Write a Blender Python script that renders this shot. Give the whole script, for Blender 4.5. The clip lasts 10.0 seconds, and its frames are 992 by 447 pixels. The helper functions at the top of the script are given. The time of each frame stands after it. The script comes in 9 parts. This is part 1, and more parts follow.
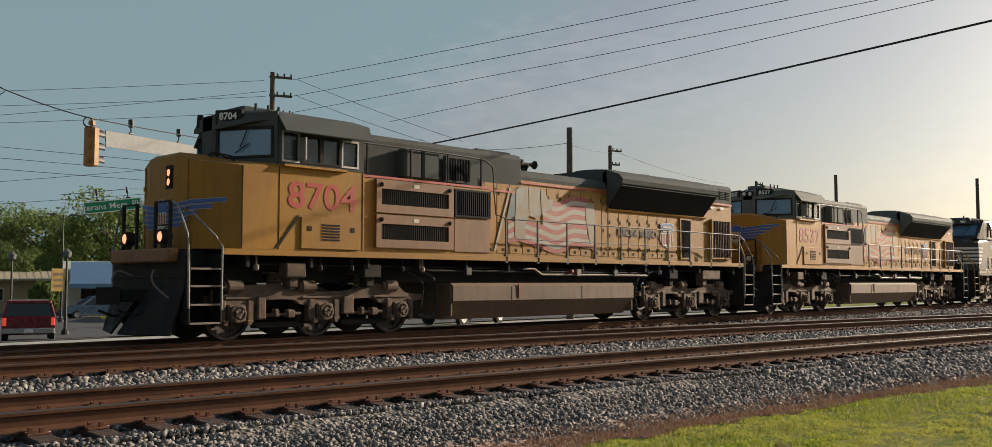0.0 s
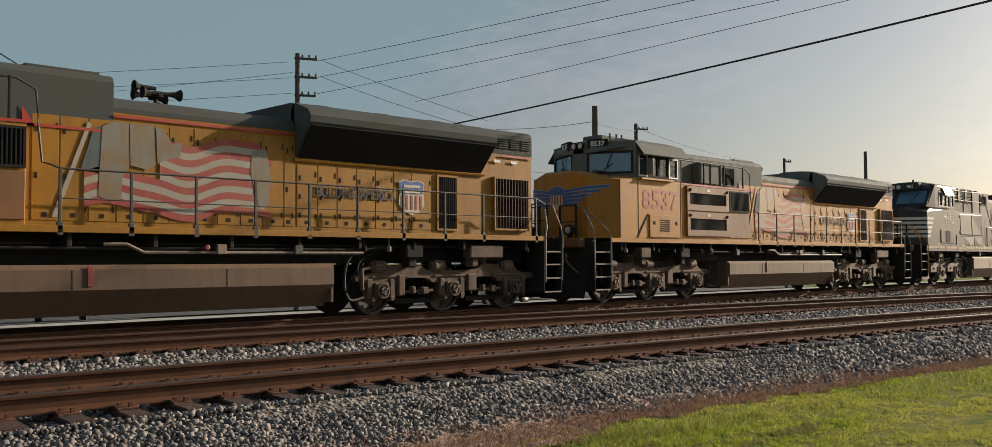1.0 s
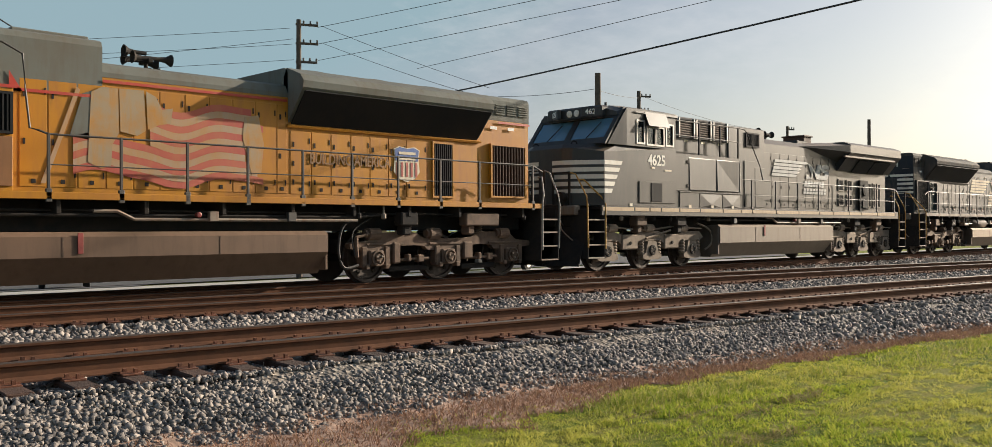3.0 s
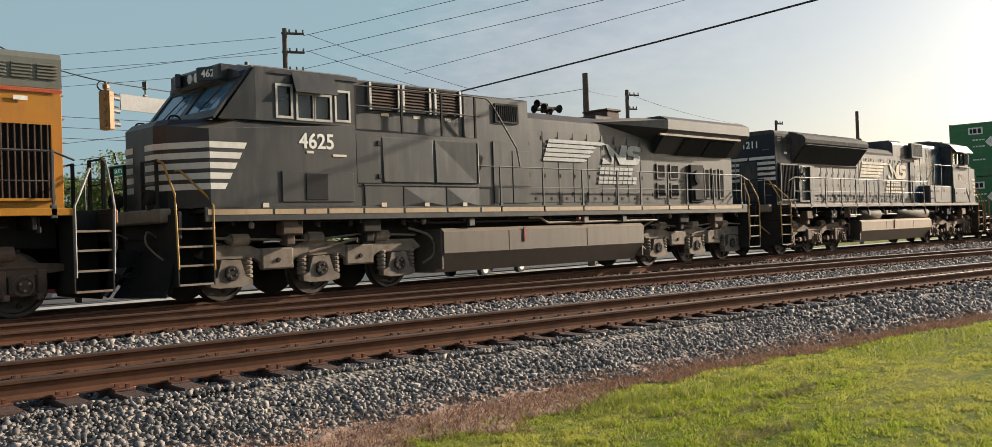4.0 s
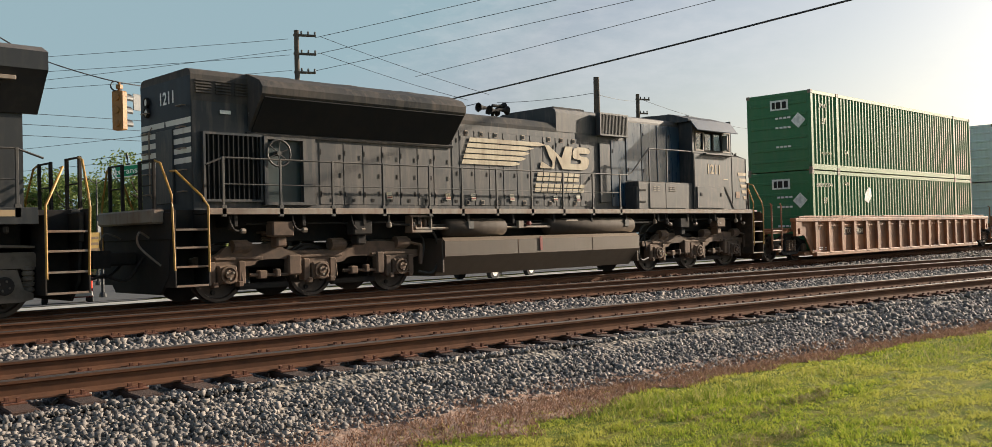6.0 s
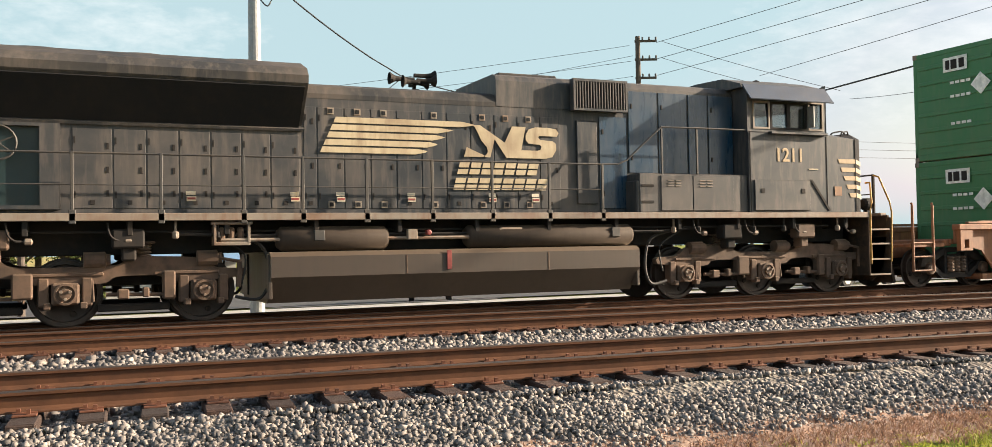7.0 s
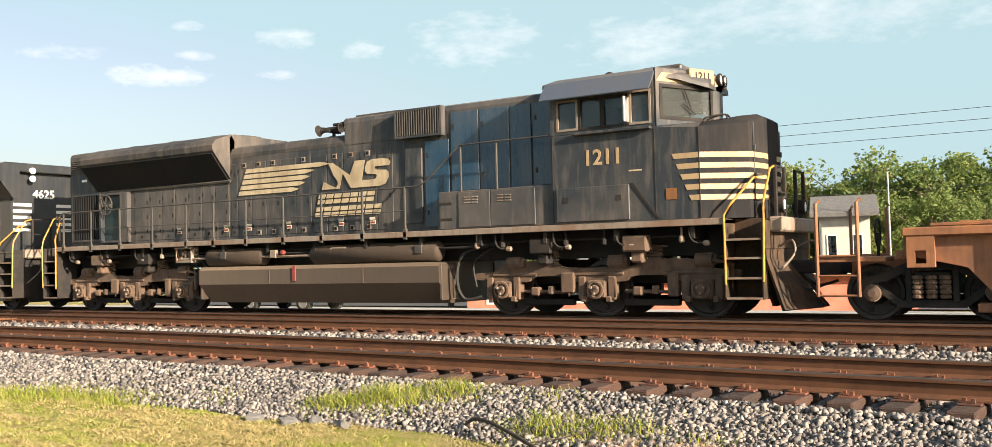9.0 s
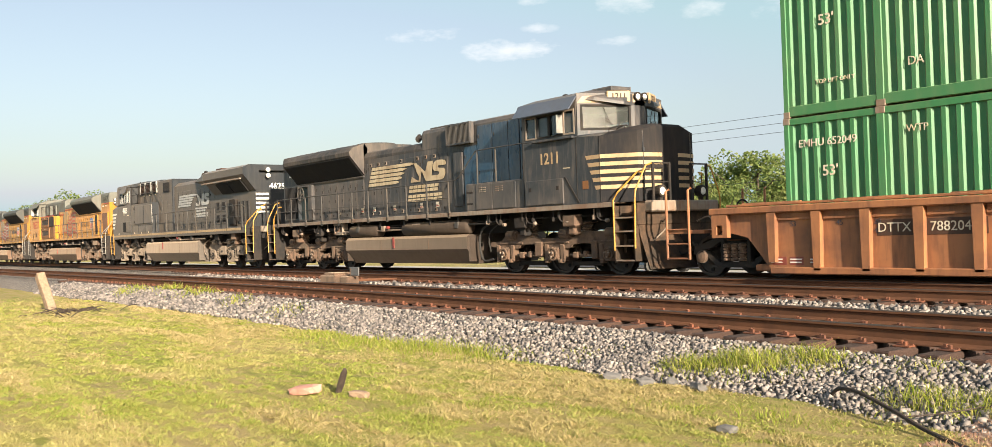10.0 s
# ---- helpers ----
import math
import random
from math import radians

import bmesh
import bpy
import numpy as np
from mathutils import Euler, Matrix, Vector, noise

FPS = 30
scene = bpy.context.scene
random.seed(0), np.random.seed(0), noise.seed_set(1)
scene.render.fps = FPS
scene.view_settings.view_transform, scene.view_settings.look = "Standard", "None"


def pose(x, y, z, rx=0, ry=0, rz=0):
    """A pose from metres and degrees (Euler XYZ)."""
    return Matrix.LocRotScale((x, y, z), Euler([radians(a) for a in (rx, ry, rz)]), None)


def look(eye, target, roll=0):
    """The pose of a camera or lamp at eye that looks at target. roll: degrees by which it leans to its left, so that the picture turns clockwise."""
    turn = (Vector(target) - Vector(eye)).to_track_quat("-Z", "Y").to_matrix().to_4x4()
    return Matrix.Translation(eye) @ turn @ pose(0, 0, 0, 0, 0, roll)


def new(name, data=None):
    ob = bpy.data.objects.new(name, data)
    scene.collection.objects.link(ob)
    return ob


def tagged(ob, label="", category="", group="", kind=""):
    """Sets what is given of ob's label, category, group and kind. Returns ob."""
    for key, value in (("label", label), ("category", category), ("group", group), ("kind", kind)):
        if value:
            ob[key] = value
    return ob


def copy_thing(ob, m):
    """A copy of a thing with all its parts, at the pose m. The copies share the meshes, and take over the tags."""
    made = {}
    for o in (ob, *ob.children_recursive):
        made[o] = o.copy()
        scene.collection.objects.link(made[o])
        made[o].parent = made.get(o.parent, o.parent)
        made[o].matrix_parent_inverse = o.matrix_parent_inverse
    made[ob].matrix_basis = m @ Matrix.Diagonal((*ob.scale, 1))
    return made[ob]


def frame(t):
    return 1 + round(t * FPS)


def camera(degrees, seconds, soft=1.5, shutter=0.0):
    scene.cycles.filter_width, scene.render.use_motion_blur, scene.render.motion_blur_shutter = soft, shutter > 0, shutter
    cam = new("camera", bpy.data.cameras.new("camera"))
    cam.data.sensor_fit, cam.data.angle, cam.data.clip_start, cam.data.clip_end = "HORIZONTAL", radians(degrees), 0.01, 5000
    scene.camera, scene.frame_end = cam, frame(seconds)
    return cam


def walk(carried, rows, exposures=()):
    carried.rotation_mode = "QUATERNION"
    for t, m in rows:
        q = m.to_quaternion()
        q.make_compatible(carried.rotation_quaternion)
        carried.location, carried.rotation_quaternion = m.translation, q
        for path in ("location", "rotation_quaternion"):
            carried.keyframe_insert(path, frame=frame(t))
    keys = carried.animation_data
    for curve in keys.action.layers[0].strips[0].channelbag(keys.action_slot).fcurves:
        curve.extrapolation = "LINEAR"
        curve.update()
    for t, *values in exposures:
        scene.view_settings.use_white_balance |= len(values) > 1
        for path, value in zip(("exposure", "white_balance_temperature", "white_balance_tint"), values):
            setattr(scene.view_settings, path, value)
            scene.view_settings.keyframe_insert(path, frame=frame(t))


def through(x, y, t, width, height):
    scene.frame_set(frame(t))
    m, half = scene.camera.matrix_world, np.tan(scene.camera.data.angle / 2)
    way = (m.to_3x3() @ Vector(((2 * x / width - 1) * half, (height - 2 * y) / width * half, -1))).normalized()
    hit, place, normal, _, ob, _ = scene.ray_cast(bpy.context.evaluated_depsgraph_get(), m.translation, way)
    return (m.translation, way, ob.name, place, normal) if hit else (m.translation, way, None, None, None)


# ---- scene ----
# The straight track that carries the train runs along x; its rail tops are z = 0.
cam = camera(55.27, 10.0, 0.6)
EYE_Z = 1.129
# seconds, yaw, pitch, roll, x, y
PATH = [
    (0.0, -46.43, 3.56, -0.01, 0.20, -0.14), (0.5, -45.46, 3.40, 0.35, 0.22, -0.14), (1.0, -44.84, 2.33, 0.31, 0.24, -0.13),
    (1.5, -44.57, 1.31, 0.17, 0.23, -0.12), (2.0, -44.22, 0.92, 0.34, 0.24, -0.12), (2.5, -44.75, 0.37, 0.15, 0.25, -0.11),
    (2.7, -44.82, 0.36, -0.02, 0.24, -0.10), (3.8, -44.81, 0.53, 1.79, 0.26, -0.11), (4.0, -45.17, 0.54, 1.98, 0.28, -0.10),
    (4.5, -45.63, 0.21, 2.30, 0.27, -0.10), (5.0, -46.00, 0.16, 2.24, 0.27, -0.11), (5.5, -46.03, 0.35, 1.70, 0.26, -0.10),
    (6.0, -44.64, 0.75, 1.46, 0.25, -0.07), (6.2, -43.44, 1.29, 1.45, 0.26, -0.02), (7.3, -16.42, 1.27, 1.03, 0.20, 0.02),
    (7.5, -12.19, 1.37, 1.12, 0.14, 0.04), (8.0, 1.92, 1.78, 1.66, 0.05, 0.00), (8.5, 17.61, 2.28, 1.64, -0.12, -0.05),
    (9.0, 31.83, 2.21, 1.37, -0.23, -0.09), (9.5, 44.75, 1.21, 1.71, -0.27, -0.09), (10.0, 52.40, 0.57, 1.99, -0.32, -0.14)]
EXPOSURE = [(0.0, 0.29, 6400, 10), (1.0, 0.20, 6350, 10), (1.5, 0.60, 6300, 10), (2.5, 0.68, 6280, 10), (4.0, 0.74, 6280, 10), (6.0, 0.75, 6320, 10), (6.3, 0.86, 6400, 10), (7.3, 1.59, 6750, 12), (8.5, 1.56, 6650, 11), (10.0, 1.36, 6550, 10)]
walk(cam, [(t, pose(x, y, EYE_Z, 90 + p, r, w)) for t, w, p, r, x, y in PATH], EXPOSURE)

# ---- light ----
SUN_AZ, SUN_EL = 104.0, 18.0      # clockwise from +y, above the horizon
sun_dir = Vector((math.sin(radians(SUN_AZ)) * math.cos(radians(SUN_EL)), math.cos(radians(SUN_AZ)) * math.cos(radians(SUN_EL)), math.sin(radians(SUN_EL))))
sun = new("sun", bpy.data.lights.new("sun", "SUN"))
sun.data.energy, sun.data.angle, sun.data.color = 5.0, radians(0.6), (1.0, 0.85, 0.66)
sun.matrix_world = look(sun_dir * 100, (0, 0, 0))


# drifts of fair-weather cloud: bearing, height, half width, half height (degrees), edge, cover
CLOUDS = [(-56.2, 11.9, 2.5, 0.6, 0.6, 0.5), (-51.6, 10.9, 3.3, 0.6, 0.6, 0.55), (-49.5, 12.1, 1.2, 0.3, 0.6, 0.4), (-49.7, 13.7, 0.9, 0.35, 0.6, 0.4), (-43.8, 13.2, 1.8, 0.8, 0.55, 0.45),
          (-39.6, 12.7, 1.3, 0.7, 0.55, 0.4), (-44.6, 11.1, 1.4, 0.3, 0.6, 0.4), (-33.0, 13.2, 4.0, 1.6, 0.4, 0.5), (-22.9, 12.7, 3.9, 1.5, 0.4, 0.5), (-12.5, 13.6, 8.0, 2.0, 0.35, 0.45),
          (1.4, 12.6, 8.5, 1.9, 0.35, 0.45), (-70.0, 16.0, 6.0, 0.8, 0.5, 0.35), (20.0, 20.0, 12.0, 2.0, 0.4, 0.3), (-28.0, 22.0, 14.0, 2.5, 0.4, 0.35), (68.0, 6.5, 16.0, 3.4, 0.35, 0.22), (52.0, 11.0, 13.0, 5.0, 0.35, 0.36),
          (110.0, 18.0, 30.0, 5.0, 0.4, 0.4), (170.0, 20.0, 25.0, 5.0, 0.4, 0.4), (-130.0, 18.0, 25.0, 5.0, 0.4, 0.4)]


def build_world():
    w = bpy.data.worlds.new("sky")
    scene.world = w
    w.use_nodes = True
    nt = w.node_tree
    bg = nt.nodes["Background"]
    sky = nt.nodes.new("ShaderNodeTexSky")
    sky.sky_type, sky.sun_disc = "NISHITA", False
    sky.sun_elevation, sky.sun_rotation = radians(SUN_EL), radians(SUN_AZ)
    sky.air_density, sky.dust_density, sky.ozone_density = 1.0, 2.3, 0.9
    co = nt.nodes.new("ShaderNodeTexCoord")

    def math_node(op, p, q=None, clamp=False):
        n = nt.nodes.new("ShaderNodeMath")
        n.operation, n.use_clamp = op, clamp
        for slot, v in zip(n.inputs, (p, q)):
            if v is None:
                continue
            if isinstance(v, (int, float)):
                slot.default_value = v
            else:
                nt.links.new(v, slot)
        return n.outputs[0]

    sep = nt.nodes.new("ShaderNodeSeparateXYZ")
    nt.links.new(co.outputs["Generated"], sep.inputs[0])
    mp = nt.nodes.new("ShaderNodeMapping")
    mp.inputs["Scale"].default_value = (1.0, 1.0, 2.6)
    nt.links.new(co.outputs["Generated"], mp.inputs["Vector"])
    puff = nt.nodes.new("ShaderNodeTexNoise")
    puff.inputs["Scale"].default_value, puff.inputs["Detail"].default_value, puff.inputs["Roughness"].default_value = 34.0, 8, 0.62
    nt.links.new(mp.outputs[0], puff.inputs["Vector"])
    broad = nt.nodes.new("ShaderNodeTexNoise")
    broad.inputs["Scale"].default_value, broad.inputs["Detail"].default_value = 9.0, 5
    nt.links.new(mp.outputs[0], broad.inputs["Vector"])
    edge = math_node("ADD", math_node("MULTIPLY", math_node("SUBTRACT", puff.outputs["Fac"], 0.5), 4.4), math_node("MULTIPLY", math_node("SUBTRACT", broad.outputs["Fac"], 0.5), 2.5))
    az = math_node("MULTIPLY", math_node("ARCTAN2", sep.outputs[0], sep.outputs[1]), 57.2958)
    el = math_node("MULTIPLY", math_node("ARCSINE", sep.outputs[2]), 57.2958)
    cover = None
    for a, e, w, h, soft, amount in CLOUDS:
        dx = math_node("DIVIDE", math_node("SUBTRACT", az, a), w)
        dz = math_node("DIVIDE", math_node("SUBTRACT", el, e), h)
        far = math_node("ADD", math_node("MULTIPLY", dx, dx), math_node("MULTIPLY", dz, dz))
        body = math_node("MULTIPLY", math_node("SUBTRACT", math_node("ADD", edge, 1.0), far), soft, True)
        body = math_node("MULTIPLY", body, amount)
        cover = body if cover is None else math_node("MAXIMUM", cover, body)
    mix = nt.nodes.new("ShaderNodeMix")
    mix.data_type = "RGBA"
    mix.inputs["B"].default_value = (6.6, 6.5, 6.45, 1)
    nt.links.new(cover, mix.inputs["Factor"])
    haze = nt.nodes.new("ShaderNodeMix")
    haze.data_type, haze.blend_type = "RGBA", "LIGHTEN"
    haze.inputs["B"].default_value = (2.75, 3.88, 4.2, 1)
    pale = nt.nodes.new("ShaderNodeHueSaturation")
    pale.inputs["Saturation"].default_value, pale.inputs["Value"].default_value = 0.72, 0.89
    nt.links.new(sky.outputs["Color"], pale.inputs["Color"])
    high = math_node("MULTIPLY", math_node("SUBTRACT", el, 17.0), 1 / 28.0, True)       # above the haze the sky is deeper blue
    clear = nt.nodes.new("ShaderNodeMix")
    clear.data_type = "RGBA"
    nt.links.new(high, clear.inputs["Factor"])
    nt.links.new(pale.outputs["Color"], clear.inputs["A"])
    nt.links.new(sky.outputs["Color"], clear.inputs["B"])
    nt.links.new(math_node("MULTIPLY", math_node("SUBTRACT", 1.0, high), 0.85), haze.inputs["Factor"])
    nt.links.new(clear.outputs["Result"], haze.inputs["A"])
    nt.links.new(haze.outputs["Result"], mix.inputs["A"])
    nt.links.new(mix.outputs["Result"], bg.inputs["Color"])
    bg.inputs["Strength"].default_value = 0.074


build_world()


# ---- materials ----
def nodes_of(name):
    m = bpy.data.materials.new(name)
    m.use_nodes = True
    return m, m.node_tree, m.node_tree.nodes["Principled BSDF"]


def noise_tex(nt, scale, detail=5, stretch=None, rough=0.6):
    co = nt.nodes.new("ShaderNodeTexCoord")
    mp = nt.nodes.new("ShaderNodeMapping")
    mp.inputs["Scale"].default_value = stretch or (1, 1, 1)
    tx = nt.nodes.new("ShaderNodeTexNoise")
    tx.inputs["Scale"].default_value, tx.inputs["Detail"].default_value, tx.inputs["Roughness"].default_value = scale, detail, rough
    nt.links.new(co.outputs["Object"], mp.inputs["Vector"])
    nt.links.new(mp.outputs[0], tx.inputs["Vector"])
    return tx


def ramp_of(nt, src, lo, hi, top=1.0):
    r = nt.nodes.new("ShaderNodeMapRange")
    r.inputs["From Min"].default_value, r.inputs["From Max"].default_value = lo, hi
    r.inputs["To Min"].default_value, r.inputs["To Max"].default_value = 0.0, top
    nt.links.new(src, r.inputs["Value"])
    return r.outputs[0]


def blend(nt, fac, a, b):
    mx = nt.nodes.new("ShaderNodeMix")
    mx.data_type = "RGBA"
    nt.links.new(fac, mx.inputs["Factor"])
    for slot, v in (("A", a), ("B", b)):
        if isinstance(v, tuple):
            mx.inputs[slot].default_value = (*v[:3], 1)
        else:
            nt.links.new(v, mx.inputs[slot])
    return mx.outputs["Result"]


def bump_of(nt, bsdf, src, strength, dist):
    b = nt.nodes.new("ShaderNodeBump")
    b.inputs["Strength"].default_value, b.inputs["Distance"].default_value = strength, dist
    nt.links.new(src, b.inputs["Height"])
    nt.links.new(b.outputs[0], bsdf.inputs["Normal"])


def paint(name, col, rough=0.5, dust=(0.20, 0.15, 0.11), amount=0.35, metal=0.0, streak=True, big=0.7, bump=0.15, spec=0.5, sheen=0.0):
    """Painted or bare metal with two scales of dirt: soft patches, and run marks drawn down the surface."""
    m, nt, b = nodes_of(name)
    patch = noise_tex(nt, big, 6)
    fine = noise_tex(nt, 5.0, 6, (1.4, 1.4, 0.22) if streak else None)
    c1 = blend(nt, ramp_of(nt, patch.outputs["Fac"], 0.42, 0.72, amount), col, dust)
    c2 = blend(nt, ramp_of(nt, fine.outputs["Fac"], 0.48, 0.80, amount * 1.1), c1, dust)
    nt.links.new(c2, b.inputs["Base Color"])
    nt.links.new(ramp_of(nt, fine.outputs["Fac"], 0.2, 0.8, 1.0), b.inputs["Roughness"])
    r = nt.nodes.new("ShaderNodeMapRange")
    r.inputs["To Min"].default_value, r.inputs["To Max"].default_value = max(rough - 0.13, 0.05), min(rough + 0.2, 1)
    nt.links.new(fine.outputs["Fac"], r.inputs["Value"])
    nt.links.new(r.outputs[0], b.inputs["Roughness"])
    b.inputs["Metallic"].default_value = metal
    b.inputs["Specular IOR Level"].default_value = spec
    if sheen:      # settled dust catches light at a glancing view
        b.inputs["Sheen Weight"].default_value, b.inputs["Sheen Roughness"].default_value = sheen, 0.45
        b.inputs["Sheen Tint"].default_value = (0.80, 0.62, 0.45, 1)
    if bump:
        grain = noise_tex(nt, 60, 3)
        bump_of(nt, b, grain.outputs["Fac"], bump, 0.004)
    return m


def plain(name, col, rough=0.6, metal=0.0, vary=0.25, scale=8.0, bump=0.1):
    m, nt, b = nodes_of(name)
    tx = noise_tex(nt, scale, 5)
    lo = tuple(c * (1 - vary) for c in col)
    hi = tuple(min(c * (1 + vary), 1) for c in col)
    nt.links.new(blend(nt, ramp_of(nt, tx.outputs["Fac"], 0.3, 0.7), lo, hi), b.inputs["Base Color"])
    b.inputs["Roughness"].default_value, b.inputs["Metallic"].default_value = rough, metal
    if bump:
        bump_of(nt, b, tx.outputs["Fac"], bump, 0.01)
    return m


def island(name, cols, rough=0.9, scale=30.0, spec=0.3, through=0.0, drift=None):
    """Loose bits: each piece takes its own tint."""
    m, nt, b = nodes_of(name)
    geo = nt.nodes.new("ShaderNodeNewGeometry")
    cr = nt.nodes.new("ShaderNodeValToRGB")
    el = cr.color_ramp.elements
    while len(el) < len(cols):
        el.new(0.5)
    for i, c in enumerate(cols):
        el[i].position, el[i].color = i / (len(cols) - 1), (*c, 1)
    nt.links.new(geo.outputs["Random Per Island"], cr.inputs["Fac"])
    tx = noise_tex(nt, scale, 4)
    tone = cr.outputs["Color"]
    if drift:      # broad patches where the tint shifts
        low = noise_tex(nt, 0.55, 5, (0.6, 1.5, 1))
        tone = blend(nt, ramp_of(nt, low.outputs["Fac"], 0.44, 0.64, 0.75), tone, drift)
    dark = nt.nodes.new("ShaderNodeMix")
    dark.data_type, dark.blend_type = "RGBA", "MULTIPLY"
    dark.inputs["Factor"].default_value = 0.35
    nt.links.new(tone, dark.inputs["A"])
    nt.links.new(tx.outputs["Fac"], dark.inputs["B"])
    nt.links.new(dark.outputs["Result"], b.inputs["Base Color"])
    b.inputs["Roughness"].default_value, b.inputs["Specular IOR Level"].default_value = rough, spec
    if through:
        tr = nt.nodes.new("ShaderNodeBsdfTranslucent")
        nt.links.new(tone, tr.inputs["Color"])
        ms = nt.nodes.new("ShaderNodeMixShader")
        ms.inputs[0].default_value = through
        nt.links.new(b.outputs[0], ms.inputs[1])
        nt.links.new(tr.outputs[0], ms.inputs[2])
        nt.links.new(ms.outputs[0], nt.nodes["Material Output"].inputs["Surface"])
    return m


def varied(name, col, col2, rough=0.85, scale=6.0, stretch=None, bump=0.5, dist=0.01):
    """Repeated pieces: Object Info's Random shifts the tone, a grain runs through each."""
    m, nt, b = nodes_of(name)
    inf = nt.nodes.new("ShaderNodeObjectInfo")
    tx = noise_tex(nt, scale, 6, stretch)
    base = blend(nt, inf.outputs["Random"], col, col2)
    low = nt.nodes.new("ShaderNodeMix")
    low.data_type, low.blend_type = "RGBA", "MULTIPLY"
    low.inputs["Factor"].default_value = 0.55
    nt.links.new(base, low.inputs["A"])
    nt.links.new(tx.outputs["Fac"], low.inputs["B"])
    nt.links.new(low.outputs["Result"], b.inputs["Base Color"])
    b.inputs["Roughness"].default_value = rough
    bump_of(nt, b, tx.outputs["Fac"], bump, dist)
    return m


def glow(name, col, strength):
    m, nt, b = nodes_of(name)
    b.inputs["Base Color"].default_value = (*col, 1)
    b.inputs["Emission Color"].default_value, b.inputs["Emission Strength"].default_value = (*col, 1), strength
    return m


def glass(name, tint, rough=0.04, ior=1.45, clear=0.75):
    m, nt, b = nodes_of(name)
    b.inputs["Base Color"].default_value = (*tint, 1)
    b.inputs["Roughness"].default_value, b.inputs["Transmission Weight"].default_value, b.inputs["IOR"].default_value = rough, clear, ior
    return m


YELLOW = paint("armour_yellow", (0.44, 0.190, 0.010), 0.42, (0.30, 0.115, 0.03), 0.6, spec=0.35, sheen=0.15)
OLDYELLOW = paint("dulled_yellow", (0.36, 0.168, 0.012), 0.50, (0.21, 0.095, 0.028), 0.55, spec=0.3, sheen=0.10)
UPGREY = paint("harbour_grey", (0.150, 0.158, 0.142), 0.7, (0.125, 0.098, 0.070), 0.55, spec=0.2)
OLDGREY = paint("sooted_grey", (0.082, 0.090, 0.088), 0.75, (0.095, 0.080, 0.062), 0.55, spec=0.14)
RED = paint("signal_red", (0.42, 0.035, 0.02), 0.45, (0.35, 0.13, 0.06), 0.4)
BLACK = paint("loco_black", (0.016, 0.020, 0.025), 0.38, (0.062, 0.057, 0.051), 0.52, big=0.33, spec=0.38, sheen=0.16)
SOOTBLACK = paint("dusty_black", (0.025, 0.031, 0.038), 0.47, (0.188, 0.152, 0.126), 0.57, big=0.42, spec=0.36, sheen=0.06)
SILLGREY = paint("sill_grey", (0.24, 0.20, 0.16), 0.6, (0.17, 0.080, 0.040), 0.75, big=1.4)
TRUCK = paint("bogie_dust", (0.128, 0.077, 0.050), 0.8, (0.034, 0.025, 0.020), 0.75, streak=False, big=1.6, sheen=0.30)
GREYTRUCK = paint("grey_bogie_dust", (0.190, 0.150, 0.115), 0.8, (0.045, 0.037, 0.031), 0.70, streak=False, big=1.6, sheen=0.40)
GREYTANK = paint("tank_grey", (0.105, 0.088, 0.073), 0.5, (0.060, 0.050, 0.042), 0.5, spec=0.4, sheen=0.55)
UNDER = paint("under_dark", (0.023, 0.022, 0.022), 0.75, (0.060, 0.045, 0.034), 0.5, streak=False, big=1.5, spec=0.16)
TANK = paint("tank_dust", (0.050, 0.036, 0.028), 0.42, (0.026, 0.021, 0.018), 0.5, spec=0.5, sheen=0.6)
BROWNTANK = paint("tank_brown", (0.150, 0.092, 0.060), 0.55, (0.065, 0.043, 0.030), 0.5, spec=0.3, sheen=0.3)
RESERVOIR = paint("reservoir_dust", (0.060, 0.045, 0.035), 0.7, (0.030, 0.024, 0.020), 0.5, spec=0.15, sheen=0.12)
DARKGRILLE = paint("grille_dark", (0.016, 0.017, 0.019), 0.7, (0.045, 0.037, 0.030), 0.3, spec=0.14)
BROWNGRILLE = paint("grille_brown", (0.075, 0.035, 0.02), 0.7, (0.03, 0.02, 0.015), 0.5)
WHEEL = paint("wheel_steel", (0.065, 0.05, 0.042), 0.6, (0.03, 0.024, 0.02), 0.6, 0.4, False, 3.0)
ALU = plain("aluminium", (0.36, 0.345, 0.32), 0.45, 0.5, 0.15)
GRAB = plain("grab_steel", (0.23, 0.22, 0.20), 0.6, 0.2, 0.2)
WHITE = paint("dirty_white", (0.74, 0.72, 0.66), 0.55, (0.40, 0.33, 0.25), 0.35)
CREAM = paint("stripe_cream", (0.43, 0.305, 0.17), 0.5, (0.24, 0.15, 0.08), 0.6)
SAFETY = plain("safety_yellow", (0.42, 0.22, 0.035), 0.5, 0, 0.25)
BLUE = paint("wing_blue", (0.03, 0.10, 0.34), 0.45, (0.16, 0.14, 0.12), 0.35)
FADEDRED = paint("faded_red", (0.34, 0.052, 0.045), 0.55, (0.42, 0.22, 0.10), 0.28)
FADEDWHITE = paint("faded_white", (0.60, 0.55, 0.45), 0.55, (0.60, 0.36, 0.10), 0.45)
GREYWHITE = paint("greyed_white", (0.43, 0.43, 0.42), 0.6, (0.22, 0.21, 0.19), 0.5)
FADEDGREY = paint("peeled_film", (0.225, 0.21, 0.175), 0.45, (0.26, 0.145, 0.045), 0.95, big=2.6, bump=0.5)
SLOGAN = plain("slogan_ink", (0.035, 0.035, 0.045), 0.6)
GHOSTINK = plain("worn_ink", (0.20, 0.10, 0.03), 0.6, 0, 0.4)
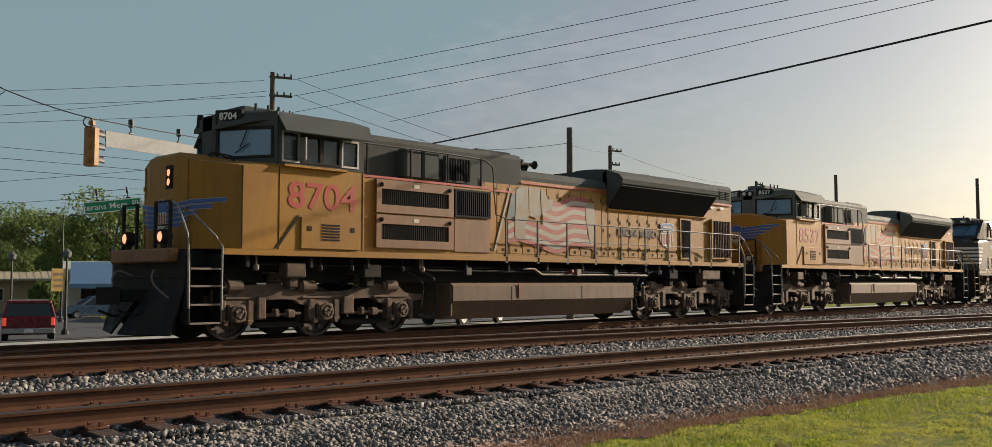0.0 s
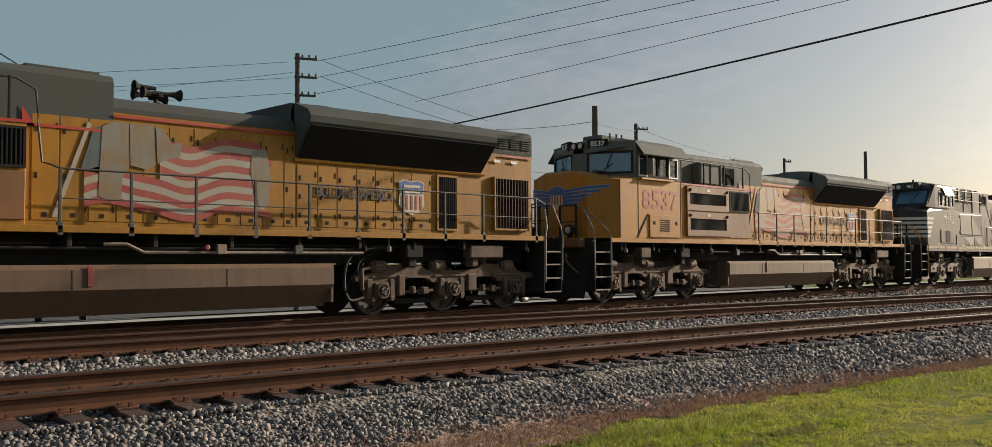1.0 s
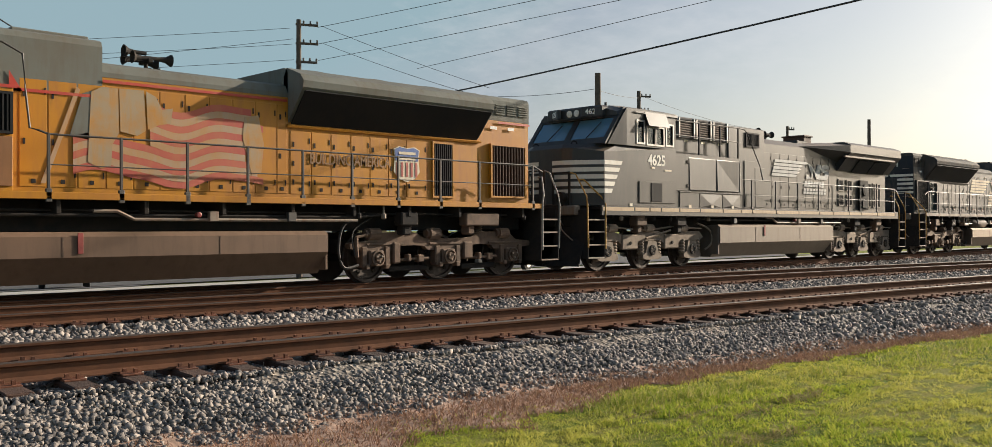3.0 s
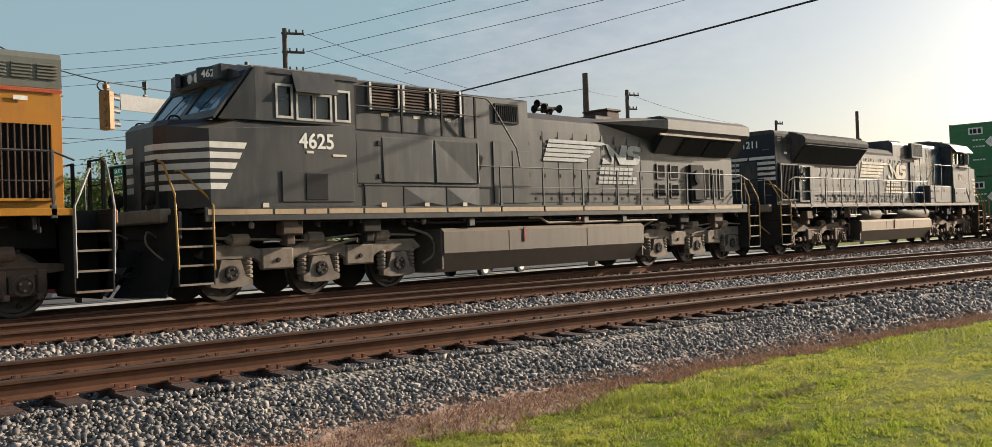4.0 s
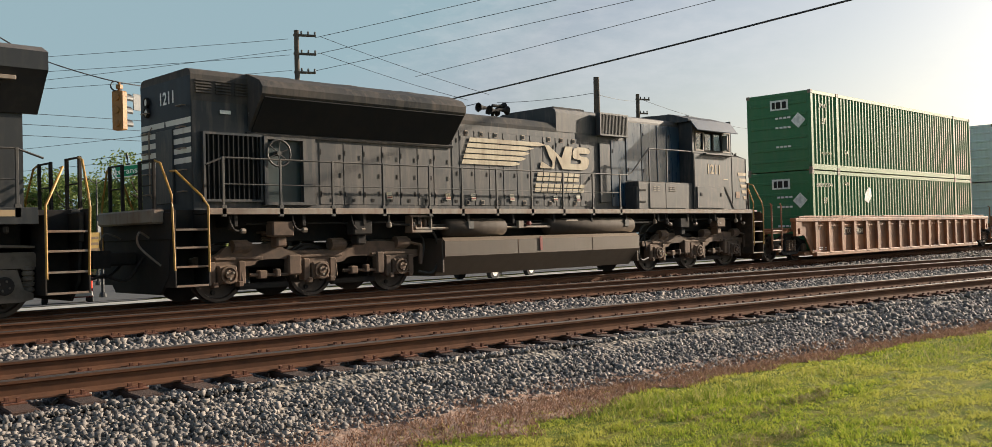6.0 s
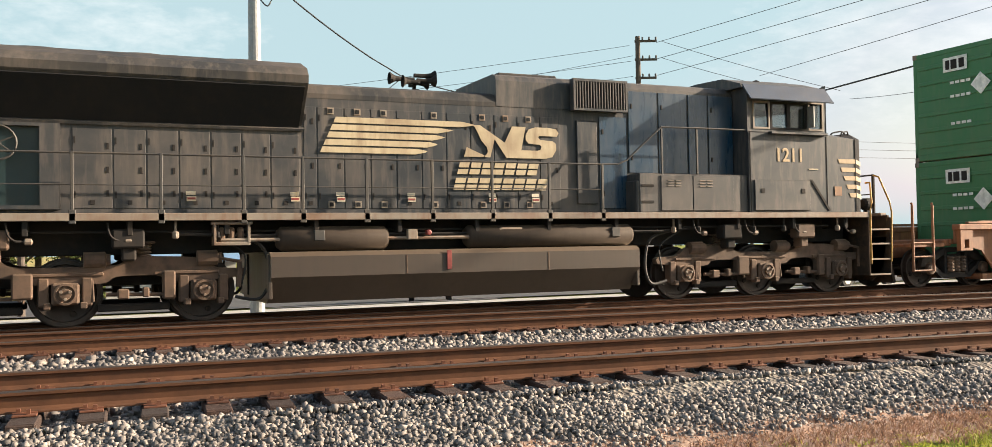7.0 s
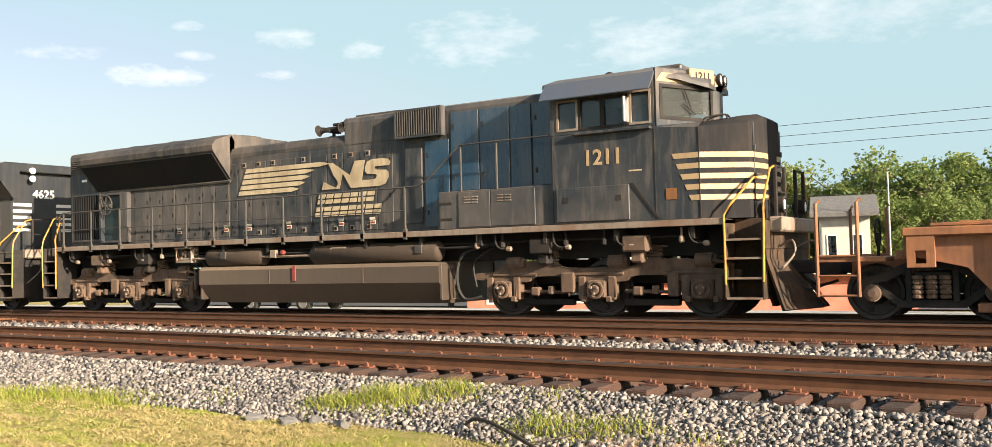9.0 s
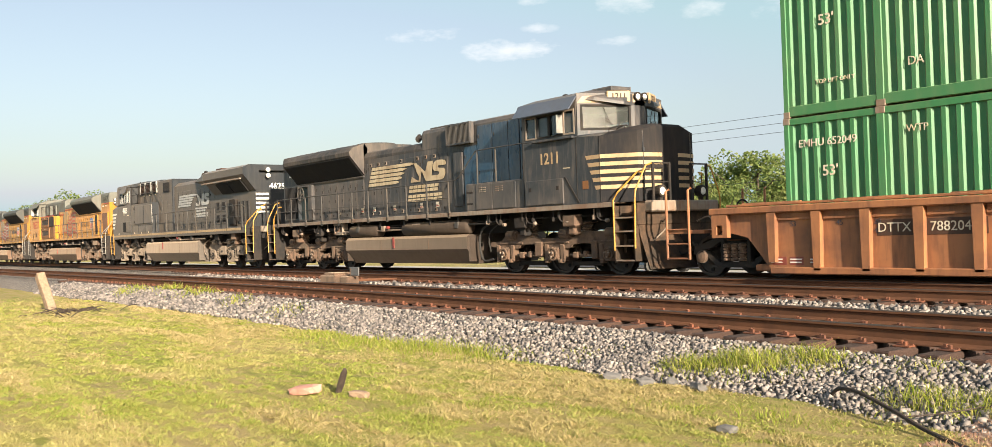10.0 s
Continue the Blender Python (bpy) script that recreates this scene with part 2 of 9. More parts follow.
# cleaner glossy black; the blue skylight of the cab's shadow is coloured in
SKYGLOSSBLACK = paint("clean_skylit_black", (0.009, 0.040, 0.080), 0.26, (0.120, 0.115, 0.112), 0.34, big=0.8, spec=0.65)
ROOFDUST = paint("roof_dust", (0.040, 0.042, 0.045), 0.75, (0.165, 0.135, 0.112), 0.6, big=0.6, spec=0.12)
# darker, bluer black that paints in the shade of the sunless end
SHADEDEND = paint("end_navy_shade", (0.012, 0.018, 0.029), 0.5, (0.050, 0.045, 0.040), 0.35, spec=0.3)
DUSTSTEP = paint("dusty_step", (0.034, 0.026, 0.020), 0.8, (0.120, 0.070, 0.042), 0.8, streak=False, big=1.8, spec=0.2)
FLAGPALE = paint("flag_pale", (0.36, 0.335, 0.285), 0.55, (0.38, 0.26, 0.13), 0.38)
NOSEBLACK = paint("nose_black", (0.020, 0.020, 0.022), 0.8, (0.065, 0.052, 0.042), 0.45, big=0.6, spec=0.08)
# black visor lightened to slate blue, a sky reflection put into its colour
SKYSLATE = paint("visor_sky_slate", (0.072, 0.088, 0.118), 0.40, (0.11, 0.10, 0.09), 0.35)
RAILDARK = paint("handrail_dark", (0.045, 0.043, 0.041), 0.55, (0.11, 0.085, 0.06), 0.5)
GHOSTRED = paint("ghost_red", (0.36, 0.045, 0.025), 0.5, (0.40, 0.13, 0.045), 0.4)
GHOSTPINK = paint("ghost_pink", (0.40, 0.075, 0.050), 0.5, (0.42, 0.17, 0.06), 0.45)
GHOSTPALE = paint("ghost_pale", (0.37, 0.26, 0.17), 0.5, (0.42, 0.20, 0.04), 0.7, big=1.6)
GHOSTFILM = paint("ghost_film", (0.31, 0.235, 0.145), 0.5, (0.43, 0.19, 0.02), 1.0, big=2.2, bump=0.4)
FADEDCREAM = paint("faded_cream", (0.50, 0.41, 0.27), 0.5, (0.22, 0.14, 0.08), 0.7, big=1.1)
TEAL = paint("recess_teal", (0.010, 0.028, 0.031), 0.4, (0.04, 0.035, 0.028), 0.4)
BROWNDUST = paint("rusty_dust", (0.22, 0.095, 0.030), 0.55, (0.14, 0.065, 0.028), 0.6)
VERGE = plain("dry_verge", (0.34, 0.225, 0.165), 0.95, 0, 0.45, 9, 0.6)
FLAGTEAL = paint("flag_teal", (0.055, 0.095, 0.115), 0.5, (0.25, 0.20, 0.12), 0.4)
RUBBER = plain("rubber_hose", (0.03, 0.028, 0.026), 0.7)
CABIN = plain("cab_interior", (0.07, 0.08, 0.085), 0.8)
GLASS = glass("tinted_glass", (0.34, 0.40, 0.42), 0.02, 1.45, 0.95)
CLEARGLASS = glass("clear_glass", (0.55, 0.58, 0.57), 0.02, 1.45, 0.95)
# the blue tint paints reflected sky into the half-clear glass
WINDSCREEN = glass("windscreen_sky_glass", (0.15, 0.31, 0.46), 0.06, 1.8, 0.45)
LAMP_ON = glow("lit_lamp", (1.0, 0.33, 0.18), 1.3)
LAMP_OFF = plain("lamp_lens", (0.60, 0.58, 0.52), 0.2)
REFLECT = plain("reflector_white", (0.80, 0.78, 0.72), 0.4)
HOSE_RED = plain("glad_hand_red", (0.24, 0.045, 0.038), 0.5)
GREENBOX = paint("container_green", (0.024, 0.165, 0.055), 0.45, (0.12, 0.19, 0.09), 0.4, sheen=0.45)
WHITEBOX = paint("container_white", (0.62, 0.64, 0.66), 0.5, (0.35, 0.33, 0.30), 0.35)
WELLPAINT = paint("well_car_tan", (0.325, 0.135, 0.056), 0.6, (0.115, 0.055, 0.036), 0.8, big=1.2)
WELLRED = paint("placard_red", (0.20, 0.03, 0.02), 0.6)
RAILRUST = paint("rail_rust", (0.128, 0.060, 0.034), 0.85, (0.064, 0.035, 0.024), 0.6, streak=False, big=3.0, bump=0.3, spec=0.12)
RAILHEAD = paint("rail_head", (0.050, 0.043, 0.040), 0.62, (0.10, 0.06, 0.04), 0.5, 0.2, False, 2.0, 0.0, 0.3)
PLATE = varied("tie_plate_rust", (0.21, 0.075, 0.037), (0.13, 0.052, 0.030), 0.85, 25)
TIE = varied("creosoted_timber", (0.105, 0.052, 0.034), (0.048, 0.031, 0.025), 0.9, 9, (1, 8, 8), 0.8, 0.02)
STONE = island("ballast_stone", [(0.075, 0.071, 0.071), (0.205, 0.184, 0.170), (0.36, 0.312, 0.278), (0.125, 0.116, 0.113), (0.275, 0.246, 0.226), (0.46, 0.400, 0.352), (0.160, 0.139, 0.122)], 0.85, 40)
BLADE = island("grass_blade", [(0.22, 0.33, 0.024), (0.40, 0.47, 0.045), (0.52, 0.52, 0.085), (0.30, 0.41, 0.03), (0.56, 0.53, 0.11), (0.16, 0.27, 0.018)], 0.7, 20, 0.15, 0.38, (0.58, 0.53, 0.13))
STRAW = island("straw_grass", [(0.18, 0.24, 0.035), (0.27, 0.30, 0.065), (0.35, 0.33, 0.10), (0.21, 0.27, 0.04), (0.33, 0.32, 0.09), (0.15, 0.21, 0.03)], 0.9, 20, 0.05, 0.0, (0.42, 0.35, 0.16))
HAY = island("dried_grass", [(0.46, 0.38, 0.18), (0.54, 0.44, 0.22), (0.36, 0.31, 0.12), (0.50, 0.39, 0.19), (0.30, 0.27, 0.09)], 0.9, 20, 0.05, 0.1)
TALL = island("tall_grass", [(0.17, 0.26, 0.025), (0.27, 0.34, 0.035), (0.48, 0.44, 0.14), (0.24, 0.31, 0.03), (0.40, 0.40, 0.09), (0.52, 0.45, 0.19)], 0.7, 20, 0.15, 0.35)
DRY = island("dry_weed", [(0.30, 0.17, 0.12), (0.44, 0.27, 0.18), (0.22, 0.125, 0.09), (0.48, 0.33, 0.21)], 0.9, 20, 0.1, 0.2)
LEAF = island("broadleaf", [(0.104, 0.165, 0.051), (0.171, 0.238, 0.067), (0.250, 0.287, 0.088), (0.134, 0.201, 0.055)], 0.6, 3, 0.25, 0.4)
LEAF_LIGHT = island("light_broadleaf", [(0.134, 0.183, 0.051), (0.244, 0.275, 0.083), (0.189, 0.238, 0.066), (0.317, 0.317, 0.116)], 0.6, 3, 0.25, 0.4)
BARK = plain("bark", (0.10, 0.075, 0.055), 0.95, 0, 0.4, 6, 0.6)
POLEWOOD = plain("pole_timber", (0.095, 0.075, 0.060), 0.9, 0, 0.35, 5, 0.3)
GALV = plain("galvanised", (0.30, 0.31, 0.31), 0.55, 0.3, 0.15)
WIRE = plain("cable_black", (0.035, 0.035, 0.038), 0.6)
SIGNALYEL = plain("signal_yellow", (0.33, 0.145, 0.032), 0.55, 0, 0.2)
SIGNALBLK = plain("signal_black", (0.02, 0.02, 0.02), 0.5)
SIGNGREEN = plain("sign_green", (0.008, 0.23, 0.11), 0.4, 0, 0.1)
SIGNBACK = plain("sign_back", (0.115, 0.115, 0.115), 0.6, 0.1, 0.15)
ASPHALT = plain("asphalt", (0.060, 0.060, 0.062), 0.9, 0, 0.35, 2.5, 0.4)
CONCRETE = plain("concrete", (0.40, 0.38, 0.34), 0.9, 0, 0.25, 1.5, 0.3)
TANWALL = paint("tan_wall", (0.46, 0.33, 0.18), 0.9, (0.30, 0.22, 0.14), 0.3)
TANROOF = paint("tan_metal_roof", (0.50, 0.42, 0.30), 0.5, (0.30, 0.22, 0.14), 0.3)
AWNING = paint("blue_awning", (0.17, 0.30, 0.46), 0.6, (0.12, 0.16, 0.22), 0.3)
BRICKRED = plain("salmon_brick", (0.42, 0.145, 0.10), 0.9, 0, 0.25, 1.2, 0.3)
SIDING = paint("white_siding", (0.50, 0.48, 0.43), 0.8, (0.40, 0.36, 0.30), 0.3)
SHINGLE = plain("grey_shingle", (0.13, 0.125, 0.12), 0.9, 0, 0.3, 5, 0.4)
CARRED = paint("maroon_car", (0.16, 0.012, 0.016), 0.25, (0.10, 0.03, 0.03), 0.2, 0.2, False)
CARBLUE = paint("blue_car", (0.10, 0.16, 0.24), 0.25, (0.1, 0.1, 0.1), 0.15, 0.3, False)
CARBLACK = paint("dark_car", (0.03, 0.035, 0.04), 0.25, (0.1, 0.1, 0.1), 0.15, 0.2, False)
TAIL = glow("tail_lamp", (0.75, 0.06, 0.03), 0.5)
TYRE = plain("tyre", (0.025, 0.025, 0.026), 0.85)
BROWNSIGN = paint("yellow_banner", (0.55, 0.36, 0.10), 0.7, (0.3, 0.2, 0.1), 0.3)
SIGNBLUE = paint("sign_face_blue", (0.08, 0.20, 0.42), 0.5, (0.1, 0.15, 0.2), 0.2)
SIGNORANGE = plain("sign_orange", (0.70, 0.28, 0.06), 0.5)
BRICKSTONE = plain("broken_brick", (0.48, 0.24, 0.18), 0.9, 0, 0.3, 10, 0.4)
CUTWOOD = plain("weathered_wood", (0.26, 0.18, 0.12), 0.9, 0, 0.3, 14, 0.4)
TWIG = plain("dark_branch", (0.045, 0.032, 0.025), 0.9, 0, 0.4, 20, 0.4)
PAPER = plain("litter_paper", (0.75, 0.75, 0.74), 0.7)


def ground_material():
    m, nt, b = nodes_of("ground_cover")
    a = noise_tex(nt, 0.45, 6, (0.6, 1.4, 1))
    c = noise_tex(nt, 1.5, 8, (0.5, 1.8, 1), 0.7)
    d = noise_tex(nt, 45, 4)
    col = blend(nt, ramp_of(nt, a.outputs["Fac"], 0.36, 0.56), (0.20, 0.25, 0.045), (0.40, 0.34, 0.12))
    col = blend(nt, ramp_of(nt, c.outputs["Fac"], 0.41, 0.56, 0.9), col, (0.48, 0.36, 0.19))
    col = blend(nt, ramp_of(nt, d.outputs["Fac"], 0.35, 0.75, 0.6), col, (0.18, 0.18, 0.04))
    lush = blend(nt, ramp_of(nt, c.outputs["Fac"], 0.40, 0.62), (0.125, 0.175, 0.026), (0.27, 0.25, 0.070))
    co = nt.nodes.new("ShaderNodeTexCoord")
    sx = nt.nodes.new("ShaderNodeSeparateXYZ")
    nt.links.new(co.outputs["Object"], sx.inputs[0])
    col = blend(nt, ramp_of(nt, sx.outputs[0], -1.0, 3.0), col, lush)     # the watered end of the lawn
    nt.links.new(col, b.inputs["Base Color"])
    b.inputs["Roughness"].default_value, b.inputs["Specular IOR Level"].default_value = 1.0, 0.1
    e = noise_tex(nt, 14, 6, (0.6, 1.3, 1), 0.75)
    rough_h = nt.nodes.new("ShaderNodeMath")
    rough_h.operation = "ADD"
    nt.links.new(d.outputs["Fac"], rough_h.inputs[0])
    nt.links.new(e.outputs["Fac"], rough_h.inputs[1])
    bump_of(nt, b, rough_h.outputs[0], 0.9, 0.06)
    return m


def bed_material():
    m, nt, b = nodes_of("ballast_bed")
    v = nt.nodes.new("ShaderNodeTexVoronoi")
    co = nt.nodes.new("ShaderNodeTexCoord")
    nt.links.new(co.outputs["Object"], v.inputs["Vector"])
    v.inputs["Scale"].default_value = 20
    cr = nt.nodes.new("ShaderNodeValToRGB")
    el = cr.color_ramp.elements
    el.new(0.5)
    for e, (p, c) in zip(el, ((0.0, (0.06, 0.055, 0.050)), (0.5, (0.16, 0.138, 0.118)), (1.0, (0.33, 0.29, 0.24)))):
        e.position, e.color = p, (*c, 1)
    sep = nt.nodes.new("ShaderNodeSeparateColor")
    nt.links.new(v.outputs["Color"], sep.inputs[0])
    nt.links.new(sep.outputs[0], cr.inputs["Fac"])
    dirt = noise_tex(nt, 0.8, 6)
    col = blend(nt, ramp_of(nt, dirt.outputs["Fac"], 0.45, 0.75, 0.5), cr.outputs["Color"], (0.15, 0.10, 0.07))
    nt.links.new(col, b.inputs["Base Color"])
    b.inputs["Roughness"].default_value = 0.95
    bump_of(nt, b, v.outputs["Distance"], 0.9, 0.03)
    return m


GROUND = ground_material()
BED = bed_material()


# ---- shape helpers ----
def geo(bm, verts, faces, mi=0):
    vs = [bm.verts.new(v) for v in verts]
    for f in faces:
        bm.faces.new([vs[i] for i in f]).material_index = mi
    return vs


def part(name, bm, material, parent=None, label="", smooth=False):
    bmesh.ops.recalc_face_normals(bm, faces=bm.faces)
    me = bpy.data.meshes.new(name)
    bm.to_mesh(me)
    bm.free()
    for m in material if isinstance(material, (list, tuple)) else [material]:
        me.materials.append(m)
    if smooth:
        me.polygons.foreach_set("use_smooth", [True] * len(me.polygons))
    ob = new(name, me)
    ob.parent = parent
    if label:
        ob["label"] = label
    return ob


def box(bm, x0, x1, y0, y1, z0, z1, c=0.012, mi=0):
    """A block with chamfered edges."""
    hx, hy, hz = abs(x1 - x0) / 2, abs(y1 - y0) / 2, abs(z1 - z0) / 2
    cx, cy, cz = (x0 + x1) / 2, (y0 + y1) / 2, (z0 + z1) / 2
    c = min(c, hx * 0.45, hy * 0.45, hz * 0.45)
    corners = [(i, j, k) for i in (-1, 1) for j in (-1, 1) for k in (-1, 1)]
    at, vs = {}, []
    for s in corners:
        for ax in range(3):
            at[(s, ax)] = len(vs)
            vs.append(tuple(o + s[i] * (h if i == ax else h - c) for i, (o, h) in enumerate(zip((cx, cy, cz), (hx, hy, hz)))))
    fs = [[at[(s, 0)], at[(s, 1)], at[(s, 2)]] for s in corners]
    for ax in range(3):
        o1, o2 = (ax + 1) % 3, (ax + 2) % 3
        for sg in (-1, 1):
            ring = []
            for a, b in ((-1, -1), (1, -1), (1, 1), (-1, 1)):
                s = [0, 0, 0]
                s[ax], s[o1], s[o2] = sg, a, b
                ring.append(at[(tuple(s), ax)])
            fs.append(ring)
        for a in (-1, 1):
            for b in (-1, 1):
                s, q = [0, 0, 0], [0, 0, 0]
                s[ax], s[o1], s[o2] = -1, a, b
                q[ax], q[o1], q[o2] = 1, a, b
                s, q = tuple(s), tuple(q)
                fs.append([at[(s, o1)], at[(s, o2)], at[(q, o2)], at[(q, o1)]])
    return geo(bm, vs, fs, mi)


def prism(bm, pts, axis, a, b, mi=0):
    """A flat outline drawn out along an axis. x: (y, z); y: (x, z); z: (x, y)."""
    put = {"x": lambda p, q: (q, p[0], p[1]), "y": lambda p, q: (p[0], q, p[1]), "z": lambda p, q: (p[0], p[1], q)}[axis]
    n = len(pts)
    vs = [put(p, a) for p in pts] + [put(p, b) for p in pts]
    fs = [list(range(n)), list(range(2 * n - 1, n - 1, -1))] + [[i, (i + 1) % n, (i + 1) % n + n, i + n] for i in range(n)]
    return geo(bm, vs, fs, mi)


def loft(bm, rings, mi=0, caps=True):
    n = len(rings[0])
    vs = [v for r in rings for v in r]
    fs = []
    for k in range(len(rings) - 1):
        for i in range(n):
            j = (i + 1) % n
            fs.append([k * n + i, k * n + j, (k + 1) * n + j, (k + 1) * n + i])
    if caps:
        fs += [list(range(n)), list(range(len(vs) - n, len(vs)))]
    return geo(bm, vs, fs, mi)


def tube(bm, pts, r, n=8, mi=0, radii=None):
    """A round bar along a line of points."""
    pts = [Vector(p) for p in pts]
    rings = []
    up = Vector((0, 0, 1))
    for i, p in enumerate(pts):
        d = (pts[min(i + 1, len(pts) - 1)] - pts[max(i - 1, 0)]).normalized()
        ref = up if abs(d.z) < 0.92 else Vector((1, 0, 0))
        s = d.cross(ref).normalized()
        u = s.cross(d)
        q = radii[i] if radii else r
        rings.append([p + s * math.cos(2 * math.pi * k / n) * q + u * math.sin(2 * math.pi * k / n) * q for k in range(n)])
    return loft(bm, rings, mi)


def lathe(bm, axis, centre, prof, n=20, mi=0):
    """Turns an outline of (along, radius) about an axis through centre."""
    rings = []
    for a, r in prof:
        ring = []
        for k in range(n):
            c, s = math.cos(2 * math.pi * k / n) * r, math.sin(2 * math.pi * k / n) * r
            off = {"x": (a, c, s), "y": (c, a, s), "z": (c, s, a)}[axis]
            ring.append(tuple(o + d for o, d in zip(centre, off)))
        rings.append(ring)
    return loft(bm, rings, mi)


def panel(bm, m, rect, holes, thick, mi=0):
    """A plate with rectangular openings through it, in the plane of m's x and y, its thickness along m's z."""
    xs = sorted({rect[0], rect[1], *[h[0] for h in holes], *[h[1] for h in holes]})
    ys = sorted({rect[2], rect[3], *[h[2] for h in holes], *[h[3] for h in holes]})
    full = lambda i, j: 0 <= i < len(xs) - 1 and 0 <= j < len(ys) - 1 and not any(
        h[0] <= (xs[i] + xs[i + 1]) / 2 <= h[1] and h[2] <= (ys[j] + ys[j + 1]) / 2 <= h[3] for h in holes)
    ids = {}

    def vert(i, j, k):
        if (i, j, k) not in ids:
            ids[(i, j, k)] = bm.verts.new(m @ Vector((xs[i], ys[j], k * thick)))
        return ids[(i, j, k)]

    for i in range(len(xs) - 1):
        for j in range(len(ys) - 1):
            if not full(i, j):
                continue
            for k in (0, 1):
                bm.faces.new([vert(i, j, k), vert(i + 1, j, k), vert(i + 1, j + 1, k), vert(i, j + 1, k)]).material_index = mi
            for di, dj, e in ((-1, 0, ((0, 0), (0, 1))), (1, 0, ((1, 0), (1, 1))), (0, -1, ((0, 0), (1, 0))), (0, 1, ((0, 1), (1, 1)))):
                if not full(i + di, j + dj):
                    (a, b), (c, d) = e
                    bm.faces.new([vert(i + a, j + b, 0), vert(i + c, j + d, 0), vert(i + c, j + d, 1), vert(i + a, j + b, 1)]).material_index = mi


SIDE = {1: Matrix(((1, 0, 0, 0), (0, 0, 1, 0), (0, 1, 0, 0), (0, 0, 0, 1))), -1: Matrix(((1, 0, 0, 0), (0, 0, -1, 0), (0, 1, 0, 0), (0, 0, 0, 1)))}


def lettering(name, words, size, material, parent, m, label="", depth=0.003, bold=0.0):
    cu = bpy.data.curves.new(name, "FONT")
    cu.body, cu.size, cu.extrude, cu.align_x, cu.align_y, cu.offset = words, size, depth, "CENTER", "CENTER", bold
    cu.resolution_u = 3
    tmp = new(name, cu)
    me = bpy.data.meshes.new_from_object(tmp.evaluated_get(bpy.context.evaluated_depsgraph_get()))
    bpy.data.objects.remove(tmp)
    me.transform(m)
    me.materials.clear()
    me.materials.append(material)
    ob = new(name, me)
    ob.parent = parent
    if label:
        ob["label"] = label
    return ob


def on_side(side, x, y, z, mirror=False):
    """The place for lettering on a flank: side 1 is +y, -1 is -y, read from outside."""
    return pose(x, side * y, z, 90, 0, 180 if side > 0 else 0)


def thing(name, label, category, group="", kind="", at=(0, 0, 0)):
    ob = new(name)
    ob.empty_display_size = 0.3
    ob.location = at
    return tagged(ob, label, category, group, kind)


# ---- the ground, one sheet to the horizon ----
def line_a(x):
    q = min(max(x, -30.0), 30.0)
    return 8.92 - 0.075 * q - 0.0014 * q * q + (x - q) * (-0.075 - 0.0028 * q)


def line_b(x):
    if x < -7:
        t = min((-7 - x) / 60.0, 1.2)
        return 14.347 + 1.24 * t + 0.5 * t * t
    q = min(x, 45.0)
    return 14.1 - 0.05 * q - 0.0021 * q * q + (x - q) * (-0.05 - 0.0042 * q)


def line_c(x):
    return 16.4775


def lawn_edge(x):
    return line_a(x) - 1.85 + 0.18 * noise.noise((x * 0.6, 3.1, 0)) + 0.10 * noise.noise((x * 2.3, 7.7, 0))


def ground_z(x, y):
    if y < 20:
        z = -0.55 + 0.05 * noise.noise((x * 0.25, y * 0.25, 0.3)) + 0.02 * noise.noise((x * 1.1, y * 1.1, 5))
        return z - 0.18 * min(max((y - lawn_edge(x) - 0.3) / 0.8, 0), 1)
    for (a, za), (b, zb) in zip(((20, -0.73), (23, -0.55), (28, -0.60), (46, -1.58), (140, -1.6)), ((23, -0.55), (28, -0.60), (46, -1.58), (140, -1.6), (4000, -1.6))):
        if a <= y <= b:
            return za + (zb - za) * (y - a) / (b - a)
    return -1.6


def sheet(name, xs, ys, fn, material, label, category, kind="structure"):
    vs = [(x, y, fn(x, y)) for y in ys for x in xs]
    n = len(xs)
    fs = [(j * n + i, j * n + i + 1, (j + 1) * n + i + 1, (j + 1) * n + i) for j in range(len(ys) - 1) for i in range(n - 1)]
    me = bpy.data.meshes.new(name)
    me.from_pydata(vs, [], fs)
    me.polygons.foreach_set("use_smooth", [True] * len(me.polygons))
    me.materials.append(material)
    return tagged(new(name, me), label, category, "", kind)


fine_x = [-1500, -700, -350, -200, -130, -90, -60, -45] + [-40 + 0.5 * k for k in range(161)] + [45, 60, 90, 130, 200, 350, 700, 1500]
fine_y = [-1200, -500, -200, -80, -40, -20, -10] + [-5 + 0.5 * k for k in range(60)] + [26, 28, 32, 36, 40, 46, 60, 80, 110, 140, 250, 500, 1000, 2500]
sheet("ground", fine_x, fine_y, ground_z, GROUND, "mown yellow-green grass and dry earth", "ground")


def bed_z(x, y):
    """Top of the stone bed, with its shoulders."""
    a = line_a(x)
    near = lawn_edge(x) - 0.15
    top = a - 0.75
    lump = 0.018 * noise.noise((x * 4, y * 4, 1)) + 0.03 * noise.noise((x * 0.7, y * 0.7, 9))
    if y < top:
        t = min(max((y - near) / (top - near), 0), 1)
        return -0.62 + 0.36 * t ** 0.8 + lump
    if y > 19.2:
        return -0.26 - 0.44 * min((y - 19.2) / 1.8, 1) + lump
    z = -0.290 + lump * 0.4 + 0.034 * min(max((x - 1.0) / 5.0, 0), 1)
    for fn in (line_a, line_b):       # stones heaped over the tie ends
        d = fn(x) - y
        if 0.52 < d < 1.0:
            z += 0.045 * min((d - 0.52) / 0.12, 1.0, (1.0 - d) / 0.25)
    return z


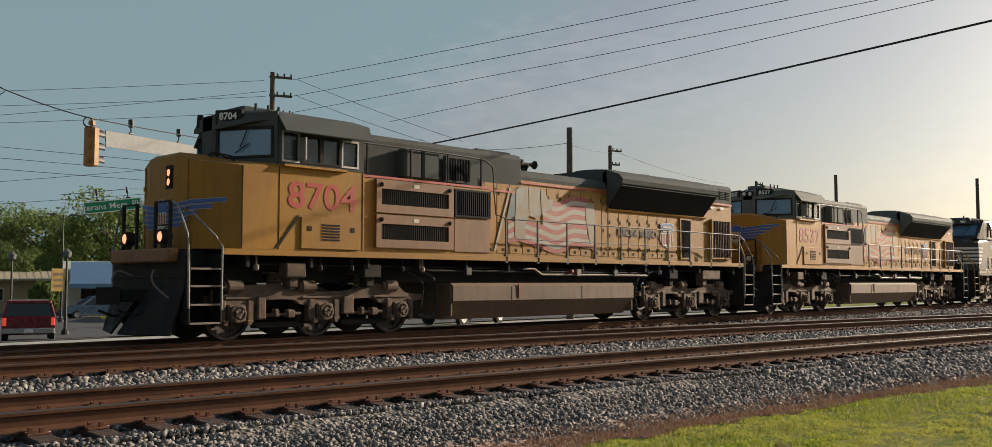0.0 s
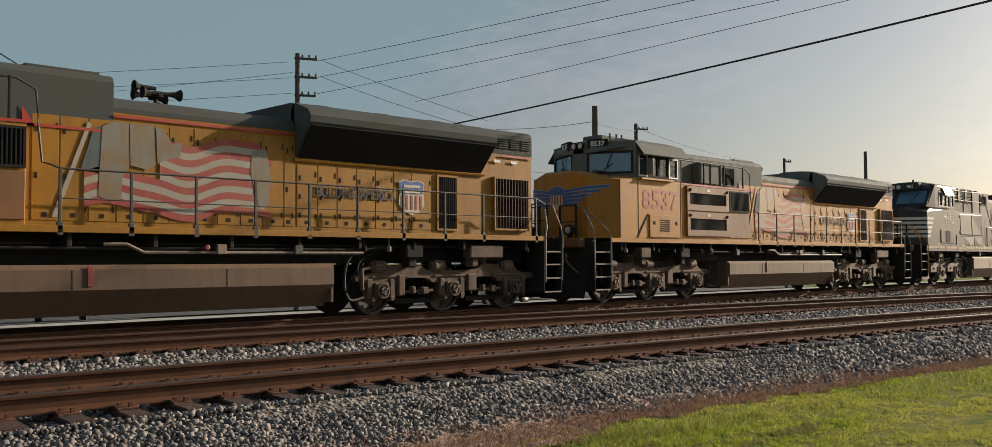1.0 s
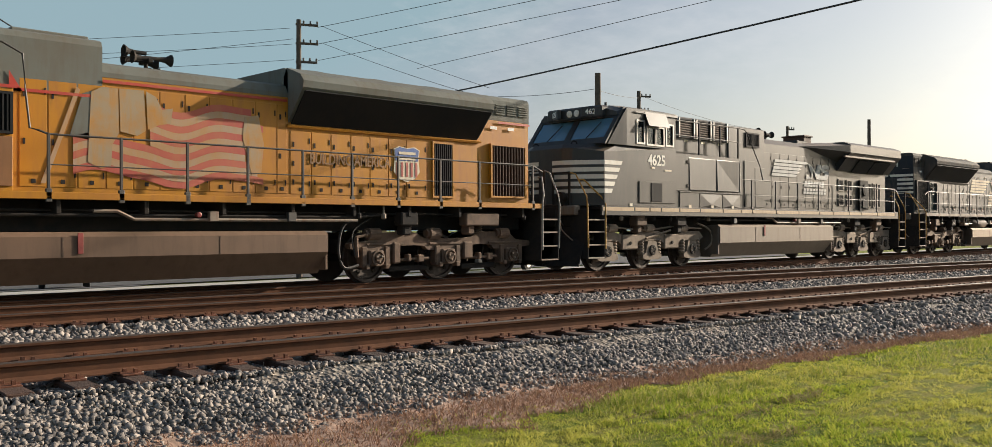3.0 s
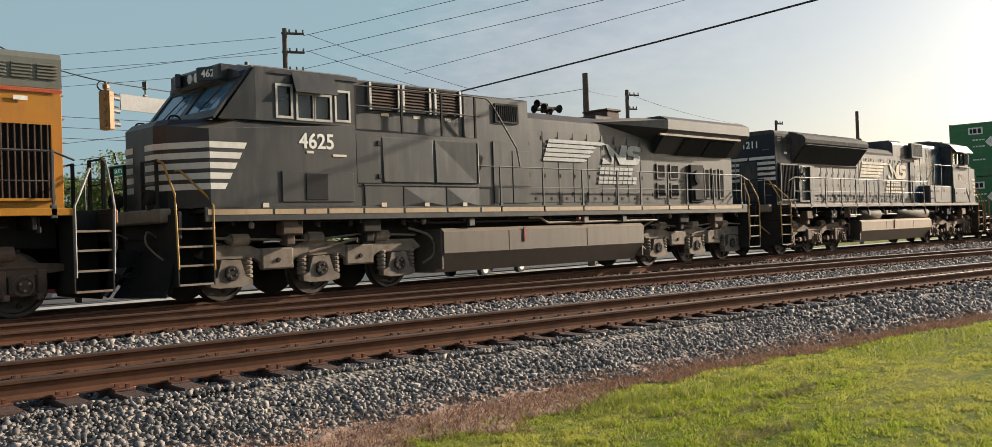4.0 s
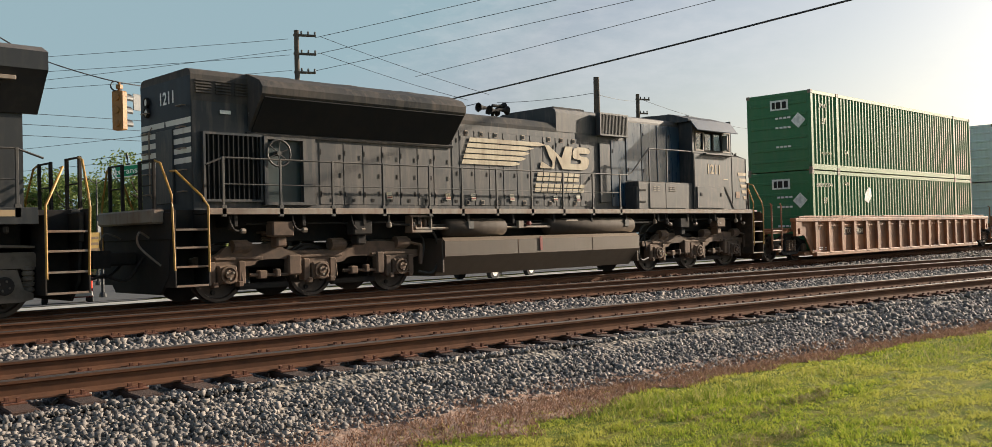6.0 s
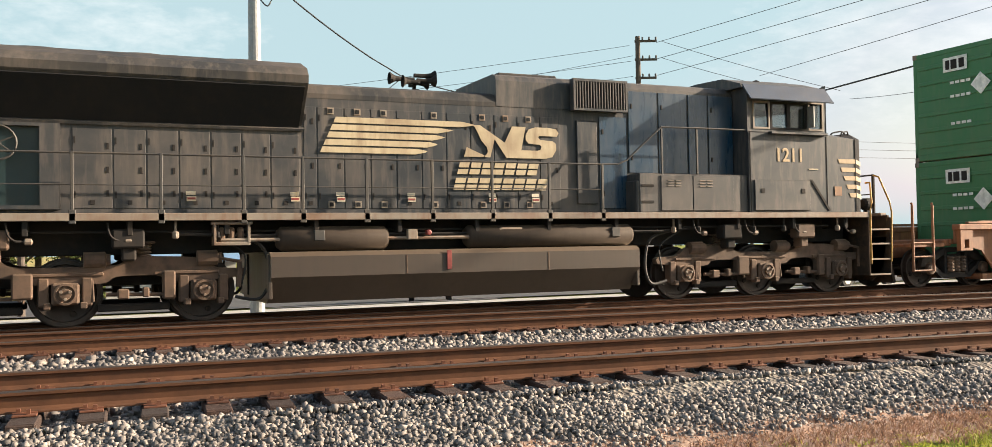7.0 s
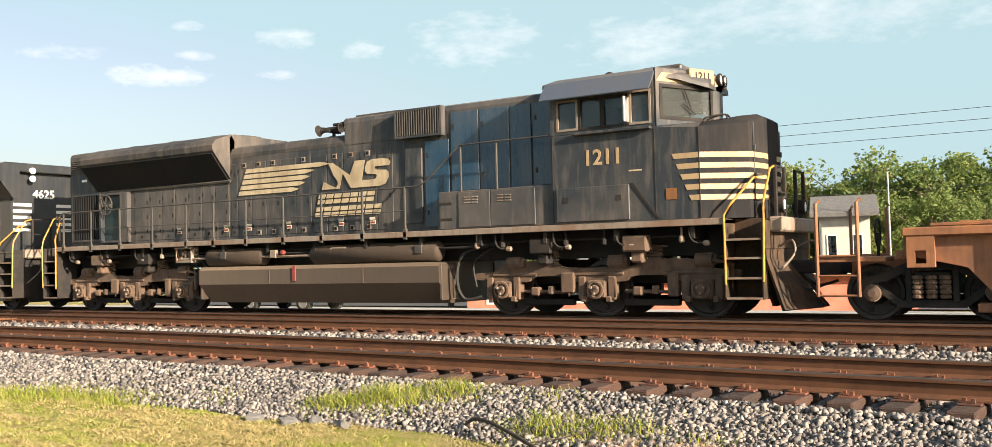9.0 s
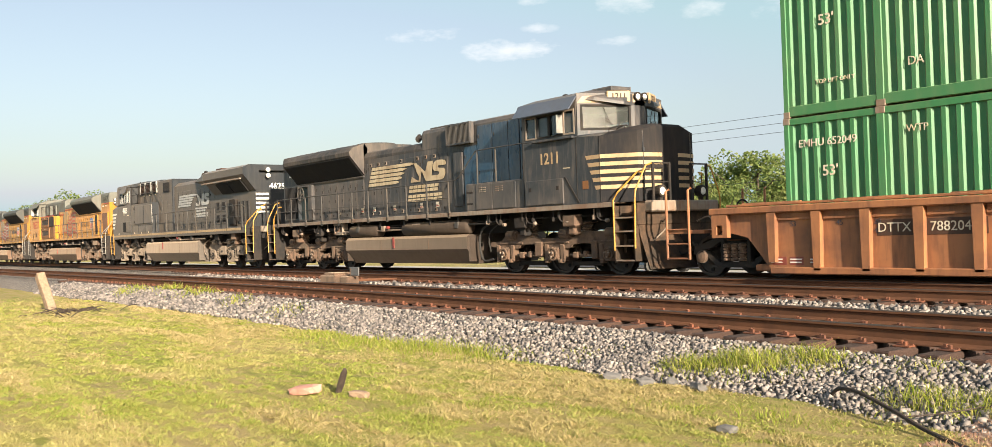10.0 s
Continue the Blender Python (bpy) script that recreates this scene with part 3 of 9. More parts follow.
def bed_sheet():
    xs = [-140, -100, -75, -60, -50] + [-45 + 0.25 * k for k in range(361)] + [50, 60, 80, 110, 160]
    n = 36
    vs, fs = [], []
    for x in xs:
        y0 = lawn_edge(x) - 0.15
        for k in range(n + 1):
            y = y0 + (21.4 - y0) * k / n
            vs.append((x, y, bed_z(x, y)))
    for i in range(len(xs) - 1):
        for k in range(n):
            p = i * (n + 1) + k
            fs.append((p, p + n + 1, p + n + 2, p + 1))
    me = bpy.data.meshes.new("ballast_bed")
    me.from_pydata(vs, [], fs)
    me.materials.append(BED)
    tagged(new("ballast_bed", me), "crushed grey stone bed under three tracks", "ballast", "", "structure")


bed_sheet()


def verge_sheet():
    """The strip of bare brown earth between the stones and the mown grass."""
    xs = [-4 + 0.25 * k for k in range(177)]
    vs, fs = [], []
    for x in xs:
        e = lawn_edge(x)
        w = verge_width(x)
        for k in range(9):
            y = e - w + (w + 0.45) * k / 8
            vs.append((x, y, max(ground_z(x, y), bed_z(x, y)) + 0.012 - (0.05 if k in (0, 8) else 0)))
    for i in range(len(xs) - 1):
        for k in range(8):
            p = i * 9 + k
            fs.append((p, p + 9, p + 10, p + 1))
    me = bpy.data.meshes.new("earth_verge")
    me.from_pydata(vs, [], fs)
    me.materials.append(VERGE)
    tagged(new("earth_verge", me), "strip of bare reddish-brown earth beside the stones", "ground", "", "structure")


def verge_width(x):
    wide = min(1.2, max(0.42, 1.2 - 0.15 * (x - 4.0))) if x > -2 else 1.2 - 0.9 * min((-2 - x) / 4, 1)
    return wide * (1 + 0.45 * noise.noise((x * 0.9, 1.7, 4.0)) + 0.35 * noise.noise((x * 3.1, 6.7, 2.0)))


verge_sheet()


def tie_rows():
    """Where each track's ties lie along it."""
    rnd = random.Random(21)
    rows = []
    for x0, x1 in zip((-42.0, -42.0, -48.0), (32.0, 46.0, 62.0)):
        x, row = x0, []
        while x < x1:
            row.append(x)
            x += 0.50 + rnd.uniform(-0.025, 0.025)
        rows.append(row)
    return rows


TIE_ROWS = tie_rows()


def paved(name, pts, material, label, lift=0.02):
    """A road laid over the ground along a line: (x, y, width)."""
    vs, fs = [], []
    pts2 = []
    for (x0, y0, w0), (x1, y1, w1) in zip(pts[:-1], pts[1:]):
        for k in range(12):
            t = k / 12
            pts2.append((x0 + (x1 - x0) * t, y0 + (y1 - y0) * t, w0 + (w1 - w0) * t))
    pts2.append(pts[-1])
    for i, (x, y, w) in enumerate(pts2):
        a, b = pts2[max(i - 1, 0)], pts2[min(i + 1, len(pts2) - 1)]
        d = Vector((b[0] - a[0], b[1] - a[1], 0)).normalized()
        nrm = Vector((-d.y, d.x, 0))
        for t in (-0.5, -0.25, 0, 0.25, 0.5):
            p = Vector((x, y, 0)) + nrm * w * t
            vs.append((p.x, p.y, ground_z(p.x, p.y) + lift))
    for i in range(len(pts2) - 1):
        for k in range(4):
            p = i * 5 + k
            fs.append((p, p + 1, p + 6, p + 5))
    me = bpy.data.meshes.new(name)
    me.from_pydata(vs, [], fs)
    me.materials.append(material)
    return tagged(new(name, me), label, "road", "", "structure")


paved("road_parallel", [(-120, 29, 8), (0, 29, 8), (160, 29, 8)], CONCRETE, "pale worn concrete road beside the tracks", 0.03)
paved("road_crossing", [(10, 33, 9), (16, 46, 10), (30, 80, 10), (44, 120, 10)], ASPHALT, "grey asphalt street leading away", 0.05)
paved("parking_lot", [(-60, 52, 22), (90, 52, 22)], ASPHALT, "grey asphalt parking lot", 0.07)


# ---- tracks ----
def rail_profile():
    half = [(0.0, 0.0), (0.030, 0.0), (0.037, -0.010), (0.037, -0.034), (0.011, -0.048), (0.009, -0.135), (0.035, -0.158), (0.075, -0.168), (0.075, -0.180)]
    return half[1:] + [(-x, z) for x, z in reversed(half[1:])]


PROFILE = rail_profile()


def rail_mesh(fn, off, x0, x1, step):
    n = len(PROFILE)
    xs = [x0 + step * k for k in range(int((x1 - x0) / step) + 1)]
    vs, fs, mi = [], [], []
    for x in xs:
        y = fn(x) + off
        vs += [(x, y + p, z) for p, z in PROFILE]
    for i in range(len(xs) - 1):
        for k in range(n):
            j = (k + 1) % n
            fs.append((i * n + k, i * n + j, (i + 1) * n + j, (i + 1) * n + k))
            mi.append(1 if k in (n - 1,) or k in (0, n - 2) else 0)
    me = bpy.data.meshes.new("rail")
    me.from_pydata(vs, [], fs)
    me.materials.append(RAILRUST)
    me.materials.append(RAILHEAD)
    me.polygons.foreach_set("material_index", mi)
    return me


TRACKS = []
for name, fn, x0, x1, label in (("track_near", line_a, -130, 60, "rusty straight-railed track on timber ties"),
                                ("track_middle", line_b, -66, 80, "rusty curving track on timber ties"),
                                ("track_far", line_c, -150, 170, "worn main track on timber ties")):
    tk = thing(name, label, "railway track", "", "structure")
    TRACKS.append((tk, fn))
    for off in (0.0, 1.505):
        ob = new("rail", rail_mesh(fn, off, x0, x1, 2.0))
        ob.parent = tk


# ---- locomotives ----
TRACK_Y = 17.23
WHEELSETS = []      # (object, x in its parent, radius, direction)


def wheelset(parent, x, r, way, name="wheelset"):
    bm = bmesh.new()
    for s in (-1, 1):
        lathe(bm, "y", (0, s * 0.75, 0), [(-s * 0.085, 0.12), (-s * 0.075, r + 0.028), (-s * 0.045, r + 0.028), (-s * 0.035, r), (s * 0.07, r - 0.006), (s * 0.07, r - 0.07), (s * 0.02, r - 0.085), (s * 0.0, r * 0.45), (s * 0.07, 0.14), (s * 0.10, 0.13)], 28)
        for k in range(5):     # lightening marks that show the turning
            a = 2 * math.pi * k / 5
            lathe(bm, "y", (math.cos(a) * r * 0.66, s * 0.79, math.sin(a) * r * 0.66), [(-0.04 * s, 0.05), (0.0, 0.045)], 8, 1)
    tube(bm, [(0, -1.05, 0), (0, 1.05, 0)], 0.09, 12)
    ob = part(name, bm, [WHEEL, UNDER], parent, smooth=False)
    ob.location = (x, 0, r)
    WHEELSETS.append((ob, x, r, way))
    return ob


def emd_truck(parent, x, end, way):
    """Three-axle bogie with cast side frames."""
    tr = part("truck", (lambda b: (box(b, -2.2, 2.2, -0.55, 0.55, 0.62, 0.92), b)[1])(bmesh.new()), UNDER, parent, "dusty cast three-axle truck")
    tr.location = (x, 0, 0)
    for k in (-1, 0, 1):
        wheelset(tr, k * 2.06, 0.53, way)
    for s in (-1, 1):
        bm = bmesh.new()
        half = [(2.72, 0.74), (2.72, 0.86), (2.25, 0.90), (1.95, 1.06), (1.02, 1.08), (0.72, 0.96), (0.0, 0.94)]
        low = [(0.0, 0.68), (0.55, 0.68), (0.75, 0.78), (1.35, 0.78), (1.55, 0.68), (2.35, 0.70)]
        top = [(-a, b) for a, b in half[:-1]] + [(a, b) for a, b in reversed(half)]
        foot = [(a, b) for a, b in reversed(low)] + [(-a, b) for a, b in low[1:]]
        out = [(p.x, p.z) for run in (top, foot) for p in curve_pts([(a, 0, b) for a, b in run], 4)]
        prism(bm, out, "y", s * 0.98, s * 1.13)
        for a, b in ((-2.3, -1.3), (-0.55, 0.55), (1.3, 2.3)):
            box(bm, a, b, s * 1.12, s * 1.16, 0.80, 0.85, 0.012)
        for k in (-1, 0, 1):
            for d in (-0.31, 0.31):
                box(bm, k * 2.06 + d - 0.075, k * 2.06 + d + 0.075, s * 0.96, s * 1.17, 0.34, 0.78, 0.02)
        box(bm, -0.75, -0.45, s * 1.0, s * 1.2, 0.46, 0.86, 0.03)
        box(bm, 1.42, 1.62, s * 1.0, s * 1.2, 0.40, 0.86, 0.03)
        part("side_frame", bm, TRUCK, tr)
        for k in (-1, 0, 1):
            bm = bmesh.new()
            cx = k * 2.06
            box(bm, cx - 0.20, cx + 0.20, s * 1.0, s * 1.2, 0.36, 0.70, 0.035)
            lathe(bm, "y", (cx, s * 1.2, 0.53), [(0, 0.17), (s * 0.05, 0.17), (s * 0.055, 0.135), (s * 0.02, 0.13), (s * 0.02, 0.09), (s * 0.07, 0.08), (s * 0.075, 0.02)], 18)
            for q in range(3):
                a = 2.1 * q + 0.5
                lathe(bm, "y", (cx + 0.075 * math.cos(a), s * 1.27, 0.53 + 0.075 * math.sin(a)), [(0, 0.028), (s * 0.03, 0.024)], 6, 1)
            for d in (-0.26, 0.26):
                box(bm, cx + d - 0.05, cx + d + 0.05, s * 1.05, s * 1.22, 0.30, 0.40, 0.012)
            part("journal_box", bm, [TRUCK, SILLGREY], tr, "axle bearing box with bolted cap")
        for cx in (-1.05, 1.12):
            bm = bmesh.new()
            for q in range(5):
                lathe(bm, "z", (cx, s * 0.98, 1.02 + q * 0.055), [(0, 0.11), (0.014, 0.15), (0.034, 0.15), (0.050, 0.11)], 14)
            box(bm, cx - 0.2, cx + 0.2, s * 0.83, s * 1.12, 1.29, 1.33)
            part("coil_spring", bm, TRUCK, tr)
        for cx in (-1.75, 0.45, 2.15):
            bm = bmesh.new()
            lathe(bm, "x", (cx, s * 1.12, 1.05), [(-0.20, 0.06), (-0.19, 0.125), (0.12, 0.13), (0.14, 0.09), (0.2, 0.09)], 14)
            box(bm, cx - 0.1, cx + 0.08, s * 0.95, s * 1.12, 0.88, 1.0)
            part("brake_cylinder", bm, TRUCK, tr)
        for cx in (-1.15, 1.0):
            bm = bmesh.new()
            tube(bm, [(cx - 0.42, s * 1.12, 0.50), (cx + 0.42, s * 1.12, 0.48)], 0.035, 6)
            box(bm, cx - 0.25, cx - 0.08, s * 1.04, s * 1.2, 0.42, 0.58, 0.02)
            box(bm, cx + 0.12, cx + 0.22, s * 1.04, s * 1.2, 0.44, 0.60, 0.02)
            box(bm, cx - 0.55, cx + 0.55, s * 0.80, s * 0.95, 0.22, 0.34, 0.02, 1)
            for d in (-0.62, 0.55):
                tube(bm, [(cx + d, s * 1.14, 0.74), (cx + d + 0.02, s * 1.16, 0.40)], 0.022, 6)
            part("brake_rigging", bm, [TRUCK, UNDER], tr)
        bm = bmesh.new()
        tube(bm, [(2.62, s * 1.2, 0.98), (2.62, s * 1.2, 0.80), (2.60, s * 1.2, 0.56)], 0.045, 8)
        tube(bm, [(2.2, s * 1.2, 1.06), (2.62, s * 1.2, 0.98)], 0.03, 6)
        part("damper", bm, TRUCK, tr)
        bm = bmesh.new()
        pts = [(-2.35 * end, s * 1.22, 1.42), (-2.95 * end, s * 1.25, 1.25), (-3.1 * end, s * 1.25, 0.75), (-2.95 * end, s * 1.22, 0.36), (-2.55 * end, s * 1.18, 0.40)]
        tube(bm, curve_pts(pts, 5), 0.03, 6)
        tube(bm, curve_pts([(-2.2 * end, s * 1.2, 1.40), (-2.7 * end, s * 1.2, 1.1), (-2.65 * end, s * 1.2, 0.6)], 5), 0.018, 5)
        part("air_hose", bm, RUBBER, tr)
    return tr


def curve_pts(pts, n):
    """A smooth run through a few points."""
    pts = [Vector(p) for p in pts]
    out = []
    for i in range(len(pts) - 1):
        p0, p1, p2, p3 = pts[max(i - 1, 0)], pts[i], pts[i + 1], pts[min(i + 2, len(pts) - 1)]
        for k in range(n):
            t = k / n
            out.append(0.5 * ((2 * p1) + (p2 - p0) * t + (2 * p0 - 5 * p1 + 4 * p2 - p3) * t * t + (3 * p1 - p0 - 3 * p2 + p3) * t ** 3))
    return out + [pts[-1]]


def coupler(parent, x, end):
    bm = bmesh.new()
    box(bm, x, x + end * 0.55, -0.11, 0.11, 0.76, 1.0, 0.03)
    prism(bm, [(x + end * 0.55, -0.16), (x + end * 0.80, -0.20), (x + end * 0.95, -0.08), (x + end * 0.80, 0.04), (x + end * 0.95, 0.18), (x + end * 0.62, 0.20)], "z", 0.72, 1.04)
    tube(bm, curve_pts([(x, 0.35, 0.9), (x + end * 0.35, 0.42, 0.55), (x + end * 0.75, 0.40, 0.62)], 5), 0.028, 6)
    tube(bm, curve_pts([(x, -0.35, 0.9), (x + end * 0.35, -0.42, 0.50), (x + end * 0.75, -0.40, 0.60)], 5), 0.028, 6)
    part("coupler", bm, UNDER, parent)


def stepwell(parent, x0, x1, s, body, edge, z_top=1.55, foot=None):
    bm = bmesh.new()
    y0, y1 = s * 0.92, s * 1.52
    box(bm, x0, x1, y0, y0 + s * 0.03, 0.36, z_top + 0.2)
    st = part("step_well", bm, body, parent)
    for xa, xb, zt in ((x0 - 0.012, x0 + 0.02, z_top + 0.2), (x1 - 0.02, x1 + 0.012, z_top + 0.1)):
        bm = bmesh.new()
        box(bm, xa, xb, y0, y1, 0.36, zt)
        part("side_panel", bm, body, st)
    for z in (0.38, 0.72, 1.06, 1.38):
        bm = bmesh.new()
        box(bm, x0 + 0.02, x1 - 0.02, y0 + s * 0.03, y1 - s * 0.02, z - 0.015, z + 0.015, 0.004)
        box(bm, x0 + 0.02, x1 - 0.02, y1 - s * 0.02, y1, z - 0.02, z + 0.018, 0.004, 1)
        part("tread", bm, [foot or UNDER, edge], st)
    return st


def railing(parent, s, xs, y, z0, zt, post, bar, mid=True, ends=()):
    for x in xs:
        bm = bmesh.new()
        box(bm, x - 0.024, x + 0.024, s * (y - 0.02), s * (y + 0.02), z0 - 0.10, zt + 0.02, 0.006)
        box(bm, x - 0.05, x + 0.05, s * (y - 0.03), s * (y + 0.03), z0 - 0.12, z0 + 0.10, 0.01)
        part("handrail_post", bm, post, parent)
    bm = bmesh.new()
    tube(bm, [*ends[:1], *[(x, s * y, zt) for x in sorted(xs)], *ends[1:]], 0.019, 6)
    part("handrail", bm, bar, parent)
    if mid:
        bm = bmesh.new()
        tube(bm, [(x, s * y, (z0 + zt) / 2) for x in sorted(xs)], 0.012, 6)
        part("handrail", bm, bar, parent)


def slatted(name, parent, s, x0, x1, z0, z1, y, frame, slat, n, upright=True, depth=0.05, label=""):
    """A recessed grille: a frame with its own row of slats."""
    bm = bmesh.new()
    panel(bm, Matrix.Translation((0, s * (y - 0.005), 0)) @ SIDE[s], (x0, x1, z0, z1), [(x0 + 0.045, x1 - 0.045, z0 + 0.045, z1 - 0.045)], depth)
    box(bm, x0 + 0.02, x1 - 0.02, s * (y - 0.02), s * (y + 0.004), z0 + 0.02, z1 - 0.02, 0.002, 1)
    fr = part(name, bm, [frame, DARKGRILLE], parent, label)
    for k in range(n):
        bm = bmesh.new()
        if upright:
            x = x0 + 0.05 + (x1 - x0 - 0.1) * (k + 0.5) / n
            box(bm, x - 0.012, x + 0.012, s * (y + 0.006), s * (y + depth - 0.006), z0 + 0.045, z1 - 0.045, 0.003)
        else:
            z = z0 + 0.05 + (z1 - z0 - 0.1) * (k + 0.5) / n
            geo(bm, [(x0 + 0.045, s * (y + 0.008), z + 0.03), (x1 - 0.045, s * (y + 0.008), z + 0.03), (x1 - 0.045, s * (y + depth - 0.008), z - 0.02), (x0 + 0.045, s * (y + depth - 0.008), z - 0.02),
                     (x0 + 0.045, s * (y + 0.008), z + 0.018), (x1 - 0.045, s * (y + 0.008), z + 0.018), (x1 - 0.045, s * (y + depth - 0.008), z - 0.032), (x0 + 0.045, s * (y + depth - 0.008), z - 0.032)],
                [[0, 1, 2, 3], [7, 6, 5, 4], [0, 4, 5, 1], [1, 5, 6, 2], [2, 6, 7, 3], [3, 7, 4, 0]])
        part("slat", bm, slat, fr)
    return fr


def hood_doors(parent, s, edges, z0, z1, y, paint_m, latch_m, latch_z):
    for a, b in zip(edges[:-1], edges[1:]):
        lo, hi = min(a, b), max(a, b)
        bm = bmesh.new()
        box(bm, lo + 0.012, hi - 0.012, s * (y - 0.01), s * (y + 0.011), z0, z1, 0.009)
        for z in latch_z:
            box(bm, hi - 0.10, hi - 0.06, s * (y + 0.012), s * (y + 0.020), z, z + 0.10, 0.003, 1)
        for z in (z0 + 0.16, z1 - 0.24):
            box(bm, lo + 0.03, lo + 0.055, s * (y + 0.012), s * (y + 0.020), z, z + 0.11, 0.003, 1)
        box(bm, (lo + hi) / 2 - 0.035, (lo + hi) / 2 + 0.035, s * (y + 0.012), s * (y + 0.020), z0 + 0.06, z0 + 0.13, 0.004, 1)
        part("hood_door", bm, [paint_m, latch_m], parent)


def stripe(parent, name, s, y, quad, material, label=""):
    """A thin sheet of applied film with real edges, lying on a flank."""
    bm = bmesh.new()
    prism(bm, quad, "y", s * y, s * (y + 0.006))
    return part(name, bm, material, parent, label)


def horn(parent, x, z):
    bm = bmesh.new()
    box(bm, x - 0.08, x + 0.08, -0.12, 0.12, z, z + 0.14, 0.02)
    tube(bm, [(x, 0, z + 0.1), (x, 0, z + 0.28)], 0.04, 8)
    for d, dy, dz, k in ((1, -0.16, 0.30, 1.0), (1, 0.16, 0.30, 0.9), (-1, 0.0, 0.34, 1.35), (1, 0.0, 0.42, 1.15), (-1, -0.19, 0.26, 0.8)):
        lathe(bm, "x", (x, dy, z + dz), [(0, 0.04), (d * 0.18 * k, 0.04), (d * 0.29 * k, 0.06), (d * 0.37 * k, 0.12), (d * 0.375 * k, 0.10), (d * 0.22 * k, 0.02)], 12)
    box(bm, x - 0.05, x + 0.05, -0.22, 0.22, z + 0.22, z + 0.30, 0.015)
    part("air_horn", bm, UNDER, parent, "five-chime air horn")


def lamp_pair(parent, x, y, zs, end, lens, ring, r=0.10):
    for z in zs:
        bm = bmesh.new()
        lathe(bm, "x", (x, y, z), [(-end * 0.03, r + 0.03), (end * 0.02, r + 0.03), (end * 0.025, r), (-end * 0.005, r)], 16)
        hl = part("headlight", bm, ring, parent)
        bm = bmesh.new()
        lathe(bm, "x", (x, y, z), [(-end * 0.01, r), (end * 0.012, r * 0.9), (end * 0.022, r * 0.4)], 16)
        part("lens", bm, lens, hl)


def end_rails(parent, end, mat, x_in, x_out):
    """Grab rails beside the steps, and the rail across the end platform."""
    for s in (-1, 1):
        for pts in ([(x_in, s * 1.55, 0.62), (x_in, s * 1.55, 1.80), (x_in + end * 0.10, s * 1.50, 1.98), (x_in + end * 0.42, s * 1.15, 2.45), (x_in + end * 0.44, s * 1.0, 2.45)],
                    [(x_out, s * 1.52, 0.66), (x_out + end * 0.03, s * 1.52, 1.78), (x_out + end * 0.02, s * 1.48, 2.0), (x_out + end * 0.06, s * 1.15, 2.58), (x_out + end * 0.08, s * 0.95, 2.64)]):
            bm = bmesh.new()
            tube(bm, pts, 0.021, 8)
            part("grab_rail", bm, mat, parent)
    for y in (-0.95, -0.38, 0.38, 0.95):
        bm = bmesh.new()
        box(bm, x_out + end * 0.06, x_out + end * 0.12, y - 0.03, y + 0.03, 1.7, 2.66, 0.01)
        part("handrail_post", bm, UNDER, parent)
    bm = bmesh.new()
    for a, b in ((-0.95, -0.38), (0.38, 0.95)):
        tube(bm, [(x_out + end * 0.09, a, 2.64), (x_out + end * 0.09, b, 2.64)], 0.02, 6)
        tube(bm, [(x_out + end * 0.09, a, 2.2), (x_out + end * 0.09, b, 2.2)], 0.014, 6)
    part("handrail", bm, UNDER, parent)


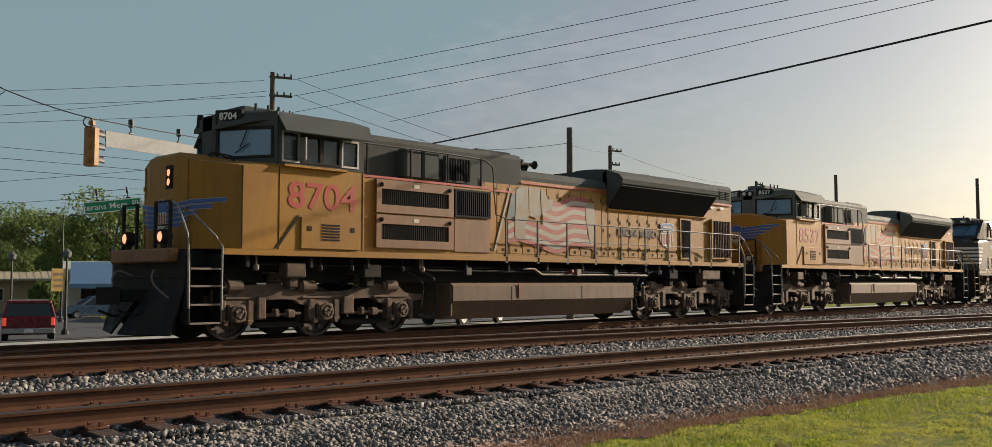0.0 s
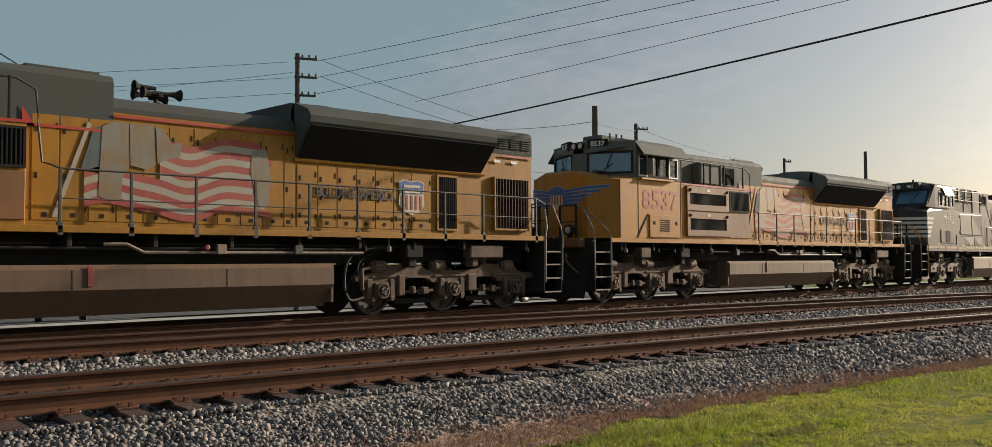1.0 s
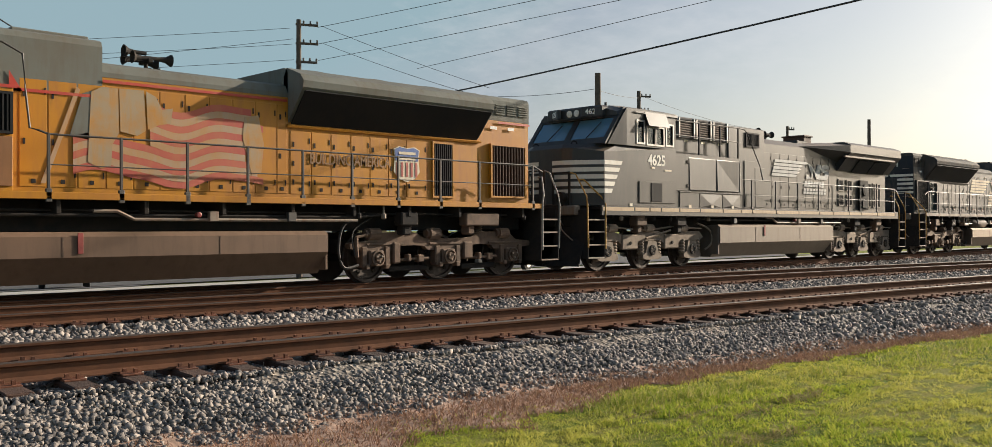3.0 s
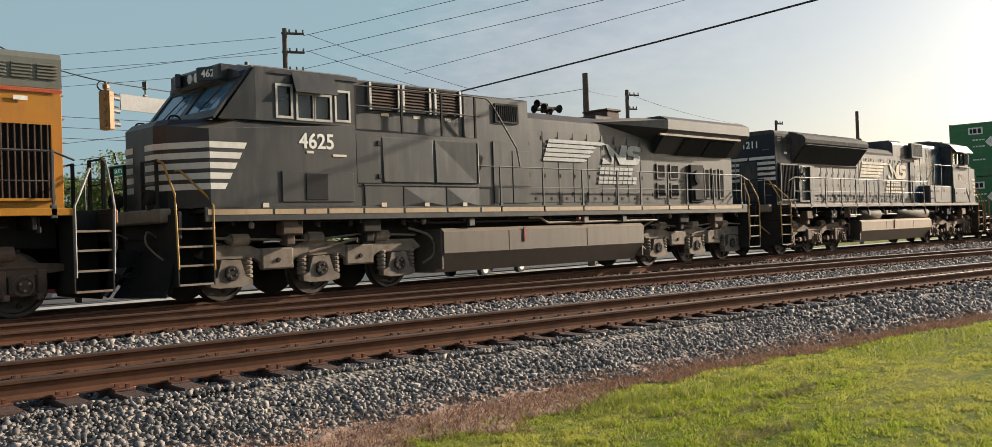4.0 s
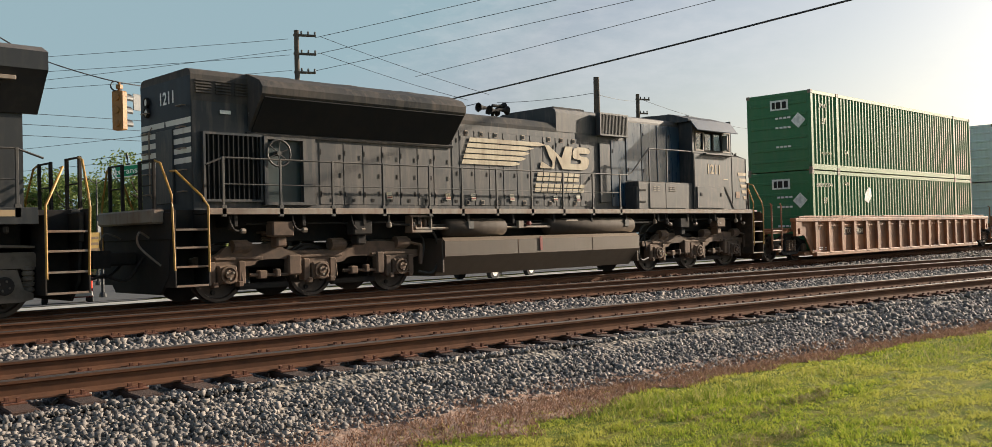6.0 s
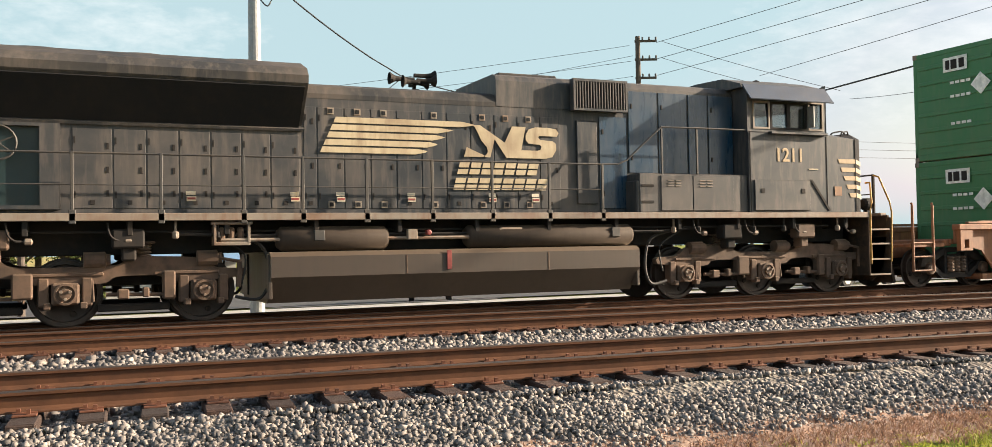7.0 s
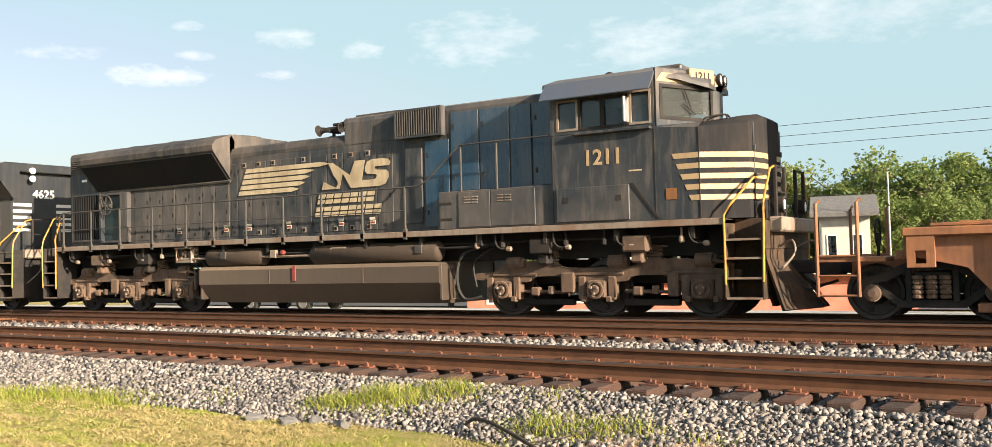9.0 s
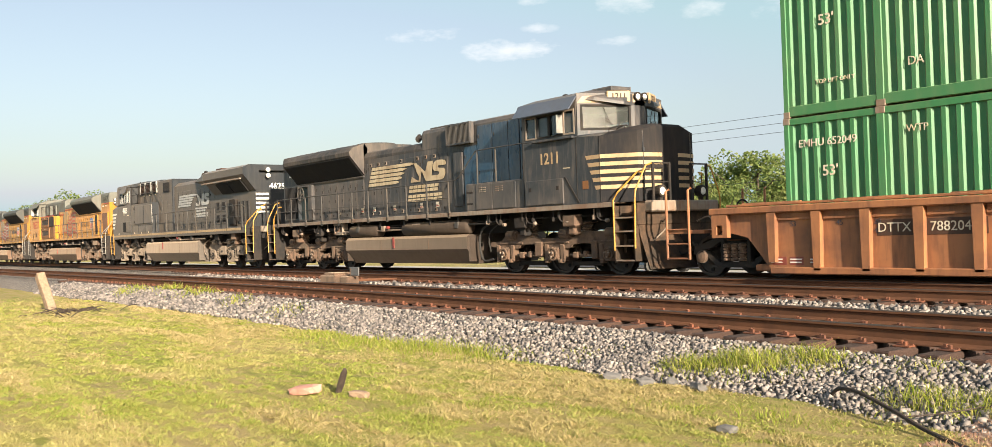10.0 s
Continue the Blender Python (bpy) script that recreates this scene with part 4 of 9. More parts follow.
def underframe(lo, sill, x_f, x_r, tank, way, truck_fn, centres, body_dark, crown=1.12, low=1.645):
    bm = bmesh.new()
    box(bm, x_r, x_f, -0.75, 0.75, 1.12, 1.67, 0.02)
    uf = part("underframe", bm, UNDER, lo)
    bm = bmesh.new()
    box(bm, x_r, x_f, -1.50, 1.50, 1.66, 1.74, 0.01)
    part("walkway_deck", bm, UNDER, uf)
    for k in range(13):
        bm = bmesh.new()
        x = x_r + 0.6 + (x_f - x_r - 1.2) * k / 12
        box(bm, x - 0.04, x + 0.04, -1.46, 1.46, 1.42, 1.66, 0.01)
        part("cross_bearer", bm, UNDER, uf)
    for s in (-1, 1):
        bm = bmesh.new()
        box(bm, x_r, x_f, s * 1.49, s * 1.55, low, 1.765, 0.008)
        part("side_sill", bm, sill, lo, "weathered walkway side sill")
        bm = bmesh.new()
        tube(bm, [(-5.2, s * 1.36, 1.44), (-4.2, s * 1.36, 1.40), (4.0, s * 1.36, 1.40), (5.0, s * 1.3, 1.46)], 0.03, 6)
        tube(bm, [(-8.5, s * 1.22, 1.48), (8.5, s * 1.22, 1.48)], 0.022, 6)
        tube(bm, [(-4.5, s * 1.42, 1.33), (0.2, s * 1.42, 1.33), (0.5, s * 1.42, 1.47), (0.9, s * 1.42, 1.47)], 0.032, 6, 1)
        part("air_pipe", bm, [UNDER, SILLGREY], lo)
        for x in (-5.9, 5.75, 7.7, -7.8):
            bm = bmesh.new()
            box(bm, x - 0.24, x + 0.24, s * 1.16, s * 1.44, 1.22, 1.52, 0.03)
            box(bm, x - 0.10, x + 0.12, s * 1.1, s * 1.36, 1.02, 1.24, 0.03)
            part("bracket", bm, TRUCK if abs(x) > 7 else UNDER, lo)
        for x in (-8.9, -5.2, -4.55, 4.3, 4.9, 6.3, 7.1, 8.6):
            bm = bmesh.new()
            tube(bm, [(x, s * 1.40, 1.64), (x, s * 1.40, 1.45)], 0.022, 6)
            lathe(bm, "z", (x, s * 1.40, 1.36), [(0, 0.03), (0.02, 0.055), (0.10, 0.055), (0.13, 0.025)], 8)
            part("drain_valve", bm, SILLGREY if x in (4.3, -5.2, 8.6) else UNDER, lo)
        for x in (-2.9, -1.25, 2.9):
            bm = bmesh.new()
            box(bm, x - 0.09, x + 0.09, s * 1.40, s * 1.50, 1.30, 1.48, 0.01)
            part("valve", bm, SILLGREY if x == -1.25 else RAILDARK, lo)
            if x != -1.25:
                continue
            bm = bmesh.new()
            lathe(bm, "y", (x + 0.3, s * 1.40, 1.42), [(0, 0.03), (s * 0.04, 0.05), (s * 0.11, 0.05), (s * 0.12, 0.03)], 10)
            part("valve_cap", bm, HOSE_RED, lo)
    x0, x1 = tank
    tank_paint = BROWNTANK if sill in (YELLOW, OLDYELLOW) else GREYTANK if truck_fn is ge_truck else TANK
    bm = bmesh.new()
    prof = [(-1.40, crown), (1.40, crown), (1.50, crown - 0.08), (1.50, 0.70), (1.12, 0.26), (-1.12, 0.26), (-1.50, 0.70), (-1.50, crown - 0.08)]
    prism(bm, prof, "x", x0, x1)
    part("fuel_tank", bm, tank_paint, lo, "dusty slab-sided fuel tank")
    for s in (-1, 1):
        for xe in (x0, x1):
            bm = bmesh.new()
            box(bm, xe - 0.03, xe + 0.03, s * 0.6, s * 1.44, 0.34, crown - 0.03, 0.01)
            part("tank_end_plate", bm, tank_paint, lo)
        for xe in (x0 + 0.33 * (x1 - x0), x0 + 0.72 * (x1 - x0)):
            bm = bmesh.new()
            box(bm, xe - 0.012, xe + 0.012, s * 1.495, s * 1.506, 0.71, crown - 0.09, 0.002)
            part("tank_weld", bm, TRUCK, lo)
        bm = bmesh.new()
        xg = 1.10 if s > 0 else -0.62
        box(bm, xg, xg + 0.09, s * 1.50, s * 1.525, crown - 0.36, crown - 0.02, 0.005)
        part("fuel_gauge", bm, HOSE_RED, lo)
    for x, e in zip(centres, (1, -1)):
        truck_fn(lo, x, e, way)
    for e in (1, -1):
        coupler(lo, e * 10.1, e)
        bm = bmesh.new()
        box(bm, e * 10.02, e * 10.10, -1.45, 1.45, 1.20, 1.70, 0.02)
        prism(bm, [(-1.4, 1.2), (1.4, 1.2), (1.3, 0.55), (0.95, 0.22), (-0.95, 0.22), (-1.3, 0.55)], "x", e * 10.03, e * 10.08)
        part("pilot_plate", bm, body_dark if e > 0 else UNDER, lo)
        bm = bmesh.new()
        box(bm, e * 9.35, e * 10.25, -0.92, 0.92, 1.52, 1.74, 0.03)
        box(bm, e * 10.08, e * 10.30, -1.2, 1.2, 1.50, 1.76, 0.03, 1)
        part("end_platform", bm, [body_dark if e > 0 else UNDER, BROWNDUST if sill in (YELLOW, OLDYELLOW) else SILLGREY], lo)
        for s in (-1, 1):
            bm = bmesh.new()
            tube(bm, curve_pts([(e * 10.1, s * 0.6, 1.25), (e * 10.35, s * 0.75, 1.35), (e * 10.40, s * 0.85, 1.1), (e * 10.12, s * 1.1, 0.75)], 5), 0.02, 6)
            part("uncoupling_lever", bm, SILLGREY, lo)


def plow(lo, mat):
    bm = bmesh.new()
    for s in (-1, 1):
        geo(bm, [(10.15, s * 0.12, 0.95), (10.75, s * 0.15, 0.18), (10.35, s * 1.35, 0.18), (10.08, s * 1.40, 1.05), (10.10, s * 0.12, 0.95), (10.70, s * 0.15, 0.16), (10.30, s * 1.33, 0.16), (10.04, s * 1.38, 1.05)],
            [[0, 1, 2, 3], [7, 6, 5, 4], [0, 4, 5, 1], [1, 5, 6, 2], [2, 6, 7, 3], [3, 7, 4, 0]])
    part("snow_plow", bm, mat, lo, "black steel pilot plow")


def emd_cab(lo, body, top, roof, trim, windows, nosem):
    """The wide nose and the crew cab, hollow above the window line."""
    plan = [(6.1, -1.55), (8.25, -1.55), (9.02, -1.55), (9.72, -0.98), (9.84, -0.5), (9.84, 0.5), (9.72, 0.98), (9.02, 1.55), (8.25, 1.55), (6.1, 1.55)]
    brow = [3.42, 3.42, 3.36, 3.44, 3.56, 3.56, 3.44, 3.36, 3.42, 3.42]
    lid = [3.46, 3.46, 3.50, 3.58, 3.63, 3.63, 3.58, 3.50, 3.46, 3.46]
    crown = [(6.1, -1.5), (8.25, -1.5), (8.9, -1.06), (9.55, -0.84), (9.74, -0.48), (9.74, 0.48), (9.55, 0.84), (8.9, 1.06), (8.25, 1.5), (6.1, 1.5)]
    rear, fore = [0, 1, 2, 7, 8, 9], [2, 3, 4, 5, 6, 7]
    for name, pick, mt in (("cab_base", rear, body), ("nose", fore, nosem)):
        bm = bmesh.new()
        loft(bm, [[(*plan[i], 1.765) for i in pick], [(*plan[i], brow[i]) for i in pick], [(*crown[i], lid[i]) for i in pick]])
        part(name, bm, mt, lo)
    for s in (-1, 1):
        bm = bmesh.new()
        box(bm, 9.005, 9.03, s * 1.545, s * 1.560, 1.78, 3.36, 0.004)
        part("panel_seam", bm, UNDER, lo)
        bm = bmesh.new()
        tube(bm, [(9.765, s * 0.84, 1.80), (9.765, s * 0.84, 3.44)], 0.014, 6)
        for z in (1.95, 2.45, 2.95):
            box(bm, 9.74, 9.80, s * 0.84 - 0.03, s * 0.84 + 0.03, z, z + 0.10, 0.006)
        part("door_hinge", bm, body, lo)
    bm = bmesh.new()
    for s in (-1, 1):
        tube(bm, curve_pts([(8.95, s * 0.9, 3.50), (9.02, s * 0.9, 3.58), (9.30, s * 0.9, 3.62), (9.38, s * 0.9, 3.55)], 4), 0.018, 6)
        tube(bm, curve_pts([(8.98, s * 1.16, 3.46), (9.02, s * 1.18, 3.55), (9.32, s * 1.04, 3.60), (9.36, s * 1.00, 3.52)], 4), 0.016, 6)
    part("nose_grab_iron", bm, UNDER, lo)
    # upper cab walls with openings
    bm = bmesh.new()
    holes = [(6.27, 6.66, 3.54, 4.06), (6.74, 7.16, 3.54, 4.06), (7.22, 7.66, 3.54, 4.06), (7.76, 8.12, 3.54, 4.10)]
    for s in (-1, 1):
        panel(bm, Matrix.Translation((0, s * 1.47, 0)) @ SIDE[s], (6.1, 8.2, 3.45, 4.42), holes, 0.06)
    panel(bm, pose(6.1, -1.47, 3.45, 90, 0, 90), (0, 2.94, 0, 1.0), [], 0.06)
    fronts = []
    for s in (-1, 1):
        a, b = Vector((8.2, s * 1.50, 0)), Vector((8.86, s * 0.16, 0))
        d = (b - a).normalized()
        n = Vector((-d.y, d.x, 0)) * s
        m = Matrix(((d.x, 0, n.x, a.x), (d.y, 0, n.y, a.y), (0, 1, n.z, 0), (0, 0, 0, 1)))
        width = (b - a).length
        panel(bm, m, (0, width, 3.40, 4.50), [(0.12, width - 0.14, 3.62, 4.18)], 0.05)
        fronts.append((m, width))
    box(bm, 8.80, 8.90, -0.2, 0.2, 3.40, 4.50, 0.02)
    cab = part("cab_shell", bm, top, lo)
    for s in (-1, 1):
        for h in holes:
            bm = bmesh.new()
            panel(bm, Matrix.Translation((0, s * 1.525, 0)) @ SIDE[s], (h[0] - 0.03, h[1] + 0.03, h[2] - 0.03, h[3] + 0.03), [(h[0] + 0.01, h[1] - 0.01, h[2] + 0.01, h[3] - 0.01)], 0.02)
            wf = part("window_frame", bm, windows if h[0] in (6.27, 7.76) else UNDER, cab)
        for h in holes:
            bm = bmesh.new()
            box(bm, h[0], h[1], s * 1.495, s * 1.503, h[2], h[3], 0.001)
            part("side_window", bm, GLASS, cab).visible_shadow = False
        bm = bmesh.new()
        box(bm, 6.62, 8.16, s * 1.54, s * 1.66, 3.40, 3.455, 0.01)
        part("armrest", bm, trim, cab)
        bm = bmesh.new()
        prism(bm, [(s * 1.50, 4.40), (s * 1.78, 4.08), (s * 1.79, 4.10), (s * 1.52, 4.44)], "x", 6.0, 8.22)
        part("sun_visor", bm, roof, cab, "sloping sun visor over the side windows")
        bm = bmesh.new()
        box(bm, 7.69, 7.73, s * 1.54, s * 1.74, 3.56, 4.02, 0.01)
        part("mirror", bm, ALU, cab)
    for m, width in fronts:
        bm = bmesh.new()
        panel(bm, m @ Matrix.Translation((0, 0, 0.02)), (0.10, width - 0.12, 3.60, 4.20), [], 0.008)
        part("windscreen", bm, WINDSCREEN if body in (YELLOW, OLDYELLOW) else CLEARGLASS, cab).visible_shadow = False
        bm = bmesh.new()
        panel(bm, m @ Matrix.Translation((0, 0, 0.05)), (0.08, width - 0.10, 3.58, 4.22), [(0.14, width - 0.16, 3.64, 4.16)], 0.012)
        part("windscreen_frame", bm, UNDER, cab)
        bm = bmesh.new()
        tube(bm, [m @ Vector((width * 0.45, 4.15, 0.075)), m @ Vector((width * 0.55, 3.80, 0.075))], 0.012, 5)
        tube(bm, [m @ Vector((width * 0.42, 3.88, 0.08)), m @ Vector((width * 0.62, 3.70, 0.08))], 0.012, 5)
        part("wiper", bm, UNDER, cab)
    bm = bmesh.new()
    rows = []
    for x, k in ((5.95, 0.0), (8.10, 0.0), (8.50, -0.05), (8.90, -0.17)):
        w = 1.56 if x < 8.3 else (1.2 if x < 8.7 else 0.55)
        rows.append([(x, -w, 4.36 + k), (x, -w * 0.97, 4.44 + k), (x, -w * 0.6, 4.62 + k), (x, 0, 4.66 + k), (x, w * 0.6, 4.62 + k), (x, w * 0.97, 4.44 + k), (x, w, 4.36 + k)])
    loft(bm, rows)
    part("cab_roof", bm, top, cab)
    bm = bmesh.new()
    box(bm, 6.6, 7.2, -0.4, 0.4, 4.62, 4.74, 0.03)
    box(bm, 7.5, 8.3, -0.35, 0.35, 4.62, 4.76, 0.03)
    for x in (7.55, 7.8, 8.1):
        tube(bm, [(x, 0.5, 4.6), (x, 0.5, 4.80)], 0.03, 6)
    part("roof_equipment", bm, top, cab)
    for x, y in ((6.35, -0.55), (7.0, -0.75), (7.9, -0.6)):       # low radio domes
        bm = bmesh.new()
        lathe(bm, "z", (x, y, 4.58), [(0, 0.10), (0.05, 0.10), (0.09, 0.07), (0.11, 0.02)], 12)
        part("antenna", bm, UNDER, cab)
    bm = bmesh.new()
    box(bm, 6.2, 7.9, -1.3, 1.3, 2.2, 2.3)
    box(bm, 6.3, 6.8, -1.2, -0.6, 2.3, 3.6, 0.05)
    box(bm, 7.3, 7.9, 0.3, 0.9, 2.3, 3.75, 0.05)
    part("cab_fittings", bm, CABIN, cab)
    bm = bmesh.new()
    geo(bm, [(6.15, -1.46, 3.462), (8.2, -1.46, 3.462), (8.8, -0.1, 3.462), (8.8, 0.1, 3.462), (8.2, 1.46, 3.462), (6.15, 1.46, 3.462), (6.15, -1.46, 3.452), (8.2, -1.46, 3.452), (8.8, -0.1, 3.452), (8.8, 0.1, 3.452), (8.2, 1.46, 3.452), (6.15, 1.46, 3.452)],
        [[0, 1, 2, 3, 4, 5], [11, 10, 9, 8, 7, 6]] + [[i, (i + 1) % 6, (i + 1) % 6 + 6, i + 6] for i in range(6)])
    part("cab_floor", bm, CABIN, cab)
    return cab


def number_box(lo, x, z, number, board, ink, y=0.62, w=0.30):
    for s in (-1, 1):
        m = pose(x, s * y, z, 90, 0, 90 + s * 28)
        bm = bmesh.new()
        box(bm, -w, w, -0.14, 0.14, -0.10, 0.02, 0.02)
        bm.transform(m)
        nb = part("number_board", bm, board, lo)
        lettering("number", number, 0.20, ink, nb, m @ Matrix.Translation((0, 0, 0.024)), bold=0.004)


def lengthen_rear(lo, back, x_from=-8.0):
    """Sets everything behind x_from further back: the yellow engines have the longer hood end."""
    for ob in bpy.data.objects:
        up, line = ob, []
        while up is not None and up != lo:
            line.append(up.name.split(".")[0])
            up = up.parent
        if up is None or not line:
            continue
        if line[-1] == "truck":
            if len(line) == 1 and ob.location.x < 0:
                ob.location.x += back * 0.75
            continue
        if ob.type != "MESH" or line[0].startswith("radiator_") and line[0] != "radiator_roof":
            continue
        if ob.data.users > 1 or ob.location.length > 0:
            if ob.location.x < x_from:
                ob.location.x += back
            continue
        for v in ob.data.vertices:
            if v.co.x < x_from:
                v.co.x += back


def emd(livery, number, label, way, name="locomotive"):
    """A six-axle diesel with wide cab, front towards +x, left flank +y. way: 1 runs forwards, -1 backwards."""
    up = livery == "yellow"
    body, top, roofm = (OLDYELLOW, OLDGREY, OLDGREY) if number == "8704" else (YELLOW, UPGREY, UPGREY) if up else (SOOTBLACK, SOOTBLACK, ROOFDUST)
    grime = UNDER if up else DUSTSTEP
    sill = body if up else SILLGREY
    latch = UNDER
    railm = RAILDARK
    lo = thing(name, label, "locomotive", "locomotives of the train")
    underframe(lo, sill, 9.42, -9.42, (-3.72, 3.42), way, emd_truck, (6.8, -6.8), grime)
    plow(lo, grime)
    for e in (1, -1):
        for s in (-1, 1):
            stepwell(lo, *sorted((e * 9.40, e * 10.05)), s, grime if e > 0 else UNDER, SILLGREY, 1.55, grime if e > 0 else UNDER)
        end_rails(lo, e, GRAB if up else SAFETY, e * 9.42, e * 10.06)
    cab = emd_cab(lo, body, top, roofm if up else SKYSLATE, body, ALU if up else SILLGREY, body if up else NOSEBLACK)
    number_box(lo, 8.78, 4.43, number, UNDER, REFLECT, 0.60) if up else number_box(lo, 8.78, 4.40, number, CREAM, UNDER, 0.60)
    if not up:   # pale brow above the windscreens
        bm = bmesh.new()
        for s in (-1, 1):
            geo(bm, [(8.24, s * 1.50, 4.26), (8.90, s * 0.17, 4.26), (8.90, s * 0.17, 4.46), (8.30, s * 1.38, 4.42), (8.26, s * 1.52, 4.26), (8.93, s * 0.17, 4.26), (8.93, s * 0.17, 4.46), (8.32, s * 1.40, 4.42)],
                [[0, 1, 2, 3], [7, 6, 5, 4], [0, 4, 5, 1], [1, 5, 6, 2], [2, 6, 7, 3], [3, 7, 4, 0]])
        part("brow_panel", bm, CREAM, cab)
    nose_lamps = number == "8704"
    if nose_lamps:
        bm = bmesh.new()
        box(bm, 9.84, 9.862, 0.17, 0.43, 2.93, 3.38, 0.01)
        part("headlight_housing", bm, UNDER, lo)
    lens = LAMP_ON if up and number == "8704" else LAMP_OFF
    if nose_lamps:
        lamp_pair(lo, 9.86, 0.30, (3.24, 3.06), 1, lens, UNDER, 0.075)
    else:
        for y in (-0.12, 0.12):
            lamp_pair(lo, 8.97, y, (4.40,), 1, lens, UNDER, 0.085)
    lamp_pair(lo, -9.50, 0.72, (3.92, 3.72), -1, LAMP_OFF, UNDER, 0.075)
    for s in (-1, 1):
        bm = bmesh.new()
        lathe(bm, "x", (10.24, s * 0.72, 1.98), [(-0.22, 0.10), (-0.16, 0.14), (0.0, 0.145), (0.01, 0.11), (-0.02, 0.11)], 14)
        box(bm, 10.1, 10.2, s * 0.72 - 0.05, s * 0.72 + 0.05, 1.74, 1.9)
        dl = part("ditch_light", bm, UNDER, lo)
        bm = bmesh.new()
        lathe(bm, "x", (10.24, s * 0.72, 1.98), [(-0.03, 0.105), (0.0, 0.09), (0.01, 0.03)], 14)
        part("lens", bm, lens, dl)
    # ---- long hood ----
    def shell(w, z0, z1, sh):
        return [(-w, z0), (w, z0), (w, z1 - sh), (w - sh * 0.35, z1 - sh * 0.3), (w - sh * 1.2, z1), (-w + sh * 1.2, z1), (-w + sh * 0.35, z1 - sh * 0.3), (-w, z1 - sh)]
    bm = bmesh.new()
    box(bm, -9.45, 6.1, -1.05, 1.05, 1.74, 3.78 if up else 3.80, 0.01)
    part("engine_hood", bm, body, lo)
    bm = bmesh.new()
    prism(bm, shell(1.055, 3.775, 4.06, 0.20), "x", -3.1, 0.62)
    for k in range(4):
        box(bm, -2.9 + k * 0.95, -2.2 + k * 0.95, -0.5, 0.5, 4.05, 4.08, 0.01)
    part("hood_roof", bm, roofm, lo)
    bm = bmesh.new()
    prism(bm, shell(1.06, 3.40 if up else 3.79, 4.42, 0.14), "x", 0.60, 6.08)
    part("cabinet_hood", bm, top, lo)
    for k in range(5):
        bm = bmesh.new()
        box(bm, 1.0 + k, 1.7 + k, -0.6, 0.6, 4.41, 4.45, 0.01)
        part("roof_hatch", bm, top, lo)
    bm = bmesh.new()
    box(bm, 0.75, 2.0, -0.85, 0.85, 4.40, 4.475, 0.03)
    part("exhaust_housing", bm, roofm, lo)
    # ---- radiator section ----
    bm = bmesh.new()
    prism(bm, shell(1.055, 3.775, 4.38, 0.12), "x", -9.46, -3.08)
    part("radiator_roof", bm, roofm, lo)
    bm = bmesh.new()
    for s in (-1, 1):
        prism(bm, [(s * 1.0, 3.22), (s * 1.60, 3.93), (s * 1.62, 4.06), (s * 1.50, 4.20), (s * 1.02, 4.37), (s * 0.9, 4.2)], "x", -8.30, -3.08)
    part("radiator_wing", bm, roofm, lo, "overhanging flared radiator housing")
    for s in (-1, 1):
        bm = bmesh.new()
        prism(bm, [(s * 1.06, 3.24), (s * 1.585, 3.865), (s * 1.575, 3.88), (s * 1.05, 3.255)], "x", -8.24, -3.14)
        bm.transform(Matrix.Translation((0, s * 0.004, -0.004)))
        part("radiator_screen", bm, DARKGRILLE, lo)
    for s in (-1, 1):
        for k in range(36):
            x = -8.2 + 5.0 * (k + 0.5) / 36
            bm = bmesh.new()
            prism(bm, [(s * 1.05, 3.27), (s * 1.078, 3.256), (s * 1.560, 3.832), (s * 1.545, 3.855)], "x", x - 0.022, x + 0.022)
            part("radiator_slat", bm, UNDER, lo)
        bm = bmesh.new()
        prism(bm, [(s * 1.04, 3.20), (s * 1.10, 3.18), (s * 1.12, 3.22), (s * 1.05, 3.26)], "x", -8.35, -3.05)
        part("radiator_lip", bm, body, lo)
    for x in (-7.2, -5.6, -4.0):
        bm = bmesh.new()
        lathe(bm, "z", (x, 0, 4.36), [(0, 0.72), (0.07, 0.72), (0.09, 0.68), (0.09, 0.2), (0.12, 0.18), (0.12, 0.02)], 24)
        part("radiator_fan", bm, roofm, lo)
    horn(lo, -0.65, 4.06)
    # rear face details
    if not up:
        # thin added sheet; its dark colour stands for shade on the rear face
        bm = bmesh.new()
        box(bm, -9.4635, -9.456, -1.045, 1.045, 1.76, 4.24, 0.002)
        part("end_panel", bm, SHADEDEND, lo, "added end sheet coloured blue-black as shade")
    bm = bmesh.new()
    box(bm, -9.50, -9.46, -0.35, 0.35, 1.9, 3.3, 0.01)
    tube(bm, [(-9.52, 0.45, 2.0), (-9.58, 0.45, 2.1), (-9.58, 0.45, 3.3), (-9.52, 0.45, 3.4)], 0.016, 5, 1)
    part("rear_door", bm, [body, SILLGREY], lo)
    for s in (-1, 1):
        for k in range(5):
            bm = bmesh.new()
            tube(bm, [(-9.47, s * 0.86, 2.1 + k * 0.4), (-9.55, s * 0.86, 2.1 + k * 0.4), (-9.55, s * 0.62, 2.1 + k * 0.4), (-9.47, s * 0.62, 2.1 + k * 0.4)], 0.014, 5)
            part("ladder_rung", bm, SILLGREY, lo)
    # ---- flanks ----
    for s in (-1, 1):
        hood_doors(lo, s, [1.95, 1.5, 1.02, 0.54, 0.06, -0.42, -0.9, -1.38, -1.86, -2.34, -2.82, -3.06], 1.86, 3.62, 1.05, body, latch, (2.55, 3.32))
        hood_doors(lo, s, [-3.12, -3.62, -4.1, -4.6, -5.1, -5.6, -6.1, -6.7], 1.86, 3.12, 1.05, body, latch, (2.05, 2.42, 2.80))
